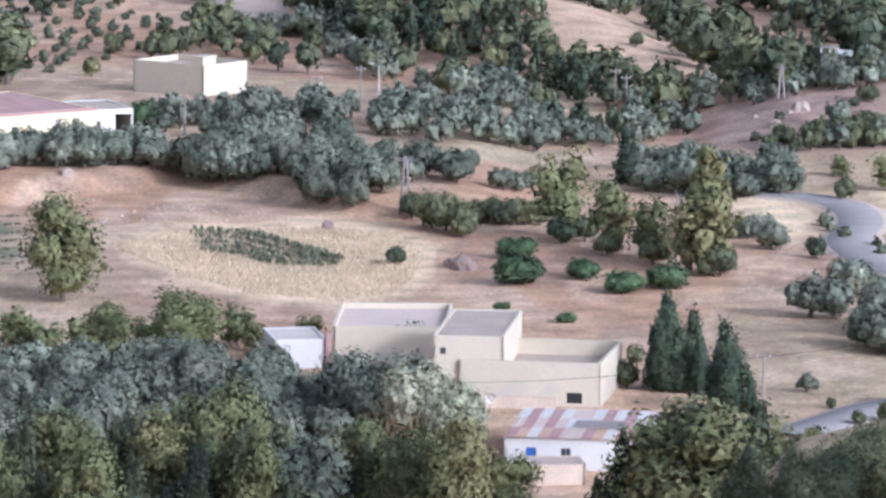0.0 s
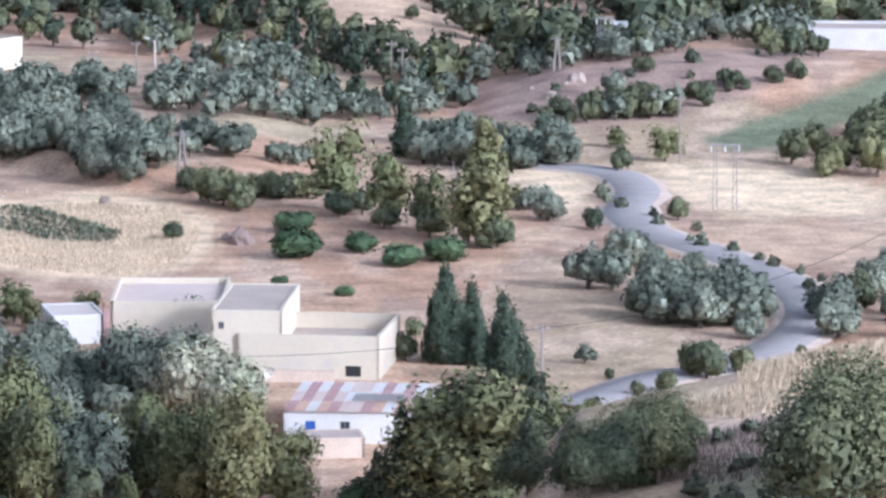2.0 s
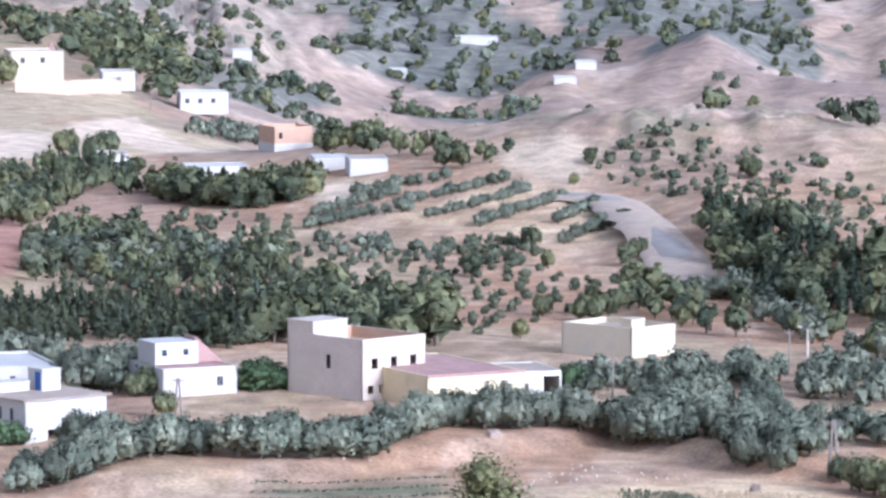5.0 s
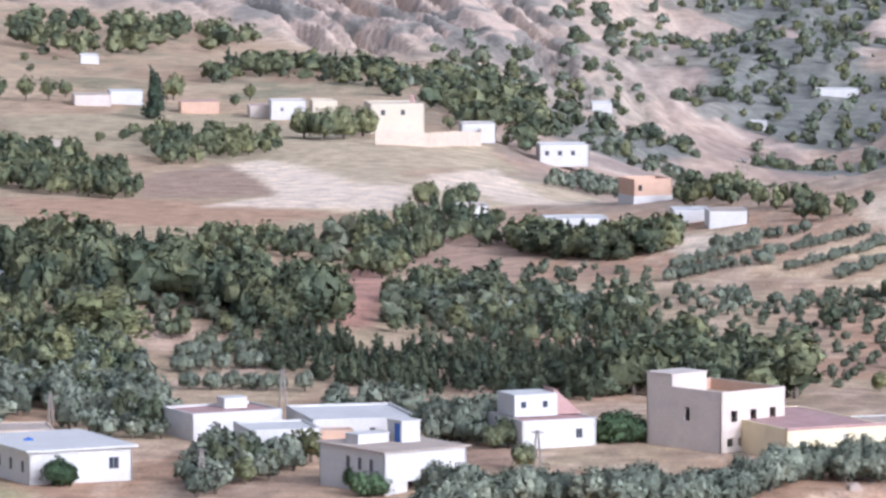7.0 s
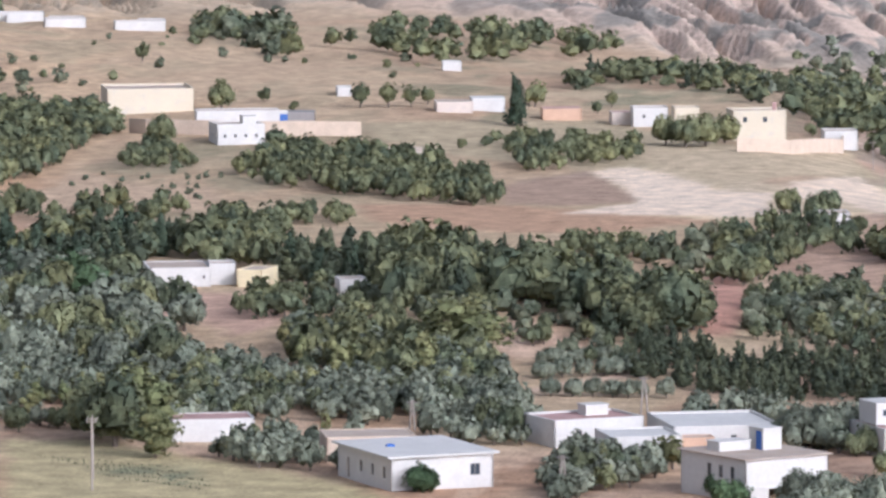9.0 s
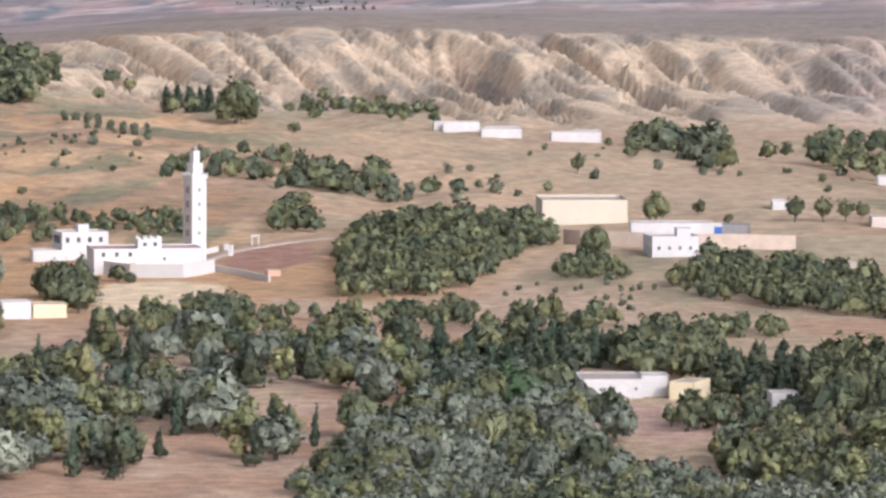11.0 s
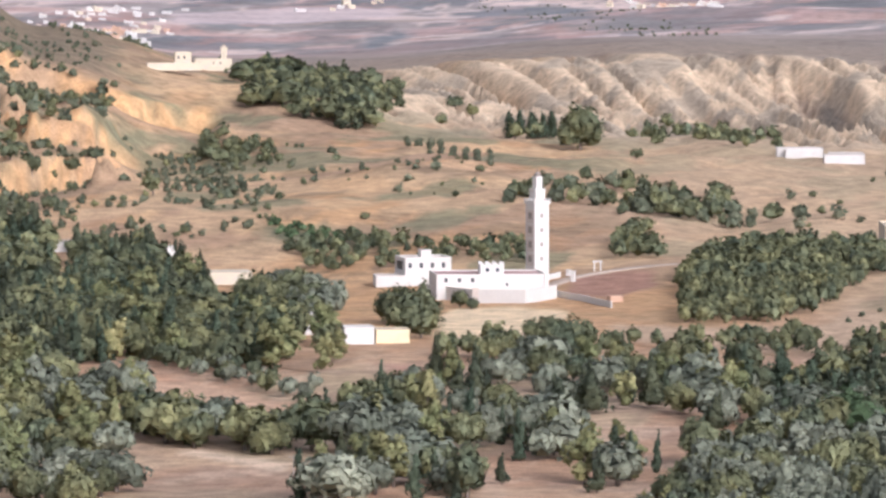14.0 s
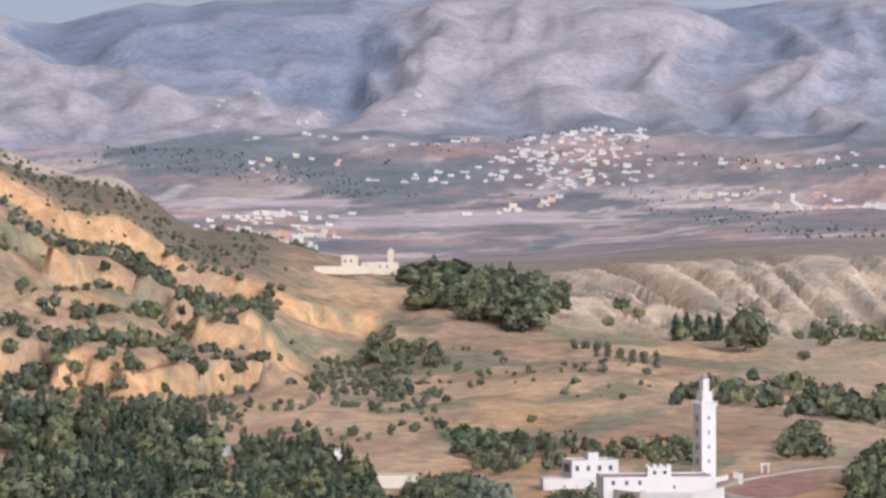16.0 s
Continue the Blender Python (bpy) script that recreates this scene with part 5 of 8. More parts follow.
ch = house("villa", CH, 6.0, CREAM, ROOFTOP, "two-storey cream villa with a red chimney stack", "house", parapet=0.4, south=[(2.0, 3.6, 0.9, 1.1, "window"), (6.0, 3.6, 0.9, 1.1, "window")])
part("chimney", box(one_box(8.4, 3.0, 5.6, 9.2, 3.8, 7.2), 8.3, 2.9, 7.2, 9.3, 3.9, 7.4), TERRACOTTA, ch, "red chimney stack")
yard_wall([(-163.8, 1159.5), (-154.0, 1163.9), (-147.1, 1189.9), (-150.7, 1222.7)], 2.7, STONEWALL, "pale ochre garden wall below the villa")
house("house", (-195.9, 1233.1, 13.0, 7.3, 8.0), 4.0, OLDWHITE, ROOFTOP, "white house behind round trees", "house", parapet=0.3, south=[(2.0, 1.8, 0.6, 0.8, "window")])
house("house", (-188.4, 1240.5, 12.6, 5.4, 8.0), 3.6, CREAM, ROOFTOP, "pale house behind round trees", "house", parapet=0.3)
house("house", (-201.2, 1238.0, 13.2, 4.3, 7.0), 2.6, CONCRETE, TERRACOTTA, "low house with a brown-red roof", "house", parapet=0.05)
house("shed", (-240.9, 1252.0, 13.9, 7.8, 9.0), 2.2, CONCRETE, ROOFTOP, "long low grey shed at the field edge", "shed", parapet=0.05)
house("shed", (-234.8, 1260.2, 13.6, 7.1, 9.0), 2.6, OLDWHITE, OLDWHITE, "long low white shed at the field edge", "shed", parapet=0.05)
house("house", (-217.1, 1245.9, 12.9, 8.3, 8.0), 2.4, SALMON, TERRACOTTA, "low brick house with a red roof", "house", parapet=0.05)
house("house", (-152.0, 1207.1, 12.2, 5.7, 8.0), 2.8, OLDWHITE, OLDWHITE, "low white house beside the garden wall", "house", parapet=0.1)
OR = (-97.6, 998.6, 27.6, 6.9, 7.0)
orange = house("house", OR, 4.2, SALMON, SALMON, "bare brick house with a white lower storey", "house", parapet=0.5, south=[(0.8, 2.2, 0.7, 1.0, "dark")])
part("lower_storey", one_box(-0.05, -0.06, -1, OR[3] + 0.05, -0.004, 1.4), OLDWHITE, orange, "whitewashed lower storey")
part("lower_storey", one_box(-0.06, -0.06, -1, -0.004, 7, 1.4), OLDWHITE, orange)
house("shed", (-86.0, 944.8, 10.2, 5.7, 8.0), 2.4, OLDWHITE, OLDWHITE, "low white shed among trees", "shed", parapet=0.05)
house("shed", (-79.5, 933.1, 9.9, 6.1, 8.0), 2.8, OLDWHITE, ROOFTOP, "low whitish shed with a curved-looking roof", "shed", parapet=0.05)
house("house", (-135.9, 1197.3, 11.5, 9.8, 8.0), 3.4, OLDWHITE, OLDWHITE, "white house half hidden by trees", "house", parapet=0.2, south=windows(1.0, 2.6, 3, 1.2, 0.9, 1.0))
house("house", (-152.5, 1204.8, 12.2, 6.8, 8.0), 3.0, OLDWHITE, ROOFTOP, "low white house beside trees", "house", parapet=0.2)
house("house", (-106.2, 944.1, 11.4, 9.8, 8.0), 2.8, OLDWHITE, OLDWHITE, "white house hidden among dark pines", "house", parapet=0.1, south=windows(1.0, 2.4, 4, 1.0, 0.8, 1.0))
house("house", (-125.0, 981.7, 12.3, 5.1, 8.0), 2.4, OLDWHITE, ROOFTOP, "low white house behind shrubs", "house", parapet=0.1)
house("house", (70.7, 707.0, -5.7, 11.8, 9.0), 2.2, OLDWHITE, ROOFTOP, "long white building beside the green field", "house", parapet=0.3)
house("shed", (46.1, 723.5, -3.6, 4.5, 8.0), 2.0, OLDWHITE, OLDWHITE, "pale sheet-roofed shed on the slope", "shed", parapet=0.05)
house("shed", (-179.3, 856.6, 19.8, 4.0, 5.0), 2.2, OLDWHITE, ROOFTOP, "small whitish house among dark trees", "house", parapet=0.1)
house("house", (-161.9, 677.7, 19.4, 9.8, 7.0), 2.6, OLDWHITE, TERRACOTTA, "white farm building half hidden by olives", "house", parapet=0.1)

# mosque
HALL = (-366.8, 1111.3, 24.3, 21.3, 13.0)
hall = house("mosque", HALL, 5.0, WHITE, TERRACOTTA, "long white mosque hall with small windows and a red-brown roof", "mosque", parapet=0.25, south=windows(1.6, 2.6, 3, 3.4, 0.7, 0.9) + [(13.6, 2.6, 0.5, 0.7, "window")], base=-3.0)
BX = HALL[3] * 0.42
block = part("upper_block", one_box(BX, 2.5, 4.7, BX + 4.6, 6.5, 6.6), WHITE, hall)
for k in range(2):
    part("window", one_box(BX + 1.0 + 2.0 * k, 2.46, 5.3, BX + 1.7 + 2.0 * k, 2.5, 6.0), PANE, block)
for k in range(4):
    for a in (0, 1):
        part("merlon", one_box(BX + 1.37 * k, 2.5 + 3.5 * a, 6.6, BX + 0.5 + 1.37 * k, 3.0 + 3.5 * a, 7.1), WHITE, block)


def minaret(x, y, turn, width, shaft, total, mat):
    """A square tower with niches, a crenellated gallery, a lantern and a finial."""
    ob = empty("minaret", x, y, None, turn)
    w = width / 2
    part("shaft", one_box(-w, -w, -2, w, w, shaft), mat, ob)
    part("gallery", box(one_box(-w - 0.25, -w - 0.25, shaft, w + 0.25, w + 0.25, shaft + 0.35), -w - 0.15, -w - 0.15, shaft + 0.35, w + 0.15, w + 0.15, shaft + 0.6), mat, ob)
    for s in range(4):
        for k in range(4):
            a = -w - 0.05 + (2 * w + 0.1) * k / 3
            c = ((a, -w - 0.15), (w + 0.15, a), (a, w + 0.15), (-w - 0.15, a))[s]
            part("merlon", one_box(c[0] - 0.14, c[1] - 0.14, shaft + 0.6, c[0] + 0.14, c[1] + 0.14, shaft + 1.05), mat, ob)
    l, mid, top = w * 0.42, shaft + (total - shaft) * 0.42, total - 1.3
    part("stage", box(one_box(-w * 0.68, -w * 0.68, shaft + 0.6, w * 0.68, w * 0.68, mid), -w * 0.76, -w * 0.76, mid, w * 0.76, w * 0.76, mid + 0.2), mat, ob)
    part("lantern", box(one_box(-l, -l, mid + 0.2, l, l, top), -l - 0.1, -l - 0.1, top, l + 0.1, l + 0.1, top + 0.15), mat, ob)
    dome = bmesh.new()
    bmesh.ops.create_uvsphere(dome, u_segments=14, v_segments=8, radius=l * 1.05, matrix=Matrix.Translation((0, 0, top + 0.3)))
    part("dome", dome, POLE, ob, "dark grey dome")
    part("finial", tube(tube(bmesh.new(), (0, 0, top + 0.5), (0, 0, total + 0.5), 0.08, 0.03, 6), (0, 0, top + 1.0), (0, 0, top + 1.3), 0.16, 0.16, 8), POLE, ob)
    for k in range(5):
        z = 1.6 + (shaft - 2.6) * k / 5
        g = (shaft - 2.6) / 5
        part("panel", one_box(-w - 0.02, -w * 0.8, z, -w, w * 0.8, z + g * 0.9), CONCRETE, ob, "grey patterned panel")
        part("niche", one_box(-w - 0.05, -w * 0.36, z + g * 0.3, -w - 0.021, w * 0.36, z + g * 0.75), POLE, ob, "dark grey niche")
        part("niche", one_box(-w * 0.2, -w - 0.03, z + g * 0.4, w * 0.2, -w, z + g * 0.68), POLE, ob, "small grey niche")
    return tagged(ob, "tall white square minaret with a lantern and finial", "minaret")


MX, MY = [(-354.9, 1139.0)][0]
minaret(MX, MY, 50, 3.3, 16.8, 23.3, WHITE)
KEEP_CLEAR.append((MX, MY, 6))
MH = (-386.0, 1149.2, 32.6, 9.8, 8.0)
mh = house("house", MH, 5.6, WHITE, ROOFTOP, "two-storey whitish house beside the mosque", "house", parapet=0.3, south=windows(0.8, 2.3, 4, 3.4, 0.8, 1.1), west=[(1.0, 3.0, 5.4, 1.7, "open")], base=-2)
roof_room(mh, MH[3] * 0.4, 2.0, MH[3] * 0.62, 4.4, 5.3, 6.8, WHITE)
house("outbuilding", (-390.7, 1144.8, 22.8, 12.5, 6.0), 2.4, WHITE, ROOFTOP, "long low white wing of the mosque", "outbuilding", parapet=0.15, base=-2)
yard_wall([(-373.9, 1122.3), (-355.7, 1102.0), (-345.4, 1101.1), (-343.3, 1114.3)], 2.5, WHITE, "white terrace wall in front of the mosque")
yard_wall([(-344.2, 1117.2), (-336.0, 1107.1), (-324.8, 1089.6)], 1.1, WHITE, "low white wall beside the lane")
yard_wall([(-358.4, 1156.8), (-357.3, 1162.3)], 1.0, WHITE, "short white wall behind the minaret")
tower_door = empty("gate_leaf", *[(-353.6, 1095.3)][0], None, 6)
part("leaf", one_box(-0.6, -0.05, 0.2, 0.6, 0.05, 3.4), CONCRETE, tower_door)
tagged(tower_door, "tall grey metal gate in the terrace wall", "gate")
GATE = empty("gatehouse", *[(-353.3, 1175.0)][0], None, 20)
for u in (-0.75, 0.55):
    part("pier", one_box(u, -0.5, -0.5, u + 0.25, 0.5, 1.7), WHITE, GATE)
part("roof", one_box(-0.95, -0.6, 1.7, 1.0, 0.6, 2.0), WHITE, GATE)
tagged(GATE, "small white open gatehouse beside the lane", "gatehouse")
for n, (x, y, k) in enumerate([(-351.9, 1153.5, 2.0), (-356.3, 1164.7, 1.1)]):
    pier = empty("gate_pier", x, y)
    part("shaft", box(one_box(-0.4, -0.4, -0.5, 0.4, 0.4, k), -0.5, -0.5, k, 0.5, 0.5, k + 0.15), WHITE, pier)
    tagged(pier, "white masonry gate pier beside the lane", "gate pier")
house("shed", (-329.5, 1104.3, 28.6, 2.6, 3.0), 1.2, SALMON, SALMON, "small ochre hut below the lane", "shed", parapet=0.05)
house("house", (-362.5, 1018.3, 22.6, 3.1, 3.0), 4.0, WHITE, WHITE, "small white tower-like house among trees", "house", parapet=0.1)
house("house", (-345.0, 994.2, 25.1, 5.4, 6.0), 3.0, WHITE, WHITE, "small white house among trees", "house", parapet=0.1)
house("house", (-340.7, 998.5, 24.8, 6.0, 6.0), 2.4, YELLOW, ROOFTOP, "ochre annex beside a white house", "house", parapet=0.1)
house("house", (-426.6, 1139.8, 26.5, 10.9, 8.0), 2.6, CREAM, CREAM, "long cream building among trees", "house", parapet=0.05)
house("house", (-451.0, 1186.2, 26.8, 1.9, 5.0), 2.4, WHITE, WHITE, "small white hut among the trees", "house", parapet=0.05)
house("house", (-477.4, 1185.5, 27.9, 5.8, 5.0), 2.4, WHITE, ROOFTOP, "small white house above the trees", "house", parapet=0.05)
# the hilltop mosque
hill_hall = house("mosque", (-669.8, 1786.6, 22.6, 11.8, 9.0), 2.8, CREAM, ROOFTOP, "low cream hilltop mosque hall", "mosque", parapet=0.2, south=windows(1.2, 2.2, 4, 1.2, 0.5, 0.8))
part("apse", one_box(2.0, -0.6, -0.5, 4.0, -0.003, 2.2), CREAM, hill_hall)
house("garden_wall", (-650.1, 1693.5, 23.0, 16.3, 4.0), 1.3, CREAM, STONEWALL, "long cream enclosure below the hilltop mosque", "wall", parapet=0.5)
house("house", (-668.0, 1763.7, 22.7, 5.3, 7.0), 3.6, CREAM, ROOFTOP, "square cream house on the hilltop", "house", parapet=0.2, south=windows(0.9, 1.8, 2, 1.6, 0.7, 0.9))
house("house", (-817.7, 2239.4, 22.1, 6.7, 7.0), 2.6, CREAM, ROOFTOP, "small cream house on the hilltop", "house", parapet=0.2, south=[(1.5, 1.0, 0.7, 0.9, "window")])
house("house", (-796.8, 2223.5, 21.7, 6.2, 6.0), 2.0, SALMON, ROOFTOP, "small salmon house on the hilltop", "house", parapet=0.1)
minaret(-820.3, 2220.3, 20, 2.3, 6.6, 9.4, CREAM)
for spot in ((-425.3, 1582.9, 17.0, 12.6, 8.0), (-401.3, 1541.6, 16.6, 10.8, 8.0), (-382.7, 1542.7, 15.9, 13.4, 8.0), (-422.4, 1581.1, 17.0, 10.3, 10.0), (-404.9, 1560.9, 16.5, 9.2, 10.0), (-379.2, 1555.4, 15.7, 7.0, 10.0)):
    house("house", spot, 2.2, OLDWHITE, ROOFTOP, "long low white building on the ridge", "house", parapet=0.2)
for spot in ((-116.8, 1732.1, 5.9, 12.2, 10.0), (-82.7, 1617.9, 4.9, 6.1, 10.0), (-78.3, 1645.1, 4.7, 5.9, 10.0), (-160.7, 1533.6, 8.0, 5.2, 10.0), (-130.3, 1663.1, 6.5, 4.7, 8.0), (-267.9, 1400.6, 12.8, 4.5, 8.0), (-269.3, 1285.4, 13.8, 3.2, 8.0)):
    house("house", spot, 2.0, OLDWHITE, OLDWHITE, "small white house in the far valley", "house", parapet=0.2)


for x, y, reach, half in ((-264.3, 1160.6, 55, 6.0), (-363.1, 1025.6, 120, 3.0), (-344.7, 1003.4, 120, 4.0), (-339.1, 1004.3, 120, 3.0), (-423.8, 1149.4, 120, 5.0), (-479.1, 1197.7, 120, 3.0), (-449.6, 1187.8, 120, 2.0), (-336.7, 1051.4, 45, 12.0)):
    open_front(x, y, reach, half)

# ---- trees, nearest first ----
# above the tall trees by the farm
trees("eucalypt", [(17.0, 427.7, 11.4), (20.5, 425.0, 11.7), (25.2, 429.3, 9.4)], 1.6)
trees("pine", [(14.2, 429.8, 8.6), (18.8, 427.6, 11.0), (23.0, 426.9, 11.2), (26.8, 429.2, 7.8), (12.1, 434.3, 4.5)], 1.6)
grove(["eucalypt", "eucalypt", "olive", "pine"], [(-32.9, 452.8), (-17.9, 453.6), (-7.1, 451.4), (1.5, 446.5), (2.2, 431.5), (-31.5, 432.4)], 4.2, 5.5, 9, 10, wide=1.05)
grove(["olive"], [(-36.2, 500.2), (-24.8, 508.4), (-14.0, 501.3), (-7.7, 490.4), (-7.3, 468.4), (-34.0, 469.3)], 4.3, 3.8, 5, 9)
trees("oak", [(19.7, 307.4, 3.5), (21.4, 306.8, 3.6), (23.0, 305.1, 3.9)], 1.2)
trees("pine", [(18.5, 307.9, 4.0), (17.1, 319.5, 4.5)], 1.5)
trees("eucalypt", [(-0.2, 438.5, 6.8), (2.7, 437.0, 6.7), (5.3, 435.0, 6.1), (-2.7, 438.5, 7.0)], 1.4)
trees("oak", [(12.8, 589.9, 2.5), (17.0, 581.3, 2.4), (21.2, 575.1, 2.7), (26.8, 566.9, 3.3)], 1.3)
trees("blossom", [(-0.6, 471.5, 7.4), (2.0, 469.5, 6.2)])
trees("olive", [(-3.6, 474.5, 7.6), (-5.7, 477.5, 7.1), (-7.5, 481.4, 5.4)])
trees("fig", [(-1.4, 515.5, 3.6)])
trees("eucalypt", [(-35.4, 515.8, 4.6), (-33.2, 512.9, 4.1), (-30.0, 515.6, 4.3), (-27.6, 515.8, 5.3), (-24.1, 515.9, 4.1), (-21.7, 516.0, 6.5), (-20.0, 522.1, 4.6), (-17.1, 525.2, 3.7), (-15.5, 521.8, 2.7), (-10.6, 523.9, 3.0), (-36.9, 523.7, 2.9)], 1.5)
trees("eucalypt", [(-33.9, 551.0, 10.1)], 1.35)
trees("eucalypt", [(12.9, 593.9, 8.8), (17.6, 583.2, 7.4), (21.3, 578.1, 6.2), (26.3, 568.4, 9.3), (29.1, 623.3, 5.8), (24.8, 571.0, 7.5)], 1.2)
trees("cypress", [(20.7, 636.7, 6.1)], 1.7)
trees("fig", [(8.5, 562.4, 3.3), (8.2, 579.4, 2.4), (14.4, 565.3, 2.2), (18.1, 556.7, 2.4), (21.8, 559.1, 2.7), (12.2, 539.4, 1.1), (6.4, 546.0, 1.0)], 1.45)
trees("oak", [(6.3, 604.0, 2.8), (8.6, 603.9, 2.8), (10.8, 603.4, 2.7), (0.0, 601.5, 3.7), (1.4, 599.0, 4.1), (3.1, 597.0, 3.5), (37.3, 579.8, 2.3), (46.1, 587.2, 2.5), (43.0, 623.5, 2.8), (27.4, 567.8, 3.5), (15.1, 590.8, 2.9), (44.0, 493.5, 2.5), (40.9, 490.8, 3.6), (39.7, 492.9, 3.0), (-2.0, 607.5, 2.8), (16.5, 501.2, 2.6), (17.7, 513.7, 1.9)])
trees("olive", [(33.2, 585.6, 3.4), (31.4, 593.7, 2.7), (32.9, 594.6, 2.8), (34.3, 540.9, 4.7), (36.5, 539.8, 4.3), (38.7, 553.6, 4.0), (39.9, 555.1, 3.6), (41.5, 555.0, 2.1), (44.6, 548.2, 2.7), (31.4, 499.5, 2.0), (39.9, 521.0, 4.4), (42.6, 517.7, 4.6), (45.9, 521.0, 3.9), (46.5, 511.9, 2.9)])
grove(["olive"], [(37.2, 524.7), (41.1, 535.9), (47.8, 542.9), (47.8, 525.3), (47.4, 510.8), (42.9, 514.7), (38.5, 521.1)], 4.0, 3.8, 4.8, 30)
grove(["olive", "oak"], [(52.8, 510.8), (55.7, 530.1), (64.0, 548.8), (59.4, 509.5)], 4.6, 3, 4.4, 31)
tree_row(["shrub"], [(44.9, 572.7), (49.5, 562.3), (53.8, 551.9), (54.8, 538.7), (54.1, 518.7)], 5.0, 0.8, 1.8, 32)
tree_row(["shrub"], [(37.9, 594.3), (39.9, 603.2), (44.8, 585.3), (47.2, 566.5)], 6.0, 0.8, 1.6, 33)
trees("oak", [(34.7, 482.8, 1.4), (37.1, 484.1, 2.0), (30.5, 473.5, 1.6), (49.9, 501.5, 1.3), (33.0, 491.4, 1.0), (47.6, 492.2, 1.2)])
trees("cypress", [(20.1, 500.6, 8.5), (21.8, 500.5, 7.0), (18.7, 501.2, 5.4), (24.5, 489.4, 7.9), (23.5, 491.9, 5.4), (26.1, 489.3, 3.9)], 1.35)
trees("cypress", [(20.9, 499.6, 5.6), (22.4, 498.5, 5.1), (19.3, 499.6, 6.5)], 1.3)
trees("oak", [(30.8, 294.9, 8.0), (33.2, 297.6, 7.6), (23.3, 311.1, 3.4), (22.0, 309.2, 3.3), (25.3, 310.5, 1.7), (20.8, 304.8, 3.3), (19.3, 304.9, 3.0)], 1.1)
tree_row(["shrub"], [(22.3, 306.2), (25.2, 309.5), (28.3, 310.7), (32.2, 311.3)], 1.1, 0.5, 1.1, 34)
tree_row(["shrub"], [(25.4, 304.4), (28.3, 304.7), (31.3, 305.4)], 1.4, 0.4, 0.9, 35)

grove(["oak", "eucalypt", "olive"], [(-22.1, 441.4), (-7.1, 440.4), (7.1, 437.9), (7.0, 433.4), (-21.8, 434.5)], 3.4, 2.4, 4.0, 201, wide=1.1)
trees("fig", [(11.1, 434.4, 2.6), (13.5, 433.3, 2.2), (16.0, 432.7, 2.4), (20.7, 306.8, 2.2), (21.7, 305.2, 1.8)], 1.3)
trees("shrub", [(24.7, 302.0, 1.2), (27.6, 305.3, 0.8), (28.2, 299.2, 1.0), (30.0, 306.0, 0.7), (26.2, 299.4, 1.2), (30.1, 300.5, 0.9)], 1.3)

# olive belts and groves in the middle
grove(["olive"], [(-45.4, 631.9), (-32.0, 636.2), (-19.1, 627.7), (-11.8, 612.4), (-3.7, 610.0), (-2.3, 615.0), (-9.7, 626.9), (-17.6, 636.3), (-25.5, 641.0), (-31.5, 638.7), (-45.8, 636.9)], 3.8, 3.6, 4.8, 1)
tree_row(["olive"], [(-85.3, 591.4), (-78.9, 598.3), (-70.6, 610.4), (-60.0, 609.6), (-51.0, 613.4), (-44.0, 637.5), (-37.4, 638.4), (-26.6, 638.4), (-19.0, 627.2)], 2.7, 3.8, 5.2, 2, wide=1.05)
tree_row(["olive"], [(-86.0, 596.3), (-79.3, 601.8), (-70.9, 613.9), (-60.6, 615.0), (-51.3, 616.9)], 3.0, 3.4, 4.8, 3, wide=1.05)
grove(["olive"], [(-43.9, 689.1), (-34.4, 685.6), (-20.8, 684.2), (-13.3, 694.9), (-7.9, 688.0), (-6.9, 680.0), (-16.4, 662.8), (-22.4, 653.6), (-27.1, 665.4), (-39.7, 677.3)], 4.2, 3.6, 4.6, 4)
grove(["olive"], [(-6.5, 668.0), (-6.0, 685.0), (-0.2, 690.0), (8.9, 689.4), (15.2, 681.3), (20.5, 666.2), (14.8, 663.3), (-0.2, 657.0)], 4.6, 3.8, 5.0, 5)
grove(["olive"], [(-24.5, 644.5), (-18.2, 656.7), (-12.6, 655.9), (-3.8, 636.5), (4.5, 629.0), (5.1, 622.0), (-3.7, 621.5), (-9.7, 629.9), (-17.0, 636.3)], 4.8, 3.4, 4.4, 6)
trees("olive", [(7.4, 625.0, 2.8), (9.3, 626.9, 2.6), (10.5, 631.9, 1.8), (24.4, 654.0, 1.8), (26.2, 652.0, 2.1), (4.0, 637.5, 2.4)])
grove(["oak"], [(-37.1, 752.6), (-28.9, 763.0), (-13.3, 731.4), (-12.9, 746.9), (-23.5, 773.1), (-29.1, 786.0)], 5, 4, 5.4, 36)
grove(["olive"], [(31.7, 632.7), (33.2, 646.1), (41.0, 638.2), (39.8, 628.7), (34.8, 624.5)], 5, 3.4, 4.4, 37)
grove(["oak"], [(58.1, 627.8), (64.4, 637.2), (69.0, 646.3), (76.7, 649.0), (71.9, 608.3), (64.5, 614.6), (60.7, 623.6)], 5.5, 3.6, 5.4, 38)
trees("oak", [(42.6, 659.1, 2.2), (46.1, 659.4, 2.6), (48.5, 659.2, 2.5), (51.1, 660.0, 2.3), (39.7, 656.8, 1.9), (36.8, 656.0, 1.6), (55.1, 663.7, 2.0), (50.0, 680.2, 1.9), (67.0, 675.7, 1.5), (60.1, 670.3, 1.4), (58.2, 669.5, 1.3), (64.2, 673.4, 1.3)])
trees("eucalypt", [(48.0, 630.7, 3.9), (43.7, 642.0, 2.3)], 1.8)
trees("oak", [(-78.9, 663.8, 3.6), (-74.7, 641.2, 3.1), (-80.3, 662.7, 2.8)])
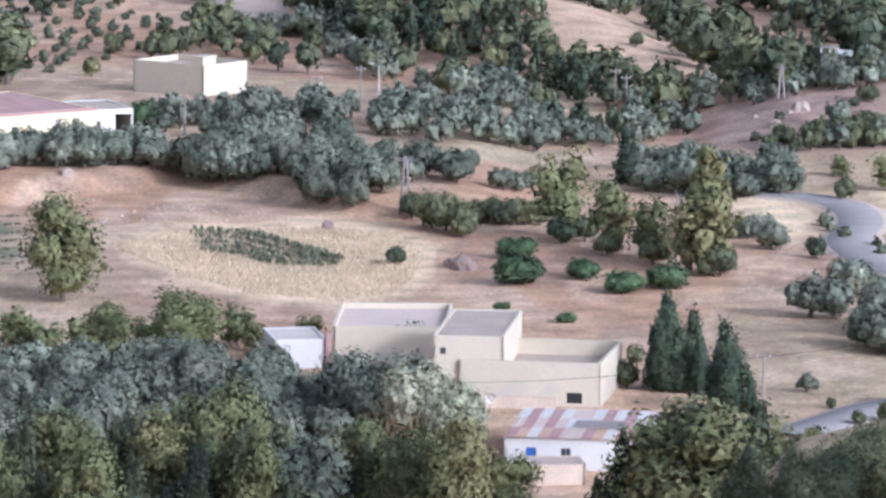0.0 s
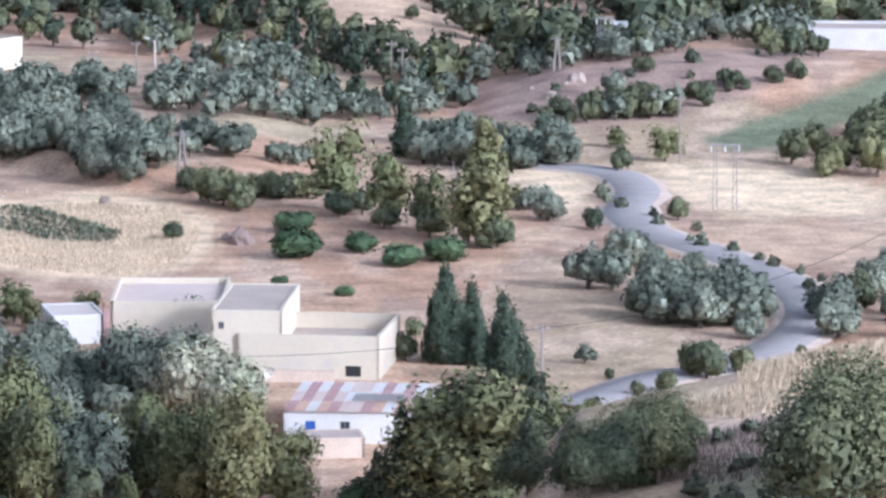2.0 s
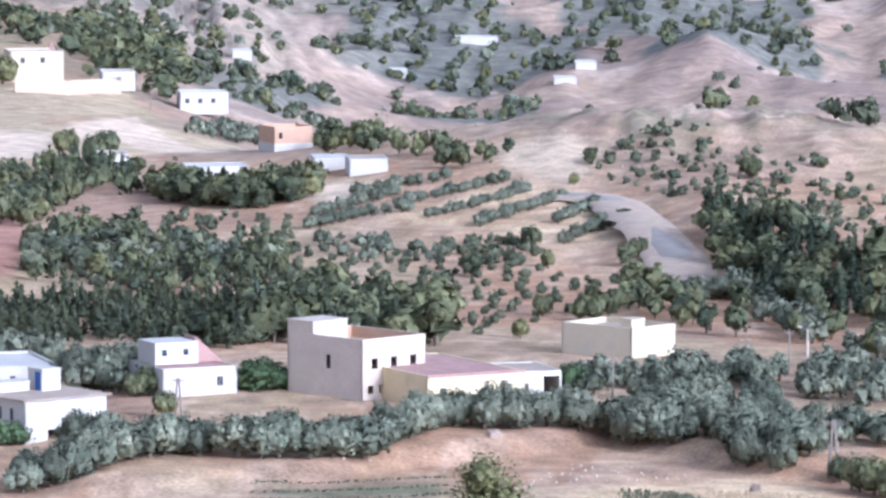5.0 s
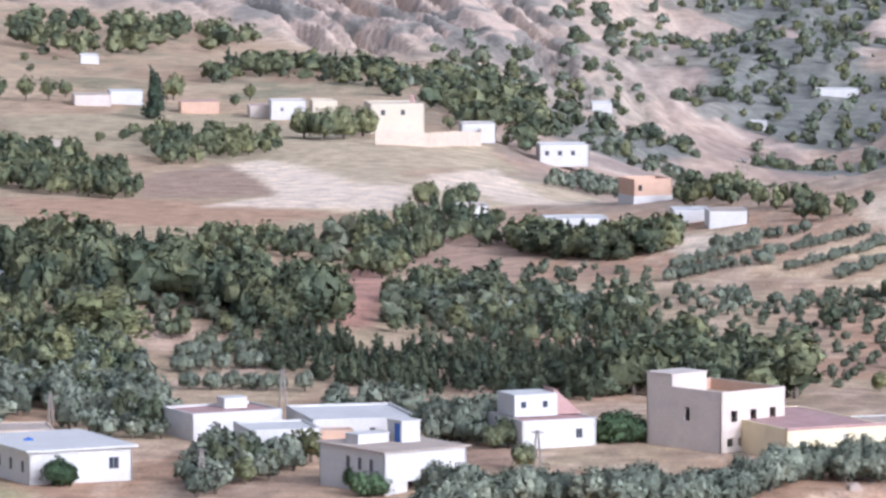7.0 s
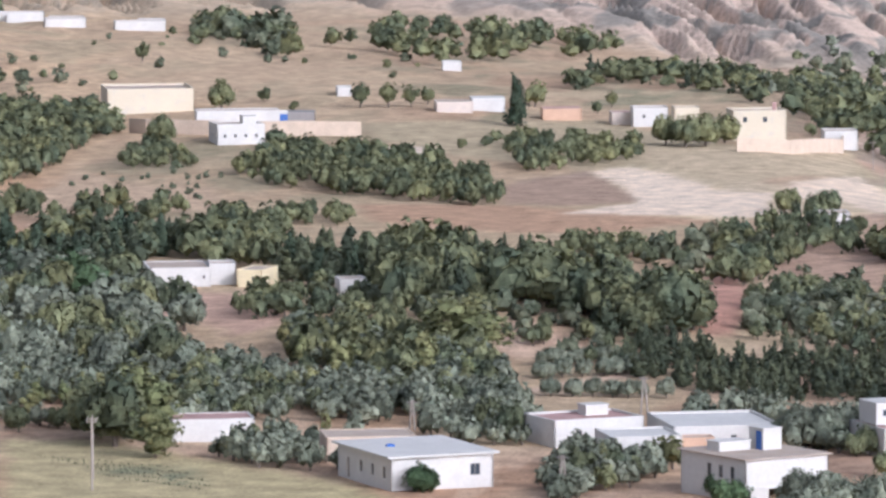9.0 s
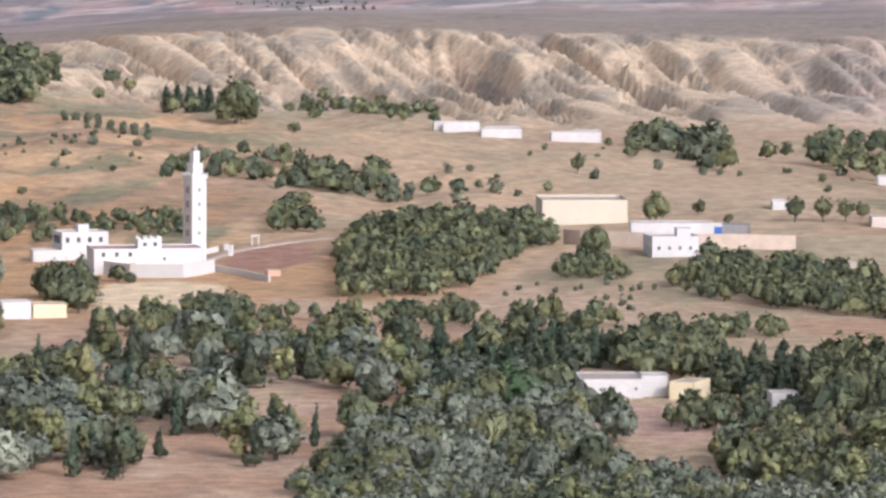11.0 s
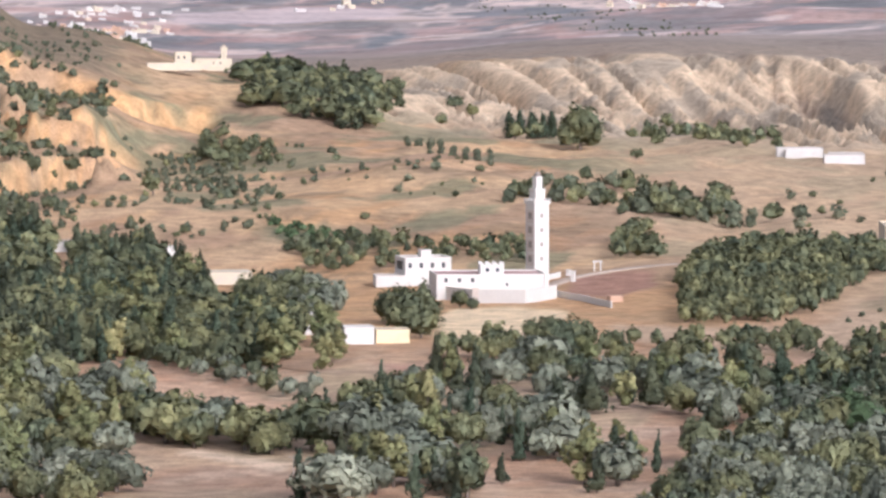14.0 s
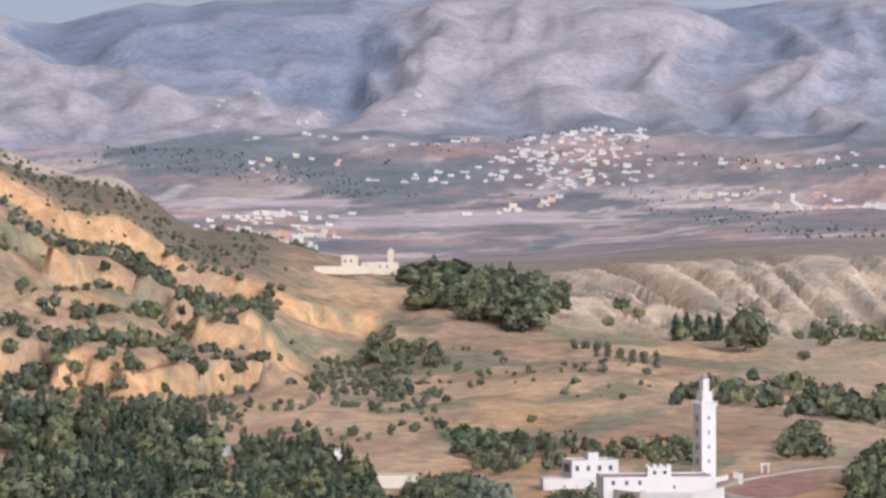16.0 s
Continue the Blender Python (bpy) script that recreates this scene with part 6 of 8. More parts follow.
trees("fig", [(-67.1, 668.6, 4.1), (-65.2, 668.8, 3.5), (-58.5, 672.5, 2.9), (-32.4, 671.7, 3.5), (-89.8, 631.1, 3.0), (-69.1, 669.9, 2.6)], 1.2)
trees("olive", [(-84.6, 671.2, 5.9), (-87.5, 674.4, 5.4), (-83.0, 673.9, 5.7), (-80.5, 619.8, 4.5), (-78.0, 618.6, 4.3), (-82.4, 621.1, 3.5), (-99.6, 710.5, 3.4)])

grove(["olive"], [(19.5, 633.2), (22.5, 651.1), (30.2, 645.8), (35.8, 637.0), (38.7, 625.3), (33.2, 622.6), (25.7, 625.0)], 4.4, 3, 4.4, 170)
grove(["oak", "olive"], [(35.4, 664.1), (43.2, 668.1), (52.7, 669.4), (51.9, 658.0), (39.4, 656.8)], 5, 2.6, 4.2, 171)
grove(["olive", "oak"], [(15.3, 686.3), (27.3, 696.5), (32.1, 687.7), (26.4, 671.5), (18.0, 664.8)], 4.6, 3, 4.4, 172)
trees("oak", [(4.9, 604.0, 2.6), (7.2, 603.0, 2.8), (9.5, 603.4, 2.7), (11.5, 606.4, 2.5), (2.9, 594.5, 2.2), (-3.5, 575.0, 1.9)], 1.3)
# weeds and crop rows in the near fields
def weed_rows(lines, gap, low, high, seed):
    """Low green weeds along plan lines, joined."""
    rng = random.Random(seed)
    verts, faces = [], []
    for line in lines:
        for p in smooth_line(line, gap):
            x, y, h = p.x + rng.uniform(-0.25, 0.25), p.y + rng.uniform(-0.5, 0.5), rng.uniform(low, high)
            z = float(ground_height(x, y))
            for k in range(7):
                q, o, s = rng.uniform(0, 6.3), len(verts), h * 0.5
                mx, my = x + math.cos(q) * h * 0.5, y + math.sin(q) * h * 0.5
                verts += [(x - s * math.sin(q), y + s * math.cos(q), z - 0.05), (x + s * math.sin(q), y - s * math.cos(q), z - 0.02), (mx, my, z + h * rng.uniform(0.7, 1.2))]
                faces.append((o, o + 1, o + 2))
    tagged(new("weeds", mesh_of("weeds", verts, faces, SCRUB)), "low green weeds in the dry field", "weeds", kind="stuff")


weed_rows(([(-60.8, 598.9), (-54.4, 602.5), (-41.9, 607.6)], [(-60.6, 595.9), (-52.3, 597.7), (-41.3, 601.6)], [(-60.1, 591.0), (-50.1, 592.4), (-40.8, 595.6)], [(-58.5, 586.1), (-48.5, 586.5), (-40.5, 590.1)], [(-55.8, 580.8), (-46.9, 580.6), (-40.0, 584.1)], [(-52.5, 575.6), (-45.4, 575.2), (-39.8, 579.1)], [(-49.9, 569.8), (-44.5, 570.3), (-40.4, 573.1)]), 0.22, 0.12, 0.26, 3)
weed_rows(([(-23.8, 596.0), (-18.1, 594.2), (-13.5, 585.8), (-8.9, 576.4)], [(-23.4, 593.0), (-18.6, 591.7), (-14.0, 583.3), (-9.2, 574.9)], [(-23.0, 590.1), (-19.1, 588.2), (-14.5, 580.3), (-9.7, 574.4)], [(-22.6, 587.1), (-19.0, 584.7), (-14.9, 577.3), (-10.5, 573.9)], [(-22.3, 584.6), (-18.3, 580.7), (-15.4, 575.3), (-11.6, 573.9)], [(-23.6, 598.0), (-18.2, 596.7), (-13.5, 587.8), (-8.7, 578.4)]), 0.3, 0.3, 0.62, 4)

weed_rows(([(-174.1, 662.5), (-163.2, 656.0), (-156.1, 653.6)], [(-171.0, 658.2), (-161.0, 652.4), (-152.8, 647.7)], [(-168.1, 654.8), (-158.0, 648.0), (-149.6, 642.3)], [(-165.3, 651.4), (-156.5, 644.8), (-148.0, 638.1)], [(-163.3, 646.2), (-155.6, 640.9), (-147.9, 635.0)]), 0.5, 0.1, 0.24, 6)

# woods on the slopes
wood("pine_wood", ["pine", "pine", "oak", "cypress"], [(-22.6, 851.2), (-17.3, 849.3), (-12.3, 830.4), (-6.6, 808.0), (-0.6, 790.5), (2.4, 780.0), (7.4, 772.5), (12.3, 756.9), (13.4, 741.9), (17.3, 731.3), (22.5, 720.1), (25.6, 711.0), (31.9, 703.3), (31.0, 697.3), (24.4, 696.1), (16.1, 708.3), (9.7, 725.9), (3.0, 740.5), (-4.1, 755.0), (-11.4, 771.9), (-16.2, 792.8), (-19.9, 821.8)], 3.9, 4.0, 6.2, 7, "dense dark green pine wood on the slope", wide=1.25, gaps=0.0)
wood("olive_wood", ["olive", "oak"], [(-17.1, 798.3), (-5.5, 750.0), (4.9, 723.0), (14.8, 703.8), (13.9, 693.4), (2.9, 701.5), (-8.2, 736.5), (-16.5, 769.3)], 4.4, 4, 5, 8, "grey-green olives below the pine wood")
wood("pine_wood", ["pine", "pine", "oak"], [(26.7, 773.5), (32.8, 808.8), (36.7, 793.2), (39.9, 755.9), (44.6, 738.2), (47.9, 716.9), (46.4, 694.5), (40.6, 694.3), (36.8, 702.0), (34.1, 721.7), (30.9, 742.9)], 4.6, 4.5, 7.0, 40, "dense dark green pine wood behind the bare hill", wide=1.25, gaps=0.0)
wood("olive_wood", ["olive", "oak"], [(22.2, 699.6), (31.3, 697.8), (41.0, 685.3), (54.6, 692.9), (57.1, 725.3), (43.5, 703.7), (32.4, 707.3), (24.4, 707.1)], 5, 3, 4.4, 41, "line of grey-green trees along the stream")
wood("pine_wood", ["oak"], [(7.7, 767.5), (10.3, 769.4), (13.5, 766.4), (13.7, 758.9), (10.8, 757.4), (8.0, 760.5)], 4.2, 4.2, 5.4, 42, "clump of dark trees on the bare slope", gaps=0)
wood("scrub", ["oak", "olive", "shrub"], [(2.4, 803.0), (11.4, 853.9), (19.4, 852.8), (27.1, 844.6), (33.0, 812.8), (27.9, 799.0), (19.8, 773.7), (10.5, 782.4), (5.3, 787.0)], 5.0, 2.4, 4.6, 43, "dark trees and scrub behind the crest of the bare spur", thin=0.1, gaps=0.2)
wood("scrub", ["shrub"], [(-45.3, 931.9), (-28.7, 959.1), (-6.8, 919.5), (10.0, 879.9), (5.8, 857.5), (-14.3, 849.4), (-31.5, 886.4)], 3.4, 0.5, 1.9, 44, "low dark shrubs scattered over the stony hill", thin=0.3)
wood("scrub", ["shrub"], [(14.5, 765.9), (26.0, 744.5), (33.8, 734.7), (33.0, 717.2), (25.4, 725.1), (15.5, 745.3)], 9, 0.6, 1.6, 45, "low shrubs on the bare slope", thin=0.5)
trees("oak", [(-16.5, 905.9, 4.1), (-3.2, 887.0, 2.0), (13.1, 865.4, 3.6), (11.0, 770.9, 2.3), (25.2, 744.1, 1.9), (-5.9, 916.0, 1.7), (36.5, 861.7, 2.4), (-41.6, 924.6, 2.4), (-43.2, 905.5, 1.9)])
wood("scrub", ["shrub"], [(31.0, 671.3), (40.3, 677.3), (60.6, 690.3), (75.0, 703.5), (55.3, 666.2), (45.6, 662.9), (36.2, 660.5)], 7, 0.6, 1.8, 46, "low shrubs on the stony mound", thin=0.4)
wood("pine_wood", ["pine", "oak"], [(-76.6, 723.5), (-50.4, 721.2), (-53.1, 749.6), (-67.7, 771.0), (-75.6, 768.8), (-78.6, 755.9)], 4.2, 5.5, 7.5, 15, "dark pines behind the houses", wide=1.3, gaps=0.0)
wood("dark_wood", ["oak", "pine"], [(-112.0, 791.1), (-101.2, 804.2), (-79.5, 817.1), (-77.3, 821.9), (-78.0, 793.7), (-90.2, 775.8), (-99.3, 789.3)], 4.5, 3, 4.6, 14, "dark green thicket on the slope", gaps=0.0)
wood("pine_wood", ["pine"], [(-123.2, 759.1), (-101.3, 727.5), (-75.3, 718.6), (-75.5, 733.6), (-79.8, 767.9), (-90.2, 775.8), (-100.4, 774.0), (-106.5, 764.6), (-117.8, 781.7), (-124.7, 787.2)], 3.4, 3.0, 4.8, 13, "young green pines on the bank", wide=1.3, gaps=0.0)
wood("pine_wood", ["pine", "oak"], [(-111.0, 928.4), (-106.7, 913.8), (-92.3, 895.8), (-82.0, 905.8), (-84.4, 930.2), (-91.2, 928.0), (-95.1, 923.1), (-112.2, 941.8)], 3.4, 4, 6, 48, "dark pine wood on the terrace", wide=1.3)
wood("dark_wood", ["oak", "pine"], [(-125.4, 871.5), (-122.1, 871.5), (-121.3, 936.2), (-111.5, 928.8), (-117.0, 966.9), (-130.9, 988.9), (-137.8, 958.1)], 5, 3.5, 5.5, 49, "dark green thicket below the fields")
trees("oak", [(-134.9, 1012.0, 4.0), (-127.2, 1012.0, 4.2), (-79.1, 820.7, 3.1), (-83.0, 820.3, 2.8), (-46.1, 841.2, 3.5), (-52.5, 810.3, 3.6), (-42.7, 820.4, 2.6), (-33.4, 766.3, 2.9), (-32.0, 822.4, 3.1), (-30.6, 827.9, 2.8), (-40.4, 763.4, 3.0), (-41.6, 733.8, 2.5)])
wood("olive_wood", ["olive"], [(-123.6, 1095.0), (-110.4, 1102.5), (-116.8, 1175.2), (-125.8, 1138.1)], 5, 3.2, 4.2, 51, "row of grey-green olives")
wood("dark_wood", ["oak"], [(-87.5, 965.5), (-82.8, 974.0), (-63.0, 925.9), (-54.2, 923.9), (-54.0, 935.9), (-74.3, 959.1), (-113.0, 1286.0)], 6, 3.6, 5, 52, "dark green trees round the sheds")

wood("scrub", ["shrub", "olive", "oak"], [(-185.0, 1330.0), (-112.2, 1265.0), (-62.0, 1010.0), (9.6, 945.0), (69.7, 857.7), (150.0, 1500.0), (159.9, 2148.1), (-208.4, 2133.8), (-200.8, 1527.9)], 10.0, 2.0, 5.0, 53, "dark scrub and trees in the hollows of the far valley", gaps=0, mask=lambda x, y: 0.04 + 0.9 * float(step(0.48, 0.53, damp(np.array([x]), np.array([y]))[0])))
wood("pine_wood", ["pine", "oak"], [(65.0, 749.2), (74.2, 748.3), (91.0, 771.7), (98.6, 836.7), (71.8, 837.4)], 5.5, 5, 7, 140, "dark wood above the long white building", wide=1.3)
wood("dark_wood", ["oak"], [(62.2, 686.2), (73.0, 687.1), (74.7, 701.0), (64.1, 700.1)], 4.6, 3, 4.2, 141, "dark trees below the long white building")
wood("olive_wood", ["olive"], [(63.5, 697.1), (68.0, 699.7), (72.8, 741.4), (68.1, 743.9)], 4.6, 4, 5.4, 142, "grey-green trees beside the long white building")

wood("olive_wood", ["olive", "oak", "shrub"], [(8.6, 897.0), (20.4, 899.8), (41.8, 906.5), (60.2, 904.5), (56.8, 852.1), (49.2, 815.5), (42.1, 826.9), (37.6, 848.2), (26.4, 871.6), (11.9, 889.4)], 6.0, 2.6, 5.0, 145, "grey-green scrub and trees in the deep valley", gaps=0.2)
wood("pine_wood", ["pine", "oak"], [(44.0, 898.4), (88.4, 1328.1), (51.9, 777.8), (45.7, 781.7), (41.0, 806.0), (38.7, 837.6)], 5.0, 4.0, 6.0, 146, "dark trees in the deep valley", gaps=0.42)
wood("dark_wood", ["pine", "oak"], [(71.0, 799.4), (76.0, 796.9), (88.3, 794.1), (85.9, 772.2), (76.7, 773.2), (67.6, 761.5)], 4.6, 4.0, 6.5, 147, "dark wood above the long white building", gaps=0.0)
wood("dark_wood", ["oak"], [(65.3, 723.6), (63.6, 686.6), (70.8, 687.4), (71.8, 698.3), (68.3, 701.2), (69.9, 740.2)], 3.6, 2.4, 3.4, 148, "dark trees in front of the long white building", gaps=0.0)
trees("oak", [(45.4, 661.4, 3.2), (47.7, 662.8, 3.4), (48.7, 663.7, 3.0), (38.8, 660.9, 2.6), (41.9, 661.2, 2.8), (37.1, 659.5, 1.8), (54.0, 667.3, 2.2), (55.2, 667.2, 2.2), (59.0, 671.4, 2.0), (63.4, 674.0, 2.0), (66.2, 676.8, 2.2), (49.0, 681.2, 1.9), (57.9, 672.5, 2.0)], 1.25)
wood("reed_bed", ["fig"], [(-455.5, 1250.6), (-440.4, 1238.0), (-429.2, 1235.6), (-420.0, 1209.1), (-430.3, 1212.9), (-443.5, 1228.4)], 3.2, 1.6, 2.4, 149, "bright green reeds in a hollow", gaps=0.0)

wood("pine_wood", ["pine", "pine", "oak"], [(56.2, 884.7), (76.1, 886.7), (64.7, 752.2), (56.4, 724.8), (51.9, 738.2), (52.6, 803.8)], 5.2, 4.5, 7.0, 152, "dark pine wood in the deep valley", wide=1.25, gaps=0.3)
wood("olive_wood", ["olive"], [(35.8, 700.6), (43.6, 699.1), (53.9, 703.9), (67.0, 754.5), (64.5, 726.1), (52.9, 690.5), (43.5, 687.1), (36.5, 688.5)], 4.6, 3.0, 4.2, 153, "line of grey-green trees along the stream", gaps=0.0)

# terraces and the young orchard
for n, line in enumerate(([(-81.4, 879.2), (-75.8, 891.8), (-70.1, 905.3)], [(-69.6, 887.3), (-62.8, 898.8), (-54.2, 910.4)], [(-64.1, 875.7), (-57.7, 885.1), (-50.2, 900.1)], [(-55.5, 864.2), (-49.2, 881.1), (-44.8, 892.9)], [(-44.6, 865.8), (-42.2, 873.5), (-39.3, 883.6)], [(-42.3, 843.9), (-38.3, 859.6), (-34.1, 866.3)], [(-80.0, 864.3), (-73.1, 879.5), (-65.3, 885.6)], [(-77.9, 905.7), (-70.6, 911.3), (-62.4, 916.9)])):
    tree_row(["olive"], line, 1.7, 1.7, 2.5, 60 + n)
grove(["shrub"], [(-80.1, 856.8), (-61.2, 851.8), (-48.7, 831.1), (-40.1, 815.5), (-28.3, 808.0), (-37.6, 763.6), (-49.3, 725.3), (-54.1, 762.6), (-78.8, 794.1), (-80.3, 832.6)], 5.2, 0.9, 1.7, 70, grid=40, jitter=0.18, wide=1.0)
grove(["olive"], [(-76.9, 848.0), (-66.0, 851.9), (-58.4, 835.5), (-58.7, 816.9), (-72.0, 828.4)], 5.5, 2.0, 3.0, 71, grid=40, jitter=0.2)
wood("scrub", ["shrub"], [(-59.4, 848.9), (-50.0, 853.5), (-44.2, 834.3), (-47.9, 816.6), (-56.4, 829.1)], 2.5, 0.8, 1.8, 72, "dull brown scrub between the terraces")
tree_row(["olive"], [(-132.7, 748.8), (-127.2, 752.3), (-119.9, 756.6)], 2.2, 2.4, 3.2, 73)
tree_row(["olive"], [(-128.1, 730.4), (-121.5, 731.5), (-112.2, 730.4)], 2.2, 2.4, 3.2, 74)
tree_row(["olive"], [(-134.3, 759.7), (-130.1, 765.5), (-124.9, 769.4)], 2.2, 2.2, 3, 75)
wood("scrub", ["shrub"], [(-124.1, 903.5), (-114.8, 912.3), (-81.6, 880.7), (-80.5, 859.7), (-106.4, 845.3), (-117.2, 853.5)], 7, 0.8, 2, 76, "shrubs on the brown slope", thin=0.3)

# round the white houses
grove(["olive"], [(-148.2, 696.4), (-132.1, 697.6), (-117.9, 674.3), (-125.1, 711.6), (-138.4, 730.5), (-153.6, 721.8)], 5, 4, 5.5, 16)
grove(["olive"], [(-110.8, 629.8), (-104.7, 629.9), (-101.8, 666.8), (-103.2, 676.2), (-112.1, 682.4), (-116.4, 669.5)], 5, 3.6, 5, 77)
grove(["olive"], [(-106.1, 703.6), (-107.2, 720.1), (-96.4, 712.0), (-82.5, 676.5), (-80.6, 660.6), (-86.8, 669.9), (-94.7, 699.1)], 5, 3.6, 5, 78)
grove(["olive"], [(-147.1, 699.7), (-124.1, 675.2), (-120.1, 686.1), (-131.4, 730.3), (-146.3, 733.5), (-151.8, 725.3)], 5, 4, 5.2, 79)
trees("olive", [(-86.3, 670.0, 5.8), (-84.8, 672.7, 5.4), (-89.3, 677.6, 4.5), (-108.8, 639.3, 3.6), (-106.8, 642.2, 3.3)])
trees("fig", [(-124.2, 637.0, 3.4), (-91.7, 636.4, 3.0)])
trees("oak", [(-127.1, 691.4, 4.6), (-123.4, 685.5, 4.3)])
grove(["olive"], [(-153.2, 663.5), (-148.4, 653.9), (-136.6, 652.9), (-139.7, 671.1), (-151.1, 683.5)], 4.2, 3.4, 4.6, 80)
trees("oak", [(-167.2, 672.0, 9.1), (-171.8, 679.6, 7.2), (-166.8, 684.0, 5.9), (-182.4, 686.2, 3.5), (-178.5, 689.8, 2.8)], 1.0)
trees("eucalypt", [(-166.0, 681.1, 8.8), (-159.9, 661.4, 6.0)], 1.8)
grove(["olive"], [(-190.2, 707.9), (-177.4, 724.6), (-163.3, 738.7), (-147.1, 702.8), (-147.4, 718.0), (-164.6, 751.2), (-177.6, 762.6), (-203.2, 756.2)], 5, 4, 5.2, 23)
wood("dark_wood", ["oak", "olive"], [(-201.5, 749.9), (-191.9, 756.0), (-174.0, 750.1), (-179.8, 771.8), (-201.3, 777.9), (-208.5, 776.0)], 5, 3.6, 5, 81, "dark and grey-green trees")
wood("dark_wood", ["oak", "eucalypt"], [(-169.4, 762.9), (-153.8, 735.1), (-135.0, 730.1), (-140.5, 760.1), (-150.6, 777.6), (-172.5, 787.3)], 5, 4.2, 6.6, 22, "dark green broad trees in the dell", gaps=0.0)
trees("eucalypt", [(-143.7, 765.1, 8.7)], 2.4)
trees("oak", [(-121.7, 792.7, 9.4), (-118.6, 797.2, 6.8), (-124.7, 790.2, 6.0)], 1.2)
wood("dark_wood", ["oak", "shrub"], [(-111.5, 795.7), (-99.1, 809.0), (-89.5, 805.0), (-94.1, 846.3), (-107.0, 859.9), (-116.0, 830.4)], 4.5, 3, 4.5, 150, "dark bushes on the brown slope", thin=0.1)
wood("dark_wood", ["shrub", "oak"], [(-147.4, 916.7), (-126.2, 891.1), (-122.5, 913.8), (-132.0, 950.9), (-143.6, 949.2)], 5, 2, 4, 151, "dark bushes above the gully", thin=0.25)
wood("dark_wood", ["oak"], [(-184.9, 807.6), (-175.6, 808.7), (-181.7, 840.6), (-189.7, 835.7)], 5, 3.5, 5, 82, "dark green shrubs below the houses")
trees("fig", [(-214.7, 842.6, 7.5), (-209.1, 850.2, 2.1), (-228.9, 866.3, 2.5)], 1.0)
wood("pine_wood", ["pine", "cypress"], [(-237.9, 885.1), (-227.9, 916.1), (-224.8, 916.3), (-214.6, 876.6), (-220.6, 852.4), (-227.7, 847.4)], 5, 6, 9, 20, "dark pines and cypresses", wide=1.4, gaps=0.0)
wood("pine_wood", ["pine", "oak"], [(-239.0, 909.6), (-211.2, 914.4), (-214.2, 931.2), (-231.2, 936.9), (-245.4, 933.8)], 6, 5, 8, 83, "dark pines behind the houses", wide=1.3)
wood("dark_wood", ["oak"], [(-208.1, 899.2), (-197.7, 898.0), (-212.3, 964.4), (-224.4, 975.5)], 5, 5, 7, 84, "dark round-crowned trees", gaps=0.0)
wood("olive_wood", ["oak"], [(-216.6, 979.3), (-202.2, 977.3), (-207.3, 1001.8), (-221.5, 1005.9)], 4.5, 3, 4, 85, "planted row of green trees")
wood("pine_wood", ["pine", "cypress"], [(-192.2, 873.1), (-175.0, 855.8), (-185.5, 907.2), (-200.2, 913.3)], 5, 6, 8, 86, "dark pines", wide=1.4, gaps=0.0)
wood("dark_wood", ["oak", "pine"], [(-175.8, 855.6), (-161.9, 819.2), (-147.6, 815.2), (-160.8, 892.6), (-181.3, 908.6), (-183.6, 897.9)], 5, 7, 9, 21, "mass of dark green trees", gaps=0.0)
wood("pine_wood", ["pine", "oak"], [(-150.4, 830.5), (-137.3, 805.9), (-130.6, 793.3), (-126.2, 794.5), (-130.1, 818.7), (-149.3, 875.9), (-160.8, 892.6)], 4.5, 6, 8.5, 87, "dark pines and broad trees", wide=1.4, gaps=0.0)
wood("dark_wood", ["oak"], [(-156.7, 919.2), (-141.3, 914.1), (-144.7, 938.9), (-159.2, 944.7)], 5, 3.5, 5, 88, "dark trees at the field edge")
wood("scrub", ["oak", "shrub"], [(-142.9, 944.8), (-134.0, 939.5), (-139.1, 987.8), (-142.1, 970.1)], 6, 3, 5, 89, "dark scrub and trees at the field edge", thin=0.15)

wood("dark_wood", ["oak", "shrub", "olive"], [(-110.4, 798.9), (-115.0, 838.2), (-113.7, 858.5), (-102.0, 843.4), (-84.6, 830.2), (-78.2, 828.3), (-77.2, 810.3), (-96.7, 799.2)], 4, 2.6, 4.2, 160, "dark bushes on the brown slope", gaps=0.0)
wood("scrub", ["shrub", "oak"], [(-187.9, 864.3), (-165.3, 892.3), (-147.1, 815.3), (-132.2, 792.0), (-123.9, 778.2), (-124.3, 761.9), (-139.2, 779.7), (-158.5, 800.5), (-175.1, 805.2)], 4, 1.6, 3.4, 161, "dark undergrowth between the trees")
wood("pine_wood", ["pine", "oak", "oak"], [(-155.5, 861.6), (-137.4, 823.1), (-124.2, 829.8), (-117.6, 795.9), (-122.4, 787.5), (-128.2, 786.1), (-137.1, 802.4)], 4.4, 5, 8, 162, "tall conifers and broad trees", gaps=0.0)
wood("dark_wood", ["oak", "olive"], [(-164.7, 757.3), (-150.3, 740.9), (-137.5, 730.2), (-130.4, 729.9), (-141.5, 763.5), (-155.8, 779.1), (-172.5, 793.0)], 4.6, 4, 6, 163, "dark trees in the dell", gaps=0.0)
wood("scrub", ["shrub"], [(-118.0, 866.5), (-90.9, 891.4), (-81.5, 872.2), (-73.7, 797.1), (-74.6, 767.9), (-88.5, 731.2), (-99.8, 764.5), (-108.6, 808.2)], 5, 0.8, 2, 164, "low shrubs on the brown slope", thin=0.2)
trees("fig", [(-214.3, 840.6, 7.7)], 1.3)
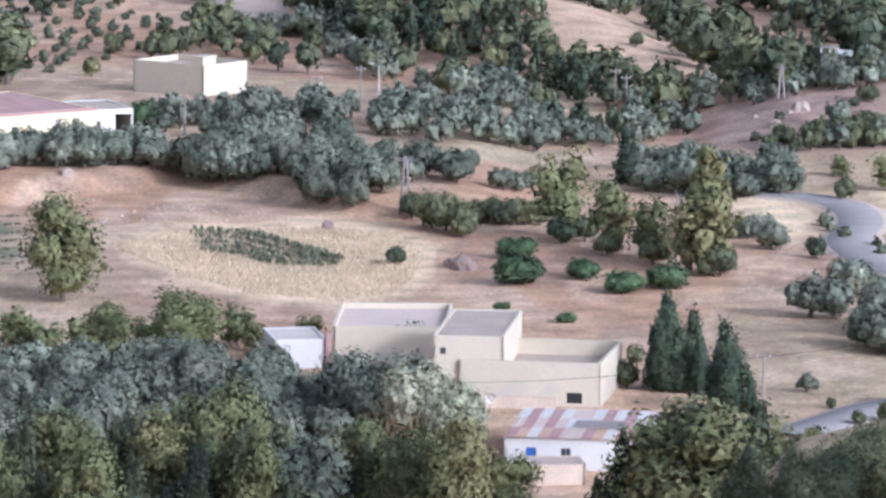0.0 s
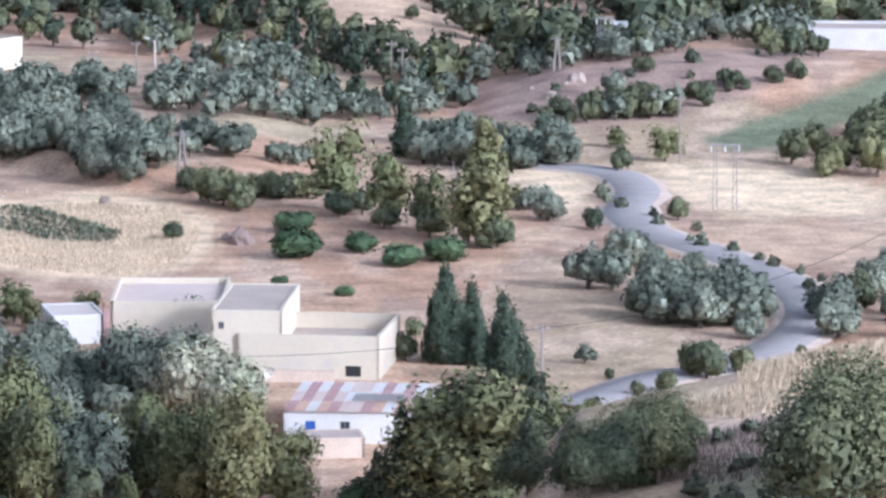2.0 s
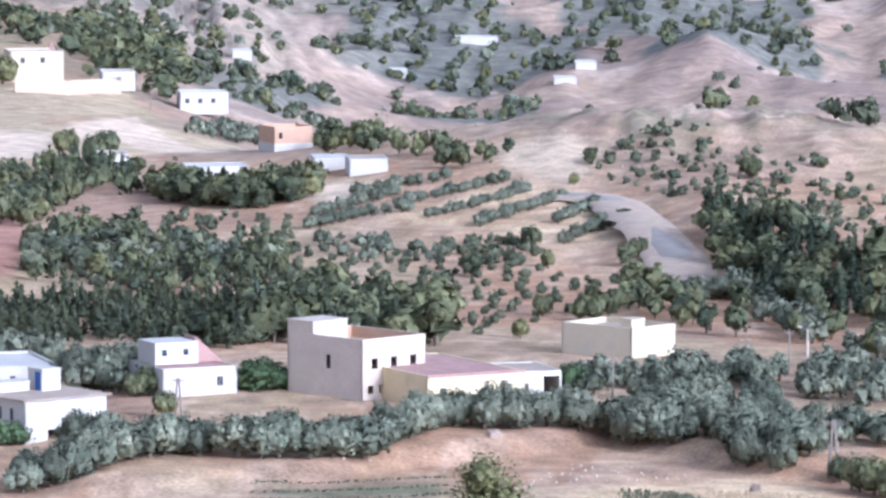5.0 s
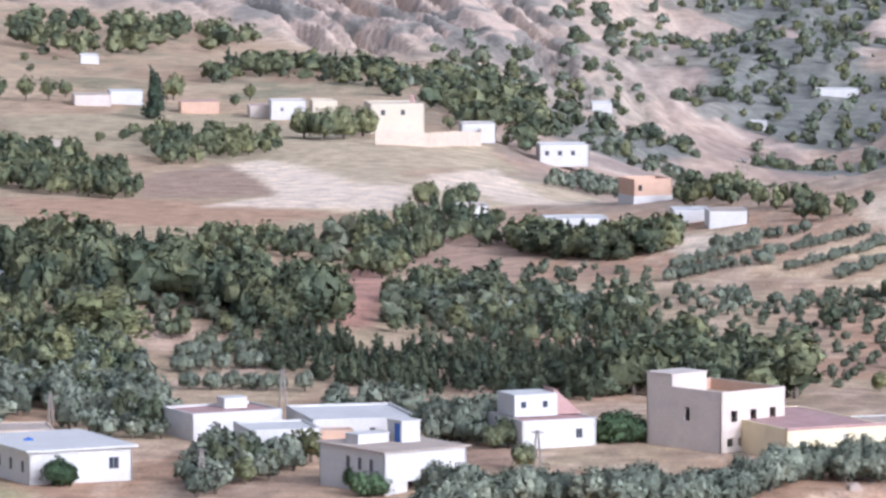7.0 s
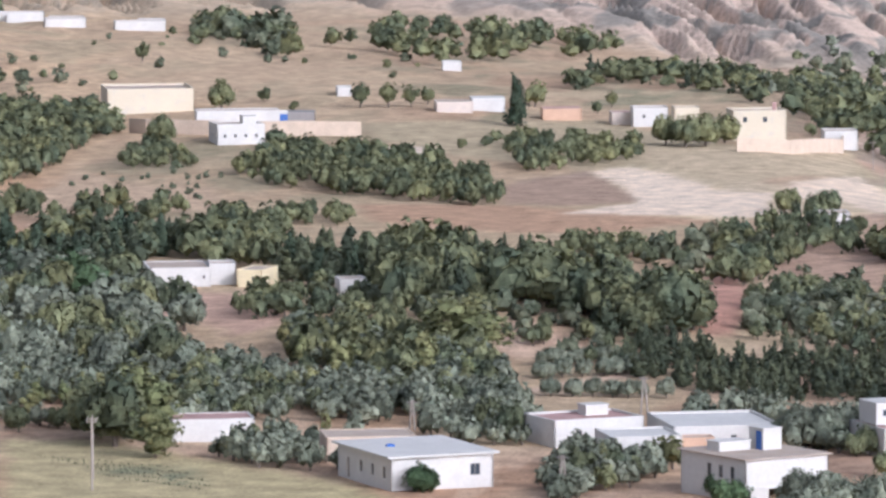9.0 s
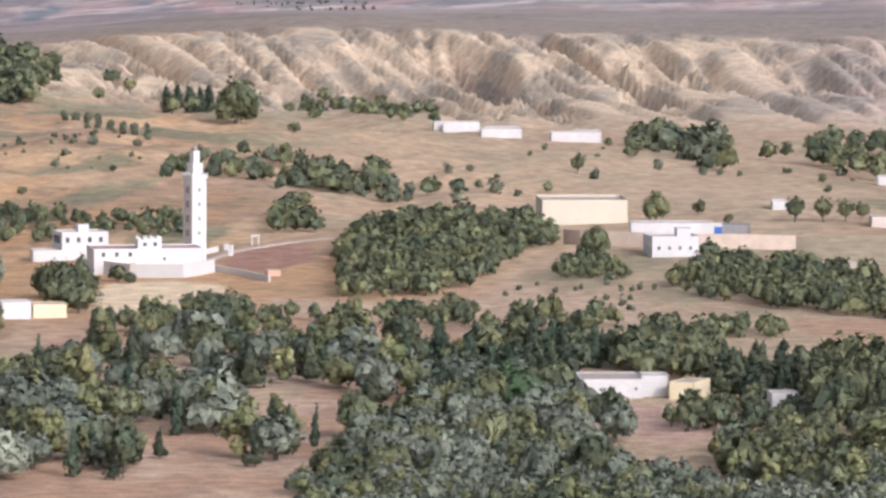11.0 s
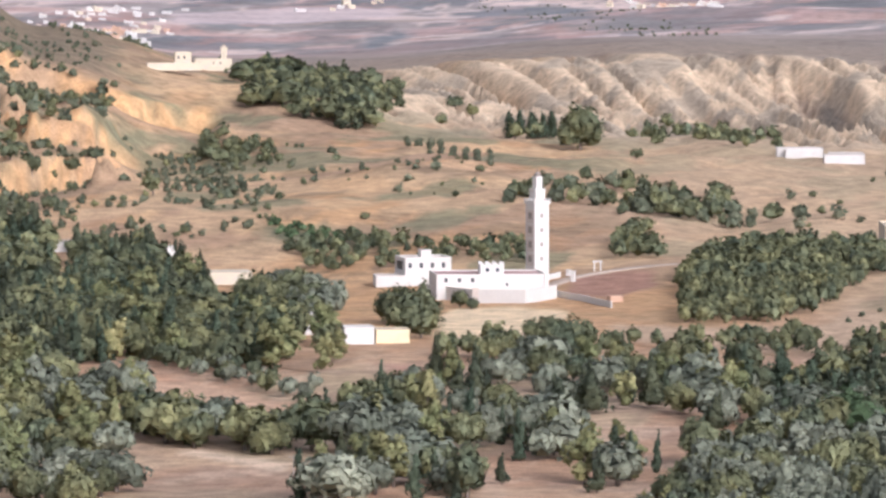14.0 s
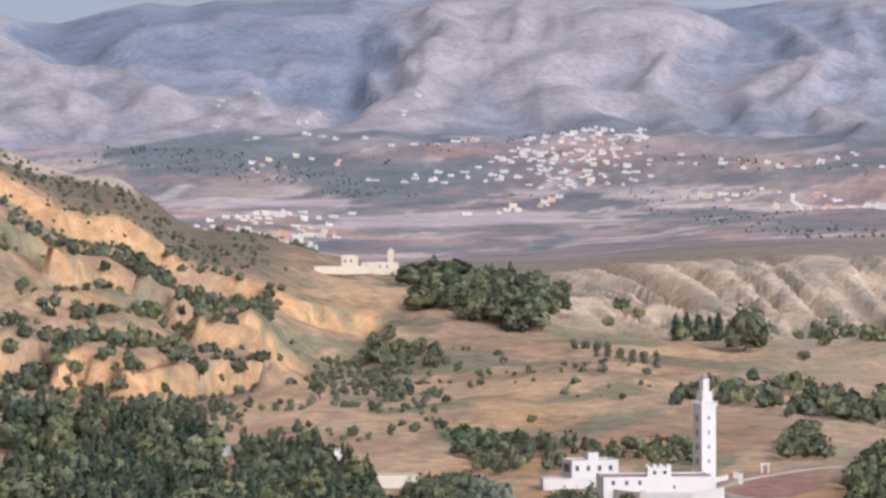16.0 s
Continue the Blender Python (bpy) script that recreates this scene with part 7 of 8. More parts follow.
trees("cypress", [(-239.4, 895.0, 9.5), (-233.5, 891.4, 7.8), (-235.0, 936.5, 6.3), (-222.3, 903.6, 7.8), (-221.0, 918.8, 7.1)], 1.5)

wood("pine_wood", ["oak", "pine", "cypress"], [(-471.4, 1185.7), (-458.1, 1190.9), (-434.4, 1155.0), (-423.2, 1121.8), (-443.0, 1114.2)], 4.6, 4, 7, 180, "dark pines and broad trees", tall=1.2)
wood("pine_wood", ["oak", "pine", "olive"], [(-412.2, 1137.6), (-400.3, 1134.5), (-374.9, 1078.7), (-363.3, 1023.4), (-385.6, 1064.3)], 4.6, 3.5, 5.5, 181, "dark pines and broad trees", tall=1.2)


grove(["olive", "oak", "olive", "eucalypt"], [(-223.7, 764.5), (-201.6, 768.5), (-172.9, 750.3), (-149.9, 738.4), (-141.0, 688.2), (-151.0, 678.4), (-159.8, 675.9), (-171.8, 686.3), (-185.2, 692.7), (-203.1, 693.9)], 4.6, 3.0, 4.8, 200, wide=1.1)


def palm(x, y, h):
    """A slim palm: ringed trunk and a crown of arching fronds."""
    rng = random.Random(5)
    ob = empty("palm_tree", x, y)
    part("trunk", tube(bmesh.new(), (0, 0, -0.4), (0.1, 0, h), 0.22, 0.15, 8), BARK, ob)
    for k in range(18):
        q, up = 2.4 * k, rng.uniform(0.1, 1.1)
        bm = bmesh.new()
        rows = []
        for i in range(6):
            s = i / 5
            d, z, w = 2.2 * s * math.cos(up * 0.6), h + 2.0 * s * math.sin(up) - 1.9 * s * s, 0.32 * math.sin(math.pi * (0.15 + 0.8 * s))
            rows.append([bm.verts.new((0.1 + math.cos(q) * d - math.sin(q) * e * w, math.sin(q) * d + math.cos(q) * e * w, z - abs(e) * 0.12)) for e in (-1, 0, 1)])
        for r0, r1 in zip(rows, rows[1:]):
            for i in (0, 1):
                bm.faces.new((r0[i], r0[i + 1], r1[i + 1], r1[i]))
        part("frond", bm, FIG, ob)
    return tagged(ob, "small palm tree with arching green fronds", "palm tree")


palm(*[(-375.6, 1060.4)][0], 3.6)

grove(["olive", "oak"], [(-113.2, 661.4), (-112.7, 677.7), (-104.0, 680.1), (-99.5, 655.0), (-102.7, 639.8), (-109.1, 640.8)], 4, 2.8, 4.4, 190)
grove(["olive", "oak"], [(-172.5, 722.2), (-157.0, 732.9), (-149.4, 704.3), (-158.8, 699.7), (-166.1, 701.1)], 4.4, 3, 4.6, 191)
grove(["oak", "olive"], [(-144.1, 718.7), (-129.6, 704.7), (-129.1, 717.5), (-133.4, 733.0), (-146.3, 733.5)], 4.4, 3.4, 5, 192)

wood("scrub", ["shrub", "shrub", "oak"], [(-552.6, 1308.1), (-564.2, 1439.4), (-571.0, 1523.5), (-528.3, 1467.8), (-444.6, 1235.4), (-452.4, 1207.0), (-470.7, 1201.0), (-509.2, 1237.3)], 5, 0.8, 2.4, 195, "dull green scrub on the dry slope", thin=0.3, gaps=0.5)
wood("scrub", ["shrub", "oak"], [(-581.8, 1308.5), (-552.6, 1308.1), (-540.3, 1313.2), (-504.1, 1241.6), (-517.5, 1225.2), (-543.1, 1221.7)], 5, 1.5, 3.5, 196, "dark bushes at the foot of the cliff", gaps=0.35)

# upper groves
wood("olive_wood", ["oak"], [(-259.3, 1115.2), (-235.8, 1066.2), (-215.0, 1046.1), (-186.2, 1022.2), (-190.3, 1048.9), (-209.6, 1103.3), (-223.1, 1128.2), (-249.5, 1148.2), (-262.0, 1153.6)], 5.2, 4, 5.6, 17, "planted grove of dark green trees")
wood("olive_wood", ["oak"], [(-218.6, 1155.5), (-208.1, 1163.5), (-200.3, 1114.1), (-193.5, 1103.2), (-177.0, 1132.2), (-182.6, 1161.7), (-199.8, 1171.1), (-211.6, 1186.3)], 5.5, 3.6, 4.8, 18, "planted grove of green trees")
wood("dark_wood", ["oak"], [(-272.0, 1099.9), (-259.3, 1098.8), (-261.4, 1121.9), (-269.6, 1142.6), (-283.0, 1146.6)], 5, 3, 4.4, 91, "dark shrubs below the compound wall")
trees("oak", [(-180.0, 1174.3, 6.2), (-175.3, 1168.9, 6.8), (-171.6, 1170.5, 6.8), (-169.1, 1179.9, 6.0), (-259.5, 1262.6, 5.5), (-253.4, 1262.8, 5.3), (-248.7, 1263.8, 4.8), (-246.9, 1273.3, 3.9), (-289.1, 1259.3, 6.8), (-283.3, 1274.9, 3.4), (-224.9, 1281.4, 5.8), (-277.9, 1158.1, 6.7), (-209.3, 1288.1, 3.7), (-209.7, 1271.8, 3.1), (-138.4, 1031.8, 2.5), (-127.4, 1014.0, 3.8), (-133.9, 1013.2, 4.2), (-128.0, 996.8, 4.7), (-340.3, 1398.2, 4.9), (-167.8, 1215.5, 2.7), (-157.2, 1222.9, 3.0), (-272.2, 1252.8, 2.4), (-217.7, 1157.7, 2.2)])
trees("cypress", [(-219.3, 1227.6, 10.7)], 1.5)
wood("pine_wood", ["oak", "pine"], [(-225.4, 1316.8), (-220.6, 1369.3), (-195.5, 1340.8), (-168.8, 1293.0), (-153.9, 1321.1), (-169.7, 1495.4), (-186.3, 1406.7), (-210.8, 1436.6), (-235.4, 1418.6)], 6.5, 4, 6.5, 92, "dark trees behind the villas", wide=1.2, thin=0.3)
wood("pine_wood", ["oak"], [(-169.2, 1277.8), (-139.1, 1194.9), (-137.6, 1234.3), (-156.4, 1378.2), (-168.5, 1370.7)], 7, 4, 7, 93, "dark trees beside the villa", thin=0.2)
wood("scrub", ["oak"], [(-312.1, 1459.0), (-291.5, 1459.2), (-263.2, 1385.2), (-262.5, 1455.5), (-245.7, 1502.0), (-250.2, 1547.9), (-276.8, 1585.0), (-307.4, 1553.9)], 9, 4, 7, 94, "trees along the far field edge", thin=0.25)
wood("scrub", ["oak", "shrub"], [(-364.0, 1548.8), (-331.5, 1472.1), (-307.3, 1414.0), (-316.9, 1471.3), (-363.5, 1600.2)], 10, 4, 7, 95, "trees on the ridge")
wood("scrub", ["shrub", "oak"], [(-340.5, 1267.1), (-327.3, 1279.8), (-327.2, 1398.2), (-290.9, 1388.9), (-249.8, 1314.5), (-274.3, 1443.2), (-312.6, 1438.4), (-359.6, 1530.3), (-384.5, 1486.1), (-369.8, 1376.2)], 16, 1.2, 3, 96, "scattered shrubs on the dry hill", thin=0.4)
wood("scrub", ["shrub"], [(-266.0, 1028.1), (-240.7, 1033.3), (-249.8, 1090.8), (-269.7, 1101.5), (-276.8, 1078.0)], 6, 0.6, 1.6, 97, "low shrubs on the dry bank", thin=0.3)

# round the mosque and beyond
wood("dark_wood", ["oak"], [(-300.3, 1053.0), (-281.3, 1057.2), (-290.1, 1128.3), (-295.8, 1199.0), (-318.1, 1261.5), (-342.4, 1258.2), (-343.5, 1223.7), (-325.3, 1138.4)], 5.0, 3.6, 6, 26, "dense green thicket below the road")
wood("pine_wood", ["pine", "cypress", "oak", "eucalypt"], [(-369.1, 928.3), (-363.7, 945.4), (-347.2, 933.5), (-323.6, 917.1), (-318.1, 940.7), (-363.3, 1023.4), (-419.3, 1121.2), (-445.6, 1120.7)], 5.5, 5.5, 8, 24, "dark pines and broad trees", wide=1.3, gaps=0.36, tall=1.2)
wood("mixed_wood", ["eucalypt", "oak", "olive", "olive", "pine", "cypress"], [(-296.4, 842.4), (-302.3, 893.8), (-302.3, 922.2), (-288.0, 950.3), (-263.6, 960.0), (-236.8, 901.9), (-221.0, 810.9), (-215.4, 735.6), (-258.3, 723.3), (-275.5, 776.0)], 5.8, 3.2, 6.4, 25, "mixed olives and green trees", thin=0.2, wide=1.2, gaps=0.43, tall=1.5)
wood("olive_wood", ["olive", "oak"], [(-230.0, 843.7), (-235.1, 902.4), (-194.3, 823.4), (-176.5, 748.5), (-215.4, 735.6)], 5.5, 4, 5.5, 98, "olives and dark trees", gaps=0.36, tall=1.5)
wood("mixed_wood", ["olive", "oak", "eucalypt"], [(-284.4, 715.0), (-320.2, 805.2), (-316.0, 835.2), (-285.9, 810.0), (-278.3, 784.1), (-300.4, 798.4), (-308.7, 795.7)], 5, 4, 6, 99, "mixed olives and green trees", thin=0.1, wide=1.2, gaps=0.36, tall=1.5)
wood("olive_wood", ["oak", "olive"], [(-365.8, 945.7), (-306.1, 867.6), (-311.0, 886.5), (-347.2, 933.5)], 5, 3, 4.5, 100, "row of trees above the bare field")
wood("dark_wood", ["oak"], [(-311.2, 943.5), (-292.0, 963.7), (-269.9, 982.6), (-229.2, 971.3), (-239.3, 1014.1), (-272.7, 1019.1), (-300.1, 1007.2), (-327.3, 998.7)], 6, 3.4, 5, 101, "green trees below the fields", thin=0.5)
trees("oak", [(-381.1, 1048.9, 9.2), (-343.1, 1027.2, 7.1), (-355.8, 1092.5, 3.2), (-303.4, 989.5, 4.8), (-305.7, 988.8, 4.1), (-301.4, 996.4, 4.5), (-392.0, 1072.6, 6.4), (-436.2, 1127.6, 6.8), (-249.2, 914.1, 3.5)])
trees("pine", [(-350.3, 1043.8, 6.5), (-344.6, 1038.3, 8.5), (-377.4, 1040.7, 8.0)], 1.8)
trees("oak", [(-344.9, 1026.6, 8.6), (-353.1, 1046.0, 7.2), (-337.3, 1013.3, 6.0), (-354.5, 1088.7, 3.4), (-350.9, 1084.6, 2.3), (-294.8, 961.8, 8.0), (-305.6, 983.6, 5.8)], 1.2)
yard_wall([(-332.3, 1007.6), (-325.2, 1009.9), (-317.3, 1028.2)], 0.5, STONEWALL, "low stone edge of the straw field")
wood("dark_wood", ["oak"], [(-408.8, 1163.3), (-395.0, 1176.5), (-373.1, 1189.9), (-382.3, 1219.5), (-423.8, 1220.5), (-431.2, 1205.2)], 5.5, 3.2, 4.6, 103, "green trees behind the mosque")
wood("dark_wood", ["oak", "shrub"], [(-413.3, 1303.0), (-389.3, 1316.6), (-371.8, 1292.6), (-358.7, 1301.5), (-376.2, 1365.1), (-406.1, 1373.2), (-425.3, 1367.4)], 6, 3, 4.8, 104, "dark trees on the dry slope", thin=0.2)
wood("dark_wood", ["oak"], [(-354.7, 1189.2), (-347.2, 1200.8), (-370.7, 1271.0), (-371.2, 1249.0)], 5.5, 4, 5.5, 105, "dark trees beside the lane")
wood("pine_wood", ["oak", "pine"], [(-609.3, 1660.7), (-592.0, 1654.3), (-565.3, 1622.3), (-557.2, 1633.6), (-594.4, 1768.8), (-609.2, 1808.1), (-728.8, 2085.3), (-666.5, 1821.9)], 6.5, 6, 8.5, 107, "dark wood on the hilltop", wide=1.3, gaps=0.4)
trees("cypress", [(-802.9, 2222.4, 6.6), (-845.8, 2288.7, 5.9), (-531.7, 1678.8, 8.2), (-531.6, 1689.3, 7.6), (-520.4, 1664.6, 8.2), (-518.4, 1669.4, 7.5), (-516.1, 1671.1, 8.2)], 1.7)
trees("oak", [(-495.2, 1629.4, 13.4), (-595.0, 1822.3, 5.1), (-561.5, 1706.0, 4.1), (-578.8, 1789.7, 4.4), (-524.1, 1660.2, 5.6), (-519.6, 1664.8, 5.9), (-541.9, 1321.2, 4.8), (-506.6, 1257.8, 3.9), (-495.9, 1295.3, 5.0), (-427.8, 1456.5, 3.1), (-561.6, 1295.5, 4.0), (-543.7, 1298.8, 4.0), (-559.9, 1301.7, 4.8), (-537.8, 1349.8, 4.6), (-518.6, 1317.6, 3.8), (-539.1, 1327.7, 5.4), (-431.6, 1258.0, 2.1), (-428.9, 1313.8, 1.9), (-801.1, 2222.0, 4.9)], 1.15)
trees("olive", [(-23.8, 785.6, 2.6), (-21.9, 784.7, 3.2), (-20.2, 785.2, 2.8), (-18.4, 783.3, 3.4), (-16.6, 784.3, 2.7), (-20.9, 779.2, 2.4)], 1.25)
orchard([(-526.5, 1570.1), (-473.5, 1479.1), (-516.0, 1538.8), (-446.7, 1395.3)], 8, 4, 1.9, 108)
orchard([(-560.7, 1466.5), (-549.0, 1485.8), (-497.1, 1300.2), (-482.0, 1318.0)], 9, 8, 1.6, 109)
wood("dark_wood", ["oak"], [(-562.3, 1500.1), (-531.7, 1443.2), (-521.3, 1452.3), (-534.8, 1487.8), (-574.5, 1541.4)], 6, 3.5, 5, 110, "dark trees on the slope")
wood("scrub", ["shrub", "oak"], [(-568.7, 1279.3), (-541.8, 1302.8), (-564.2, 1439.4), (-633.9, 1625.8), (-671.3, 1631.3), (-639.9, 1439.2)], 4.6, 1.0, 4.0, 111, "dark shrubs on the eroded cliff", thin=0.3, gaps=0.36)
wood("scrub", ["oak"], [(-568.7, 1279.3), (-564.4, 1288.8), (-551.1, 1321.7), (-564.2, 1439.4), (-565.4, 1442.1), (-561.9, 1347.5), (-582.2, 1309.4)], 7, 3, 5, 112, "dark shrubs at the foot of the cliff", thin=0.2)
wood("scrub", ["shrub"], [(-639.9, 1439.2), (-615.3, 1456.3), (-654.2, 1641.5), (-651.1, 1679.2), (-712.1, 1730.2), (-760.6, 1710.5)], 6, 0.6, 1.8, 113, "dark heath on the hillside", thin=0.1)
wood("scrub", ["shrub", "oak"], [(-537.3, 1305.8), (-477.8, 1246.6), (-447.5, 1288.5), (-422.9, 1337.7), (-473.6, 1450.6), (-562.8, 1527.6), (-563.5, 1437.5), (-540.7, 1314.1)], 9, 0.7, 2.4, 114, "shrubs on the dry hill", thin=0.3, gaps=0.5)
wood("pine_wood", ["pine", "cypress", "oak"], [(-429.4, 965.9), (-539.9, 1214.4), (-516.8, 1223.3), (-481.9, 1196.6), (-455.7, 1162.9), (-422.1, 1126.5), (-373.8, 1000.4)], 5.2, 4.5, 8.0, 115, "dark pines and broad trees", wide=1.3, gaps=0.34, tall=1.2)
wood("scrub", ["oak"], [(-499.4, 1676.2), (-454.7, 1637.0), (-442.2, 1651.8), (-510.1, 1870.7), (-538.0, 1836.8)], 9, 3, 5, 116, "trees below the clay cliffs", thin=0.2)
wood("scrub", ["oak", "shrub"], [(-346.6, 1477.9), (-312.2, 1444.6), (-337.4, 1561.0), (-365.6, 1572.0)], 9, 4, 6, 117, "trees along the ridge", thin=0.2)
wood("scrub", ["oak", "shrub"], [(-389.3, 1291.6), (-358.6, 1298.4), (-326.2, 1283.2), (-330.3, 1304.8), (-375.0, 1353.0), (-403.8, 1367.6), (-406.1, 1347.1)], 9, 3, 5, 118, "dark trees on the dry slope", thin=0.25)

wood("pine_wood", ["pine", "pine", "cypress", "oak"], [(-381.5, 897.8), (-361.9, 905.3), (-371.9, 956.2), (-410.1, 1031.5), (-443.5, 1077.3), (-450.8, 1061.2)], 5.5, 5.5, 8, 119, "dark pines and broad trees", wide=1.3, gaps=0.36, tall=1.2)
wood("mixed_wood", ["eucalypt", "oak", "olive"], [(-295.9, 696.2), (-372.7, 877.1), (-371.0, 901.1), (-349.4, 886.1), (-319.9, 843.4), (-313.2, 816.5), (-312.5, 803.4), (-327.3, 812.0), (-288.6, 741.8), (-275.2, 701.5)], 5.2, 3.8, 6, 120, "mixed green trees", thin=0.15, wide=1.2, gaps=0.36, tall=1.5)

trees("pine", [(-498.1, 1200.8, 8.0), (-496.8, 1205.6, 9.0), (-491.4, 1203.6, 10.0), (-485.6, 1197.3, 9.0), (-494.1, 1181.9, 7.0), (-451.2, 1163.6, 8.0), (-442.3, 1155.2, 9.0), (-435.7, 1152.4, 8.0), (-421.2, 1126.8, 8.0), (-470.5, 1183.9, 7.0), (-457.7, 1167.5, 8.0)], 1.25)

# ---- poles, wires and small things ----
def utility_pole(x, y, h, radius=0.13):
    """A round wooden pole with a cross-arm and insulators."""
    ob = empty("utility_pole", x, y)
    part("pole", tube(bmesh.new(), (0, 0, -0.5), (0, 0, h), radius, radius * 0.7), POLE, ob)
    part("crossarm", one_box(-0.6, -0.05, h - 0.45, 0.6, 0.05, h - 0.33), POLE, ob)
    for a in (-0.5, 0.0, 0.5):
        part("insulator", tube(bmesh.new(), (a, 0, h - 0.33), (a, 0, h - 0.15), 0.05, 0.04, 6), WHITE, ob)
    return tagged(ob, "weathered wooden utility pole with a short cross-arm", "utility pole", "utility poles")


def a_pole(x, y, h, turn=-10):
    """Two poles leaning together, with a bolt and insulators."""
    ob = empty("twin_pole", x, y, None, turn)
    for s in (-1, 1):
        part("pole", tube(bmesh.new(), (s * h * 0.1, 0, -0.4), (s * 0.1, 0, h), 0.15, 0.11), POLE, ob)
    part("spacer", one_box(-h * 0.06, -0.07, h * 0.5, h * 0.06, 0.07, h * 0.5 + 0.15), POLE, ob)
    part("crossarm", one_box(-0.7, -0.06, h - 0.3, 0.7, 0.06, h - 0.18), STEEL, ob)
    return tagged(ob, "pale twin-legged concrete power pole", "power pole", "utility poles")


def street_lamp(x, y, h):
    ob = empty("street_lamp", x, y)
    part("pole", tube(bmesh.new(), (0, 0, -0.4), (0, 0, h), 0.16, 0.11), CONCRETE, ob)
    part("arm", tube(bmesh.new(), (0, 0, h - 0.2), (-0.7, 0, h + 0.25), 0.05, 0.04, 6), STEEL, ob)
    part("lamp_head", one_box(-1.15, -0.14, h + 0.18, -0.6, 0.14, h + 0.34), WHITE, ob)
    return tagged(ob, "concrete street lamp with a small white head", "street lamp")


def h_frame(x, y, h, w, turn=0):
    """A steel portal pylon: two lattice legs and a beam."""
    ob = empty("pylon", x, y, None, turn)
    for s in (-1, 1):
        bm = bmesh.new()
        for a in (-0.22, 0.22):
            tube(bm, (s * w / 2 + a, 0, -0.4), (s * w / 2 + a * 0.7, 0, h), 0.035, 0.035, 5)
        for k in range(int(h)):
            tube(bm, (s * w / 2 - 0.2, 0, k), (s * w / 2 + 0.2, 0, k + 1), 0.03, 0.03, 4)
        part("leg", bm, STEEL, ob)
    part("beam", one_box(-w * 0.75, -0.08, h - 0.2, w * 0.75, 0.08, h), STEEL, ob)
    for a in (-w * 0.7, 0, w * 0.7):
        part("insulator", tube(bmesh.new(), (a, 0, h - 0.2), (a, 0, h - 0.8), 0.06, 0.06, 6), WHITE, ob)
    return tagged(ob, "slender grey steel portal pylon", "pylon", "pylons")


def wire(p, q, sag, thick=0.02):
    """A hanging cable between two points."""
    cu = bpy.data.curves.new("cable", "CURVE")
    cu.dimensions, cu.bevel_depth = "3D", thick
    sp = cu.splines.new("POLY")
    sp.points.add(16)
    for k in range(17):
        c = Vector(p).lerp(Vector(q), k / 16)
        sp.points[k].co = (c.x, c.y, c.z - sag * 4 * (k / 16) * (1 - k / 16), 1)
    cu.materials.append(DARK)
    return tagged(new("power_cable", cu), "thin dark overhead cable between poles", "cable")


for x, y, h in [(27.1, 486.7, 5.4)] + [(-160.0, 632.6, 7.9)] + [(-162.2, 641.8, 7.1)] + [(-27.5, 667.4, 4.3)] + [(3.9, 485.0, 1.8)] + [(-270.5, 758.7, 3.8)]:
    utility_pole(x, y, h)
for x, y, h in [(-2.7, 609.0, 5.8)] + [(-111.9, 712.3, 4.7), (-136.7, 694.2, 3.6), (-108.6, 634.8, 4.6)] + [(-73.1, 641.4, 4.3), (-2.7, 608.5, 5.8)] + [(39.9, 686.8, 3.9)]:
    a_pole(x, y, h)
for x, y, h in [(-6.1, 689.5, 5.1)]:
    street_lamp(x, y, h)
for x, y, h in [(51.4, 595.8, 6.6), (45.8, 693.0, 4.8)] + [(-110.7, 1395.6, 4.2)]:
    h_frame(x, y, h, h * 0.3, 0)
for x, y, h in [(49.5, 629.1, 7.2), (21.4, 701.7, 5.0), (22.6, 699.1, 4.6), (-13.2, 690.9, 3.9), (-8.3, 698.0, 4.4)] + [(-137.7, 1162.9, 5.7)]:
    utility_pole(x, y, h, 0.11)
PX, PY, PH = [(27.1, 486.7, 5.4)][0]
QX, QY = [(58.0, 498.1)][0]
wire((PX, PY, PH - 0.2), (QX, QY, 12.0), 1.6)
wire((PX, PY, PH - 0.2), (PX - 30, PY + 4, PH - 3), 0.8)


def bare_tree(x, y, h):
    """A pale dead trunk with a few bare branches."""
    ob = empty("dead_tree", x, y)
    bm = tube(bmesh.new(), (0, 0, -0.3), (0.1, 0, h * 0.55), 0.14, 0.09, 7)
    part("trunk", tube(bm, (0.1, 0, h * 0.54), (0.0, 0.1, h), 0.09, 0.03, 6), PALEBARK, ob)
    for k, (z, q, l) in enumerate(((0.45, 0.4, 0.22), (0.55, 3.4, 0.3), (0.65, 1.2, 0.22), (0.74, 4.2, 0.2), (0.82, 0.0, 0.14))):
        part("branch", tube(bmesh.new(), (0.08, 0, h * z), (math.cos(q) * h * l * 0.7, math.sin(q) * h * l * 0.7, h * (z + l * 0.8)), 0.05, 0.015, 5), PALEBARK, ob)
    return tagged(ob, "pale dead tree with a few bare branches", "dead tree")


bare_tree(23.4, 574.5, 7.4)


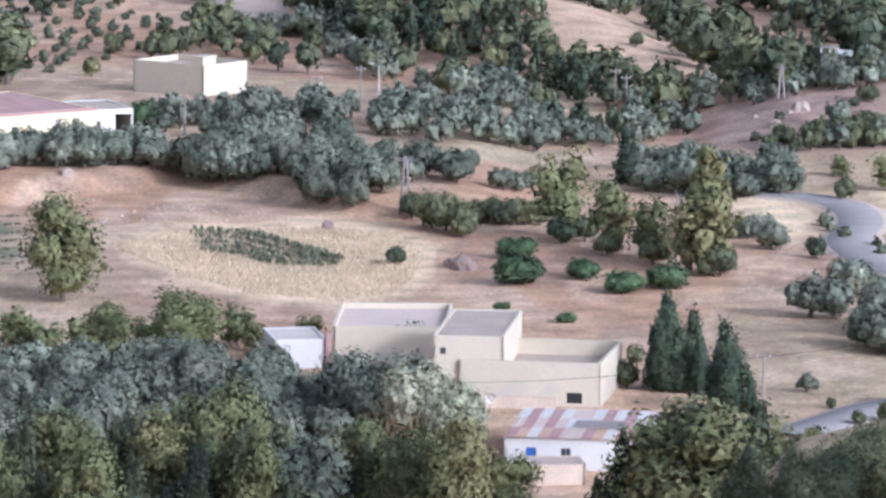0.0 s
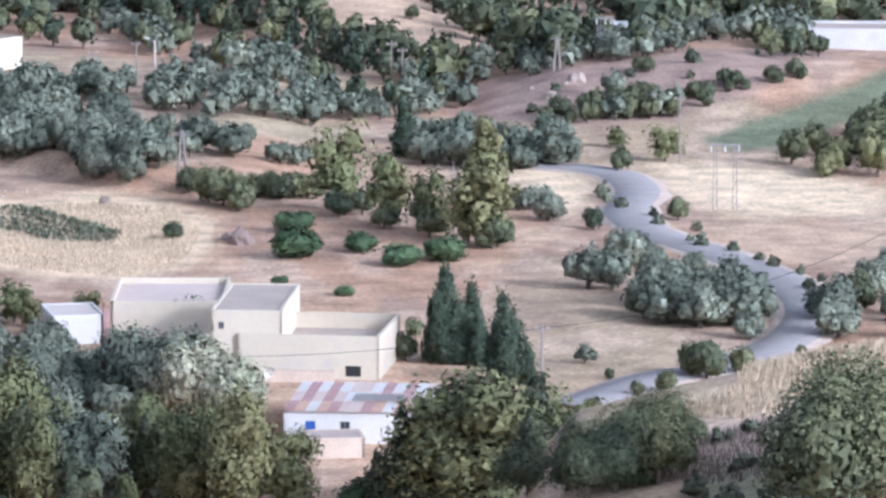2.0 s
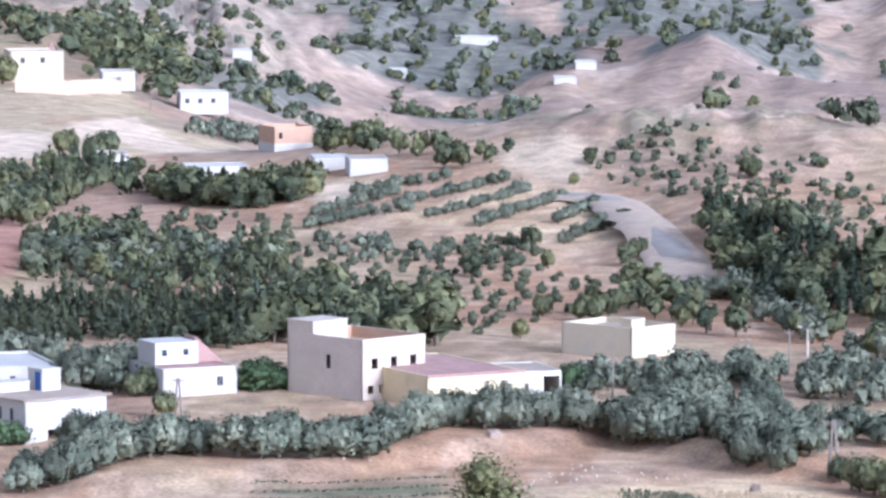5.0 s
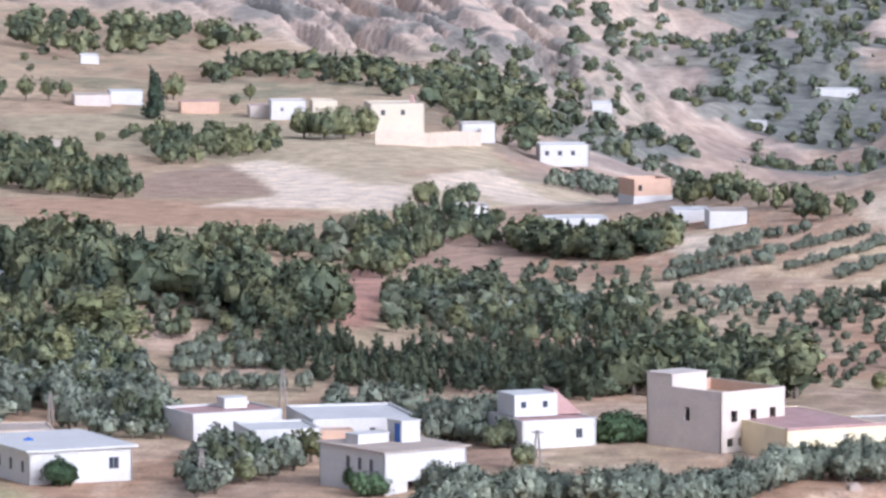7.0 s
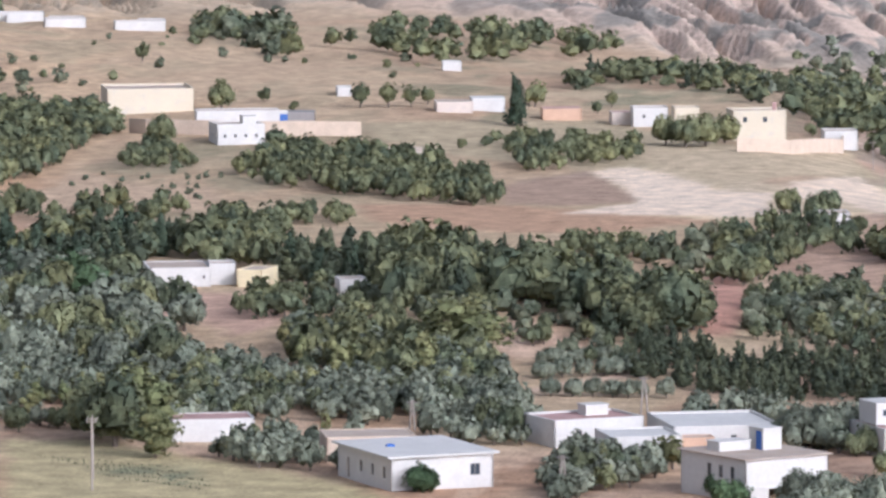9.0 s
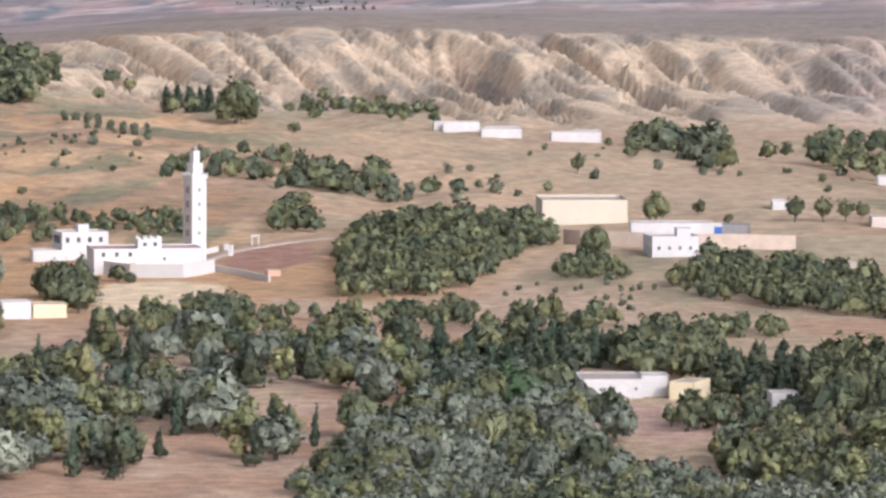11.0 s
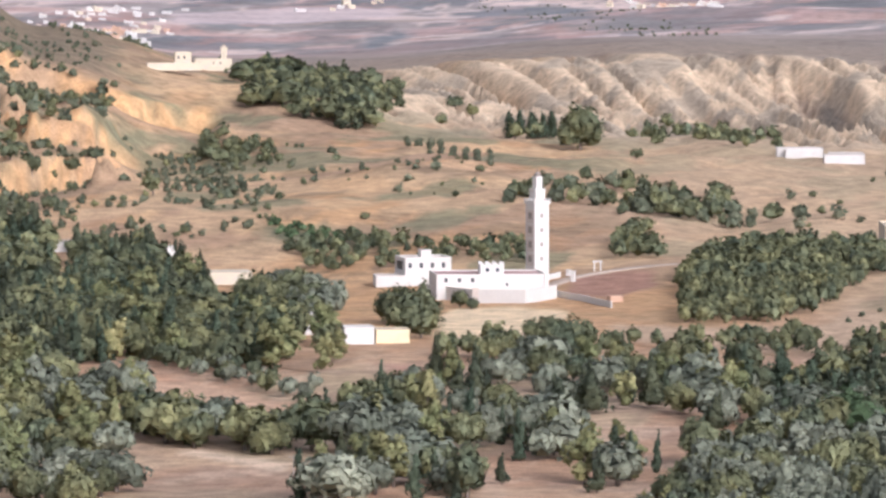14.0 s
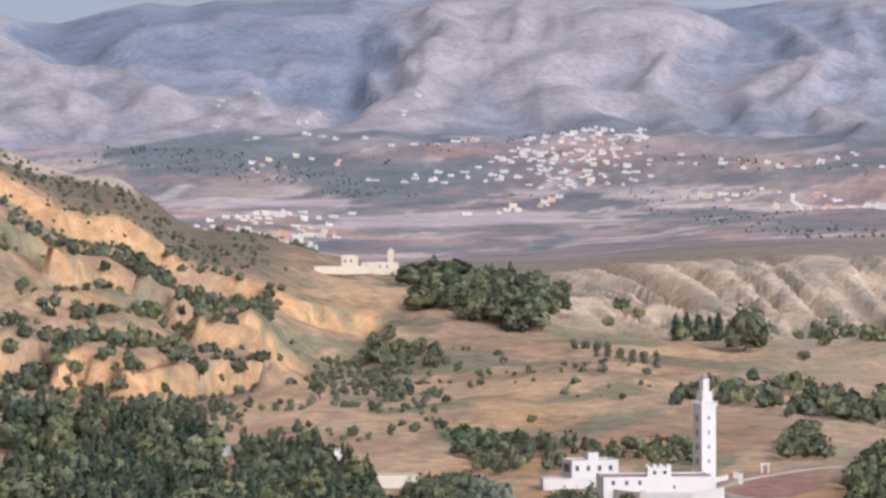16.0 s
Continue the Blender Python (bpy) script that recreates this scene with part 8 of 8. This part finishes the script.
def satellite_dish(x, y, z, turn):
    """A shallow dish on a bent arm, with its receiver."""
    ob = empty("satellite_dish", x, y, z, turn)
    dish = bmesh.new()
    bmesh.ops.create_uvsphere(dish, u_segments=16, v_segments=8, radius=0.75)
    bmesh.ops.delete(dish, geom=[v for v in dish.verts if v.co.z > -0.42], context="VERTS")
    bmesh.ops.rotate(dish, verts=dish.verts, cent=(0, 0, 0), matrix=Euler((radians(120), 0, 0)).to_matrix())
    bmesh.ops.translate(dish, verts=dish.verts, vec=(0, 0.4, 1.1))
    part("dish", dish, WHITE, ob)
    part("mast", tube(bmesh.new(), (0, 0.95, 0), (0, 0.95, 0.85), 0.03, 0.03, 6), STEEL, ob)
    part("receiver_arm", tube(bmesh.new(), (0, 0.9, 0.6), (0, 0.1, 0.95), 0.02, 0.02, 5), STEEL, ob)
    return tagged(ob, "white satellite dish on a short steel mast", "satellite dish")


satellite_dish(5.1, 487.0, None, 20)


# hay heap and stones
def heap(x, y, w, h, mat, name, label, seed):
    rng = np.random.default_rng(seed)
    bm = bmesh.new()
    bmesh.ops.create_icosphere(bm, subdivisions=3, radius=1)
    for v in bm.verts:
        d = v.co.normalized()
        k = 1 + 0.35 * (noise.noise(d * 1.7 + Vector((seed, 0, 0)))) + 0.08 * (rng.random() - 0.5)
        v.co = Vector((d.x * w / 2 * k, d.y * w / 2 * k, max(-0.3, d.z * h * k)))
    ob = new(name, bpy.data.meshes.new(name))
    bm.to_mesh(ob.data)
    bm.free()
    ob.data.materials.append(mat)
    ob.matrix_world = pose(x, y, float(ground_height(x, y)), 0, 0, 40 * seed)
    return tagged(ob, label, name.replace("_", " "))


for n, (x, y, h) in enumerate([(3.0, 572.0, 1.9), (1.9, 574.5, 1.1), (-10.4, 600.4, 1.0)]):
    heap(x, y, h * 1.25, h * 0.75, HAY, "haystack", "weathered grey-brown mound of hay in the field", n + 1)
for n, (x, y, h) in enumerate([(41.6, 678.2, 1.5), (38.4, 671.9, 1.2), (40.3, 677.3, 0.5), (36.6, 680.0, 0.5), (43.7, 671.1, 0.5)] + [(-38.4, 629.8, 1.0), (-5.8, 896.0, 0.8)] + [(-38.7, 630.3, 0.7)]):
    heap(x, y, h * 1.5, h * 0.7, ROCK, "boulder", "pale weathered boulder lying on the slope", n + 5)

# loose stones on the bank
rng = random.Random(77)
verts, faces = [], []
for poly, count in (([(-61.1, 601.9), (-42.7, 622.5), (-16.1, 618.3), (-15.9, 608.8), (-41.6, 606.6), (-60.9, 599.4)], 70), ([(-34.8, 602.0), (-25.4, 621.5), (-11.7, 607.9), (-24.6, 602.5)], 50), ([(-46.0, 934.4), (-33.7, 958.4), (-2.2, 911.5), (-6.2, 874.0), (-36.0, 901.8)], 260)):
    pts = scatter(poly, 2.0, 7)
    for k in range(min(count, len(pts))):
        x, y = pts[rng.randrange(len(pts))]
        z, s = float(ground_height(x, y)), rng.uniform(0.12, 0.4)
        o = len(verts)
        verts += [(x - s, y, z - 0.1), (x, y - s * 0.8, z - 0.1), (x + s, y + 0.1, z - 0.1), (x, y + s, z - 0.1), (x + 0.2 * s, y - 0.2 * s, z + s * 0.6)]
        faces += [(o, o + 1, o + 4), (o + 1, o + 2, o + 4), (o + 2, o + 3, o + 4), (o + 3, o, o + 4)]
tagged(new("stones", mesh_of("stones", verts, faces, ROCK)), "pale loose stones strewn over the dry slopes", "stones", kind="stuff")

# far villages
def village_house(mat, w, d, h, storeys):
    bm = one_box(-w / 2, -d / 2, -2, w / 2, d / 2, h)
    box(bm, -w / 2 + 0.6, 0, h, -w / 2 + 3, d / 2 - 0.5, h + 2)
    me = bpy.data.meshes.new("village_house")
    bmesh.ops.recalc_face_normals(bm, faces=bm.faces)
    bm.to_mesh(me)
    bm.free()
    me.materials.append(mat)
    win = [one_box(-w / 2 + 1 + k * w / 3.2, -d / 2 - 0.03, 1.2 + 3 * s, -w / 2 + 2.1 + k * w / 3.2, -d / 2 + 0.01, 2.4 + 3 * s) for s in range(storeys) for k in range(3)]
    return me, win


VILLAGE = []
for mat, w, d, h, s in ((WHITE, 10, 9, 4, 1), (CREAM, 12, 9, 7, 2), (OLDWHITE, 14, 10, 7, 2), (STONEWALL, 9, 8, 4, 1), (OLDWHITE, 18, 9, 4, 1), (SALMON, 11, 9, 7, 2)):
    me, win = village_house(mat, w, d, h, s)
    ob = empty("village_house", 0, 0, -60)
    part("wall", me, mat, ob)
    for pane in win:
        part("window", pane, PANE, ob)
    VILLAGE.append(tagged(ob, "small flat-roofed house in the far village", "house", "far village houses"))


def village(outline, spacing, seed, thin=0.3, scale=1.0):
    rng = random.Random(seed)
    for x, y in scatter(outline, spacing, seed):
        if rng.random() > thin:
            src = rng.choice(VILLAGE[:5] * 3 + VILLAGE[5:])
            k = scale * rng.uniform(0.55, 1.1)
            copy_thing(src, pose(x, y, float(ground_height(x, y)), 0, 0, math.degrees(-math.atan2(x, y)) + rng.uniform(-25, 25)) @ Matrix.Scale(k, 4))


village([(-1172.7, 3405.8), (-1216.9, 3610.4), (-1248.8, 3774.8), (-1121.2, 3465.1), (-1073.7, 3318.6), (-1127.3, 3334.6)], 15, 1, 0.4, 0.3)
village([(-1354.3, 3398.1), (-1327.5, 3500.7), (-1292.4, 3417.8), (-1330.5, 3347.3)], 18, 3, 0.45, 0.3)
village([(-1033.3, 3277.0), (-1017.4, 3357.2), (-912.6, 3271.1), (-810.0, 2903.1), (-982.6, 3242.4), (-1009.2, 3211.2)], 14, 4, 0.5, 0.34)
village([(-1120.1, 2750.7), (-1138.4, 2887.7), (-1071.6, 2834.2), (-1050.8, 2771.5), (-699.5, 1760.1)], 13, 5, 0.55, 0.34)
village([(-1079.6, 3025.1), (-1094.9, 3151.2), (-1096.7, 3254.2), (-1069.2, 3172.7), (-1056.1, 3039.8)], 13, 6, 0.45, 0.36)
village([(-716.8, 2944.0), (-651.4, 3012.4), (-553.7, 2560.8), (-584.9, 2568.2), (-692.4, 2855.3)], 24, 10, 0.5, 0.36)


def far_houses(outlines, seed):
    """Tiny flat-roofed houses too far off to count, joined."""
    rng = random.Random(seed)
    bm = bmesh.new()
    for outline, spacing, thin in outlines:
        for x, y in scatter(outline, spacing, seed):
            if rng.random() > thin:
                z, w, d, h = float(ground_height(x, y)), rng.uniform(0.9, 2.6), rng.uniform(0.9, 1.6), rng.uniform(0.8, 1.7)
                box(bm, x - w, y - d, z - 1, x + w, y + d, z + h)
                if rng.random() < 0.4:
                    box(bm, x - w * 0.8, y - d * 0.5, z + h, x - w * 0.1, y + d, z + h * 1.6)
    me = bpy.data.meshes.new("far_village")
    bmesh.ops.recalc_face_normals(bm, faces=bm.faces)
    bm.to_mesh(me)
    bm.free()
    me.materials.append(OLDWHITE)
    return tagged(new("far_village", me), "scattered small white houses of the far villages", "village", kind="stuff")


far_houses((([(-1260.8, 3325.0), (-1214.6, 3393.1), (-1211.0, 3549.1), (-1153.4, 3380.6), (-1189.1, 3302.4)], 16, 0.45), ([(-1114.7, 3467.2), (-1007.9, 3612.0), (-961.6, 3446.3), (-1051.4, 3434.7)], 22, 0.5), ([(-1555.4, 3758.9), (-1575.1, 3994.7), (-1476.1, 3936.3), (-1420.8, 4088.1), (-1330.7, 3829.4), (-1423.3, 3753.2), (-1495.9, 3634.2)], 42, 0.55),
            ([(-1432.1, 3593.1), (-1355.9, 3616.2), (-1238.7, 3564.9), (-1292.0, 3505.5), (-1402.1, 3527.5)], 24, 0.5), ([(-1202.8, 3410.1), (-1237.9, 3594.8), (-1222.4, 3789.7), (-1085.8, 3388.3), (-1112.0, 3299.7)], 12, 0.55), ([(-1179.1, 2974.8), (-1136.0, 3030.1), (-1105.1, 2947.7), (-1101.0, 2777.8)], 18, 0.5), ([(-1151.8, 3617.0), (-1053.3, 3684.4), (-1035.2, 3620.9), (-1128.7, 3544.6)], 40, 0.6)), 3)
wood("far_wood", ["shrub"], [(-1472.6, 3413.9), (-1330.9, 3321.3), (-1217.9, 3230.0), (-1160.0, 3221.5), (-1258.9, 3357.8), (-1388.2, 3464.2), (-1487.6, 3520.6)], 9.0, 0.8, 1.9, 130, "dark woods on the far plain", gaps=0.46)
wood("far_wood", ["shrub"], [(-1272.3, 3393.3), (-1232.8, 3547.9), (-1241.8, 3684.3), (-1089.5, 3443.8), (-951.4, 3409.8), (-969.2, 3473.3), (-1128.1, 3565.8), (-1264.9, 3695.5), (-1292.7, 3447.6)], 11.8, 0.8, 1.9, 131, "dark trees between the far houses", thin=0.3, gaps=0.46)
wood("far_wood", ["shrub"], [(-713.3, 1770.7), (-671.6, 1699.1), (-692.0, 1804.9), (-953.1, 2485.5), (-1061.3, 2692.4), (-1092.5, 2748.8)], 8.1, 1.1, 2.2, 132, "dark trees on the far plain", gaps=0.46)
for ob in VILLAGE:
    x, y = scatter([(-1310.7, 3556.1), (-1271.4, 3604.3), (-1252.7, 3551.5), (-1298.9, 3524.2)], 12, VILLAGE.index(ob) + 3)[0]
    ob.matrix_world = pose(float(x), float(y), float(ground_height(x, y)), 0, 0, 15) @ Matrix.Scale(0.3, 4)
wood("far_wood", ["shrub"], [(-1153.5, 3270.5), (-1083.0, 3315.6), (-1028.9, 3284.6), (-887.0, 2997.5), (-715.3, 2564.1), (-639.8, 2293.4), (-778.1, 2585.4), (-1066.2, 3264.3)], 12.6, 0.7, 1.6, 133, "dark scrub on the far plain", thin=0.4, gaps=0.46)


# dry grass and heather on the near spur
def tufts(name, mat, outline, spacing, low, high, seed, label):
    rng = random.Random(seed)
    verts, faces = [], []
    for x, y in scatter(outline, spacing, seed):
        z = float(ground_height(x, y))
        for k in range(4):
            a, h, lean = rng.uniform(0, 6.3), rng.uniform(low, high), rng.uniform(0, 0.35)
            o, dx, dy = len(verts), 0.05 * math.cos(a), 0.05 * math.sin(a)
            px, py = x + rng.uniform(-0.2, 0.2), y + rng.uniform(-0.2, 0.2)
            verts += [(px - dx, py - dy, z - 0.05), (px + dx, py + dy, z - 0.05), (px + dy * 6 * lean + rng.uniform(-0.1, 0.1), py - dx * 6 * lean, z + h)]
            faces.append((o, o + 1, o + 2))
    return tagged(new(name, mesh_of(name, verts, faces, mat)), label, "grass", kind="stuff")


tufts("dry_grass", DRYGRASS, [(23.6, 319.1), (28.3, 321.3), (60.0, 514.0), (36.7, 314.4), (27.7, 313.8)], 0.45, 0.25, 0.6, 5, "pale dry grass on the near slope")
tufts("heather", HEATHER, [(22.3, 306.2), (24.2, 311.6), (30.6, 313.0), (35.0, 310.0), (32.2, 305.8), (26.7, 302.8)], 0.4, 0.25, 0.55, 6, "brownish-purple dry weeds on the near slope")
tufts("dry_grass", DRYGRASS, [(-31.4, 586.2), (-24.6, 597.5), (-11.7, 600.9), (-3.6, 597.0), (-1.0, 582.5), (-1.2, 571.0), (-3.3, 557.5), (-8.5, 551.4), (-17.0, 556.2), (-24.4, 568.5), (-29.4, 580.2)], 0.5, 0.2, 0.5, 8, "pale standing straw in the field")
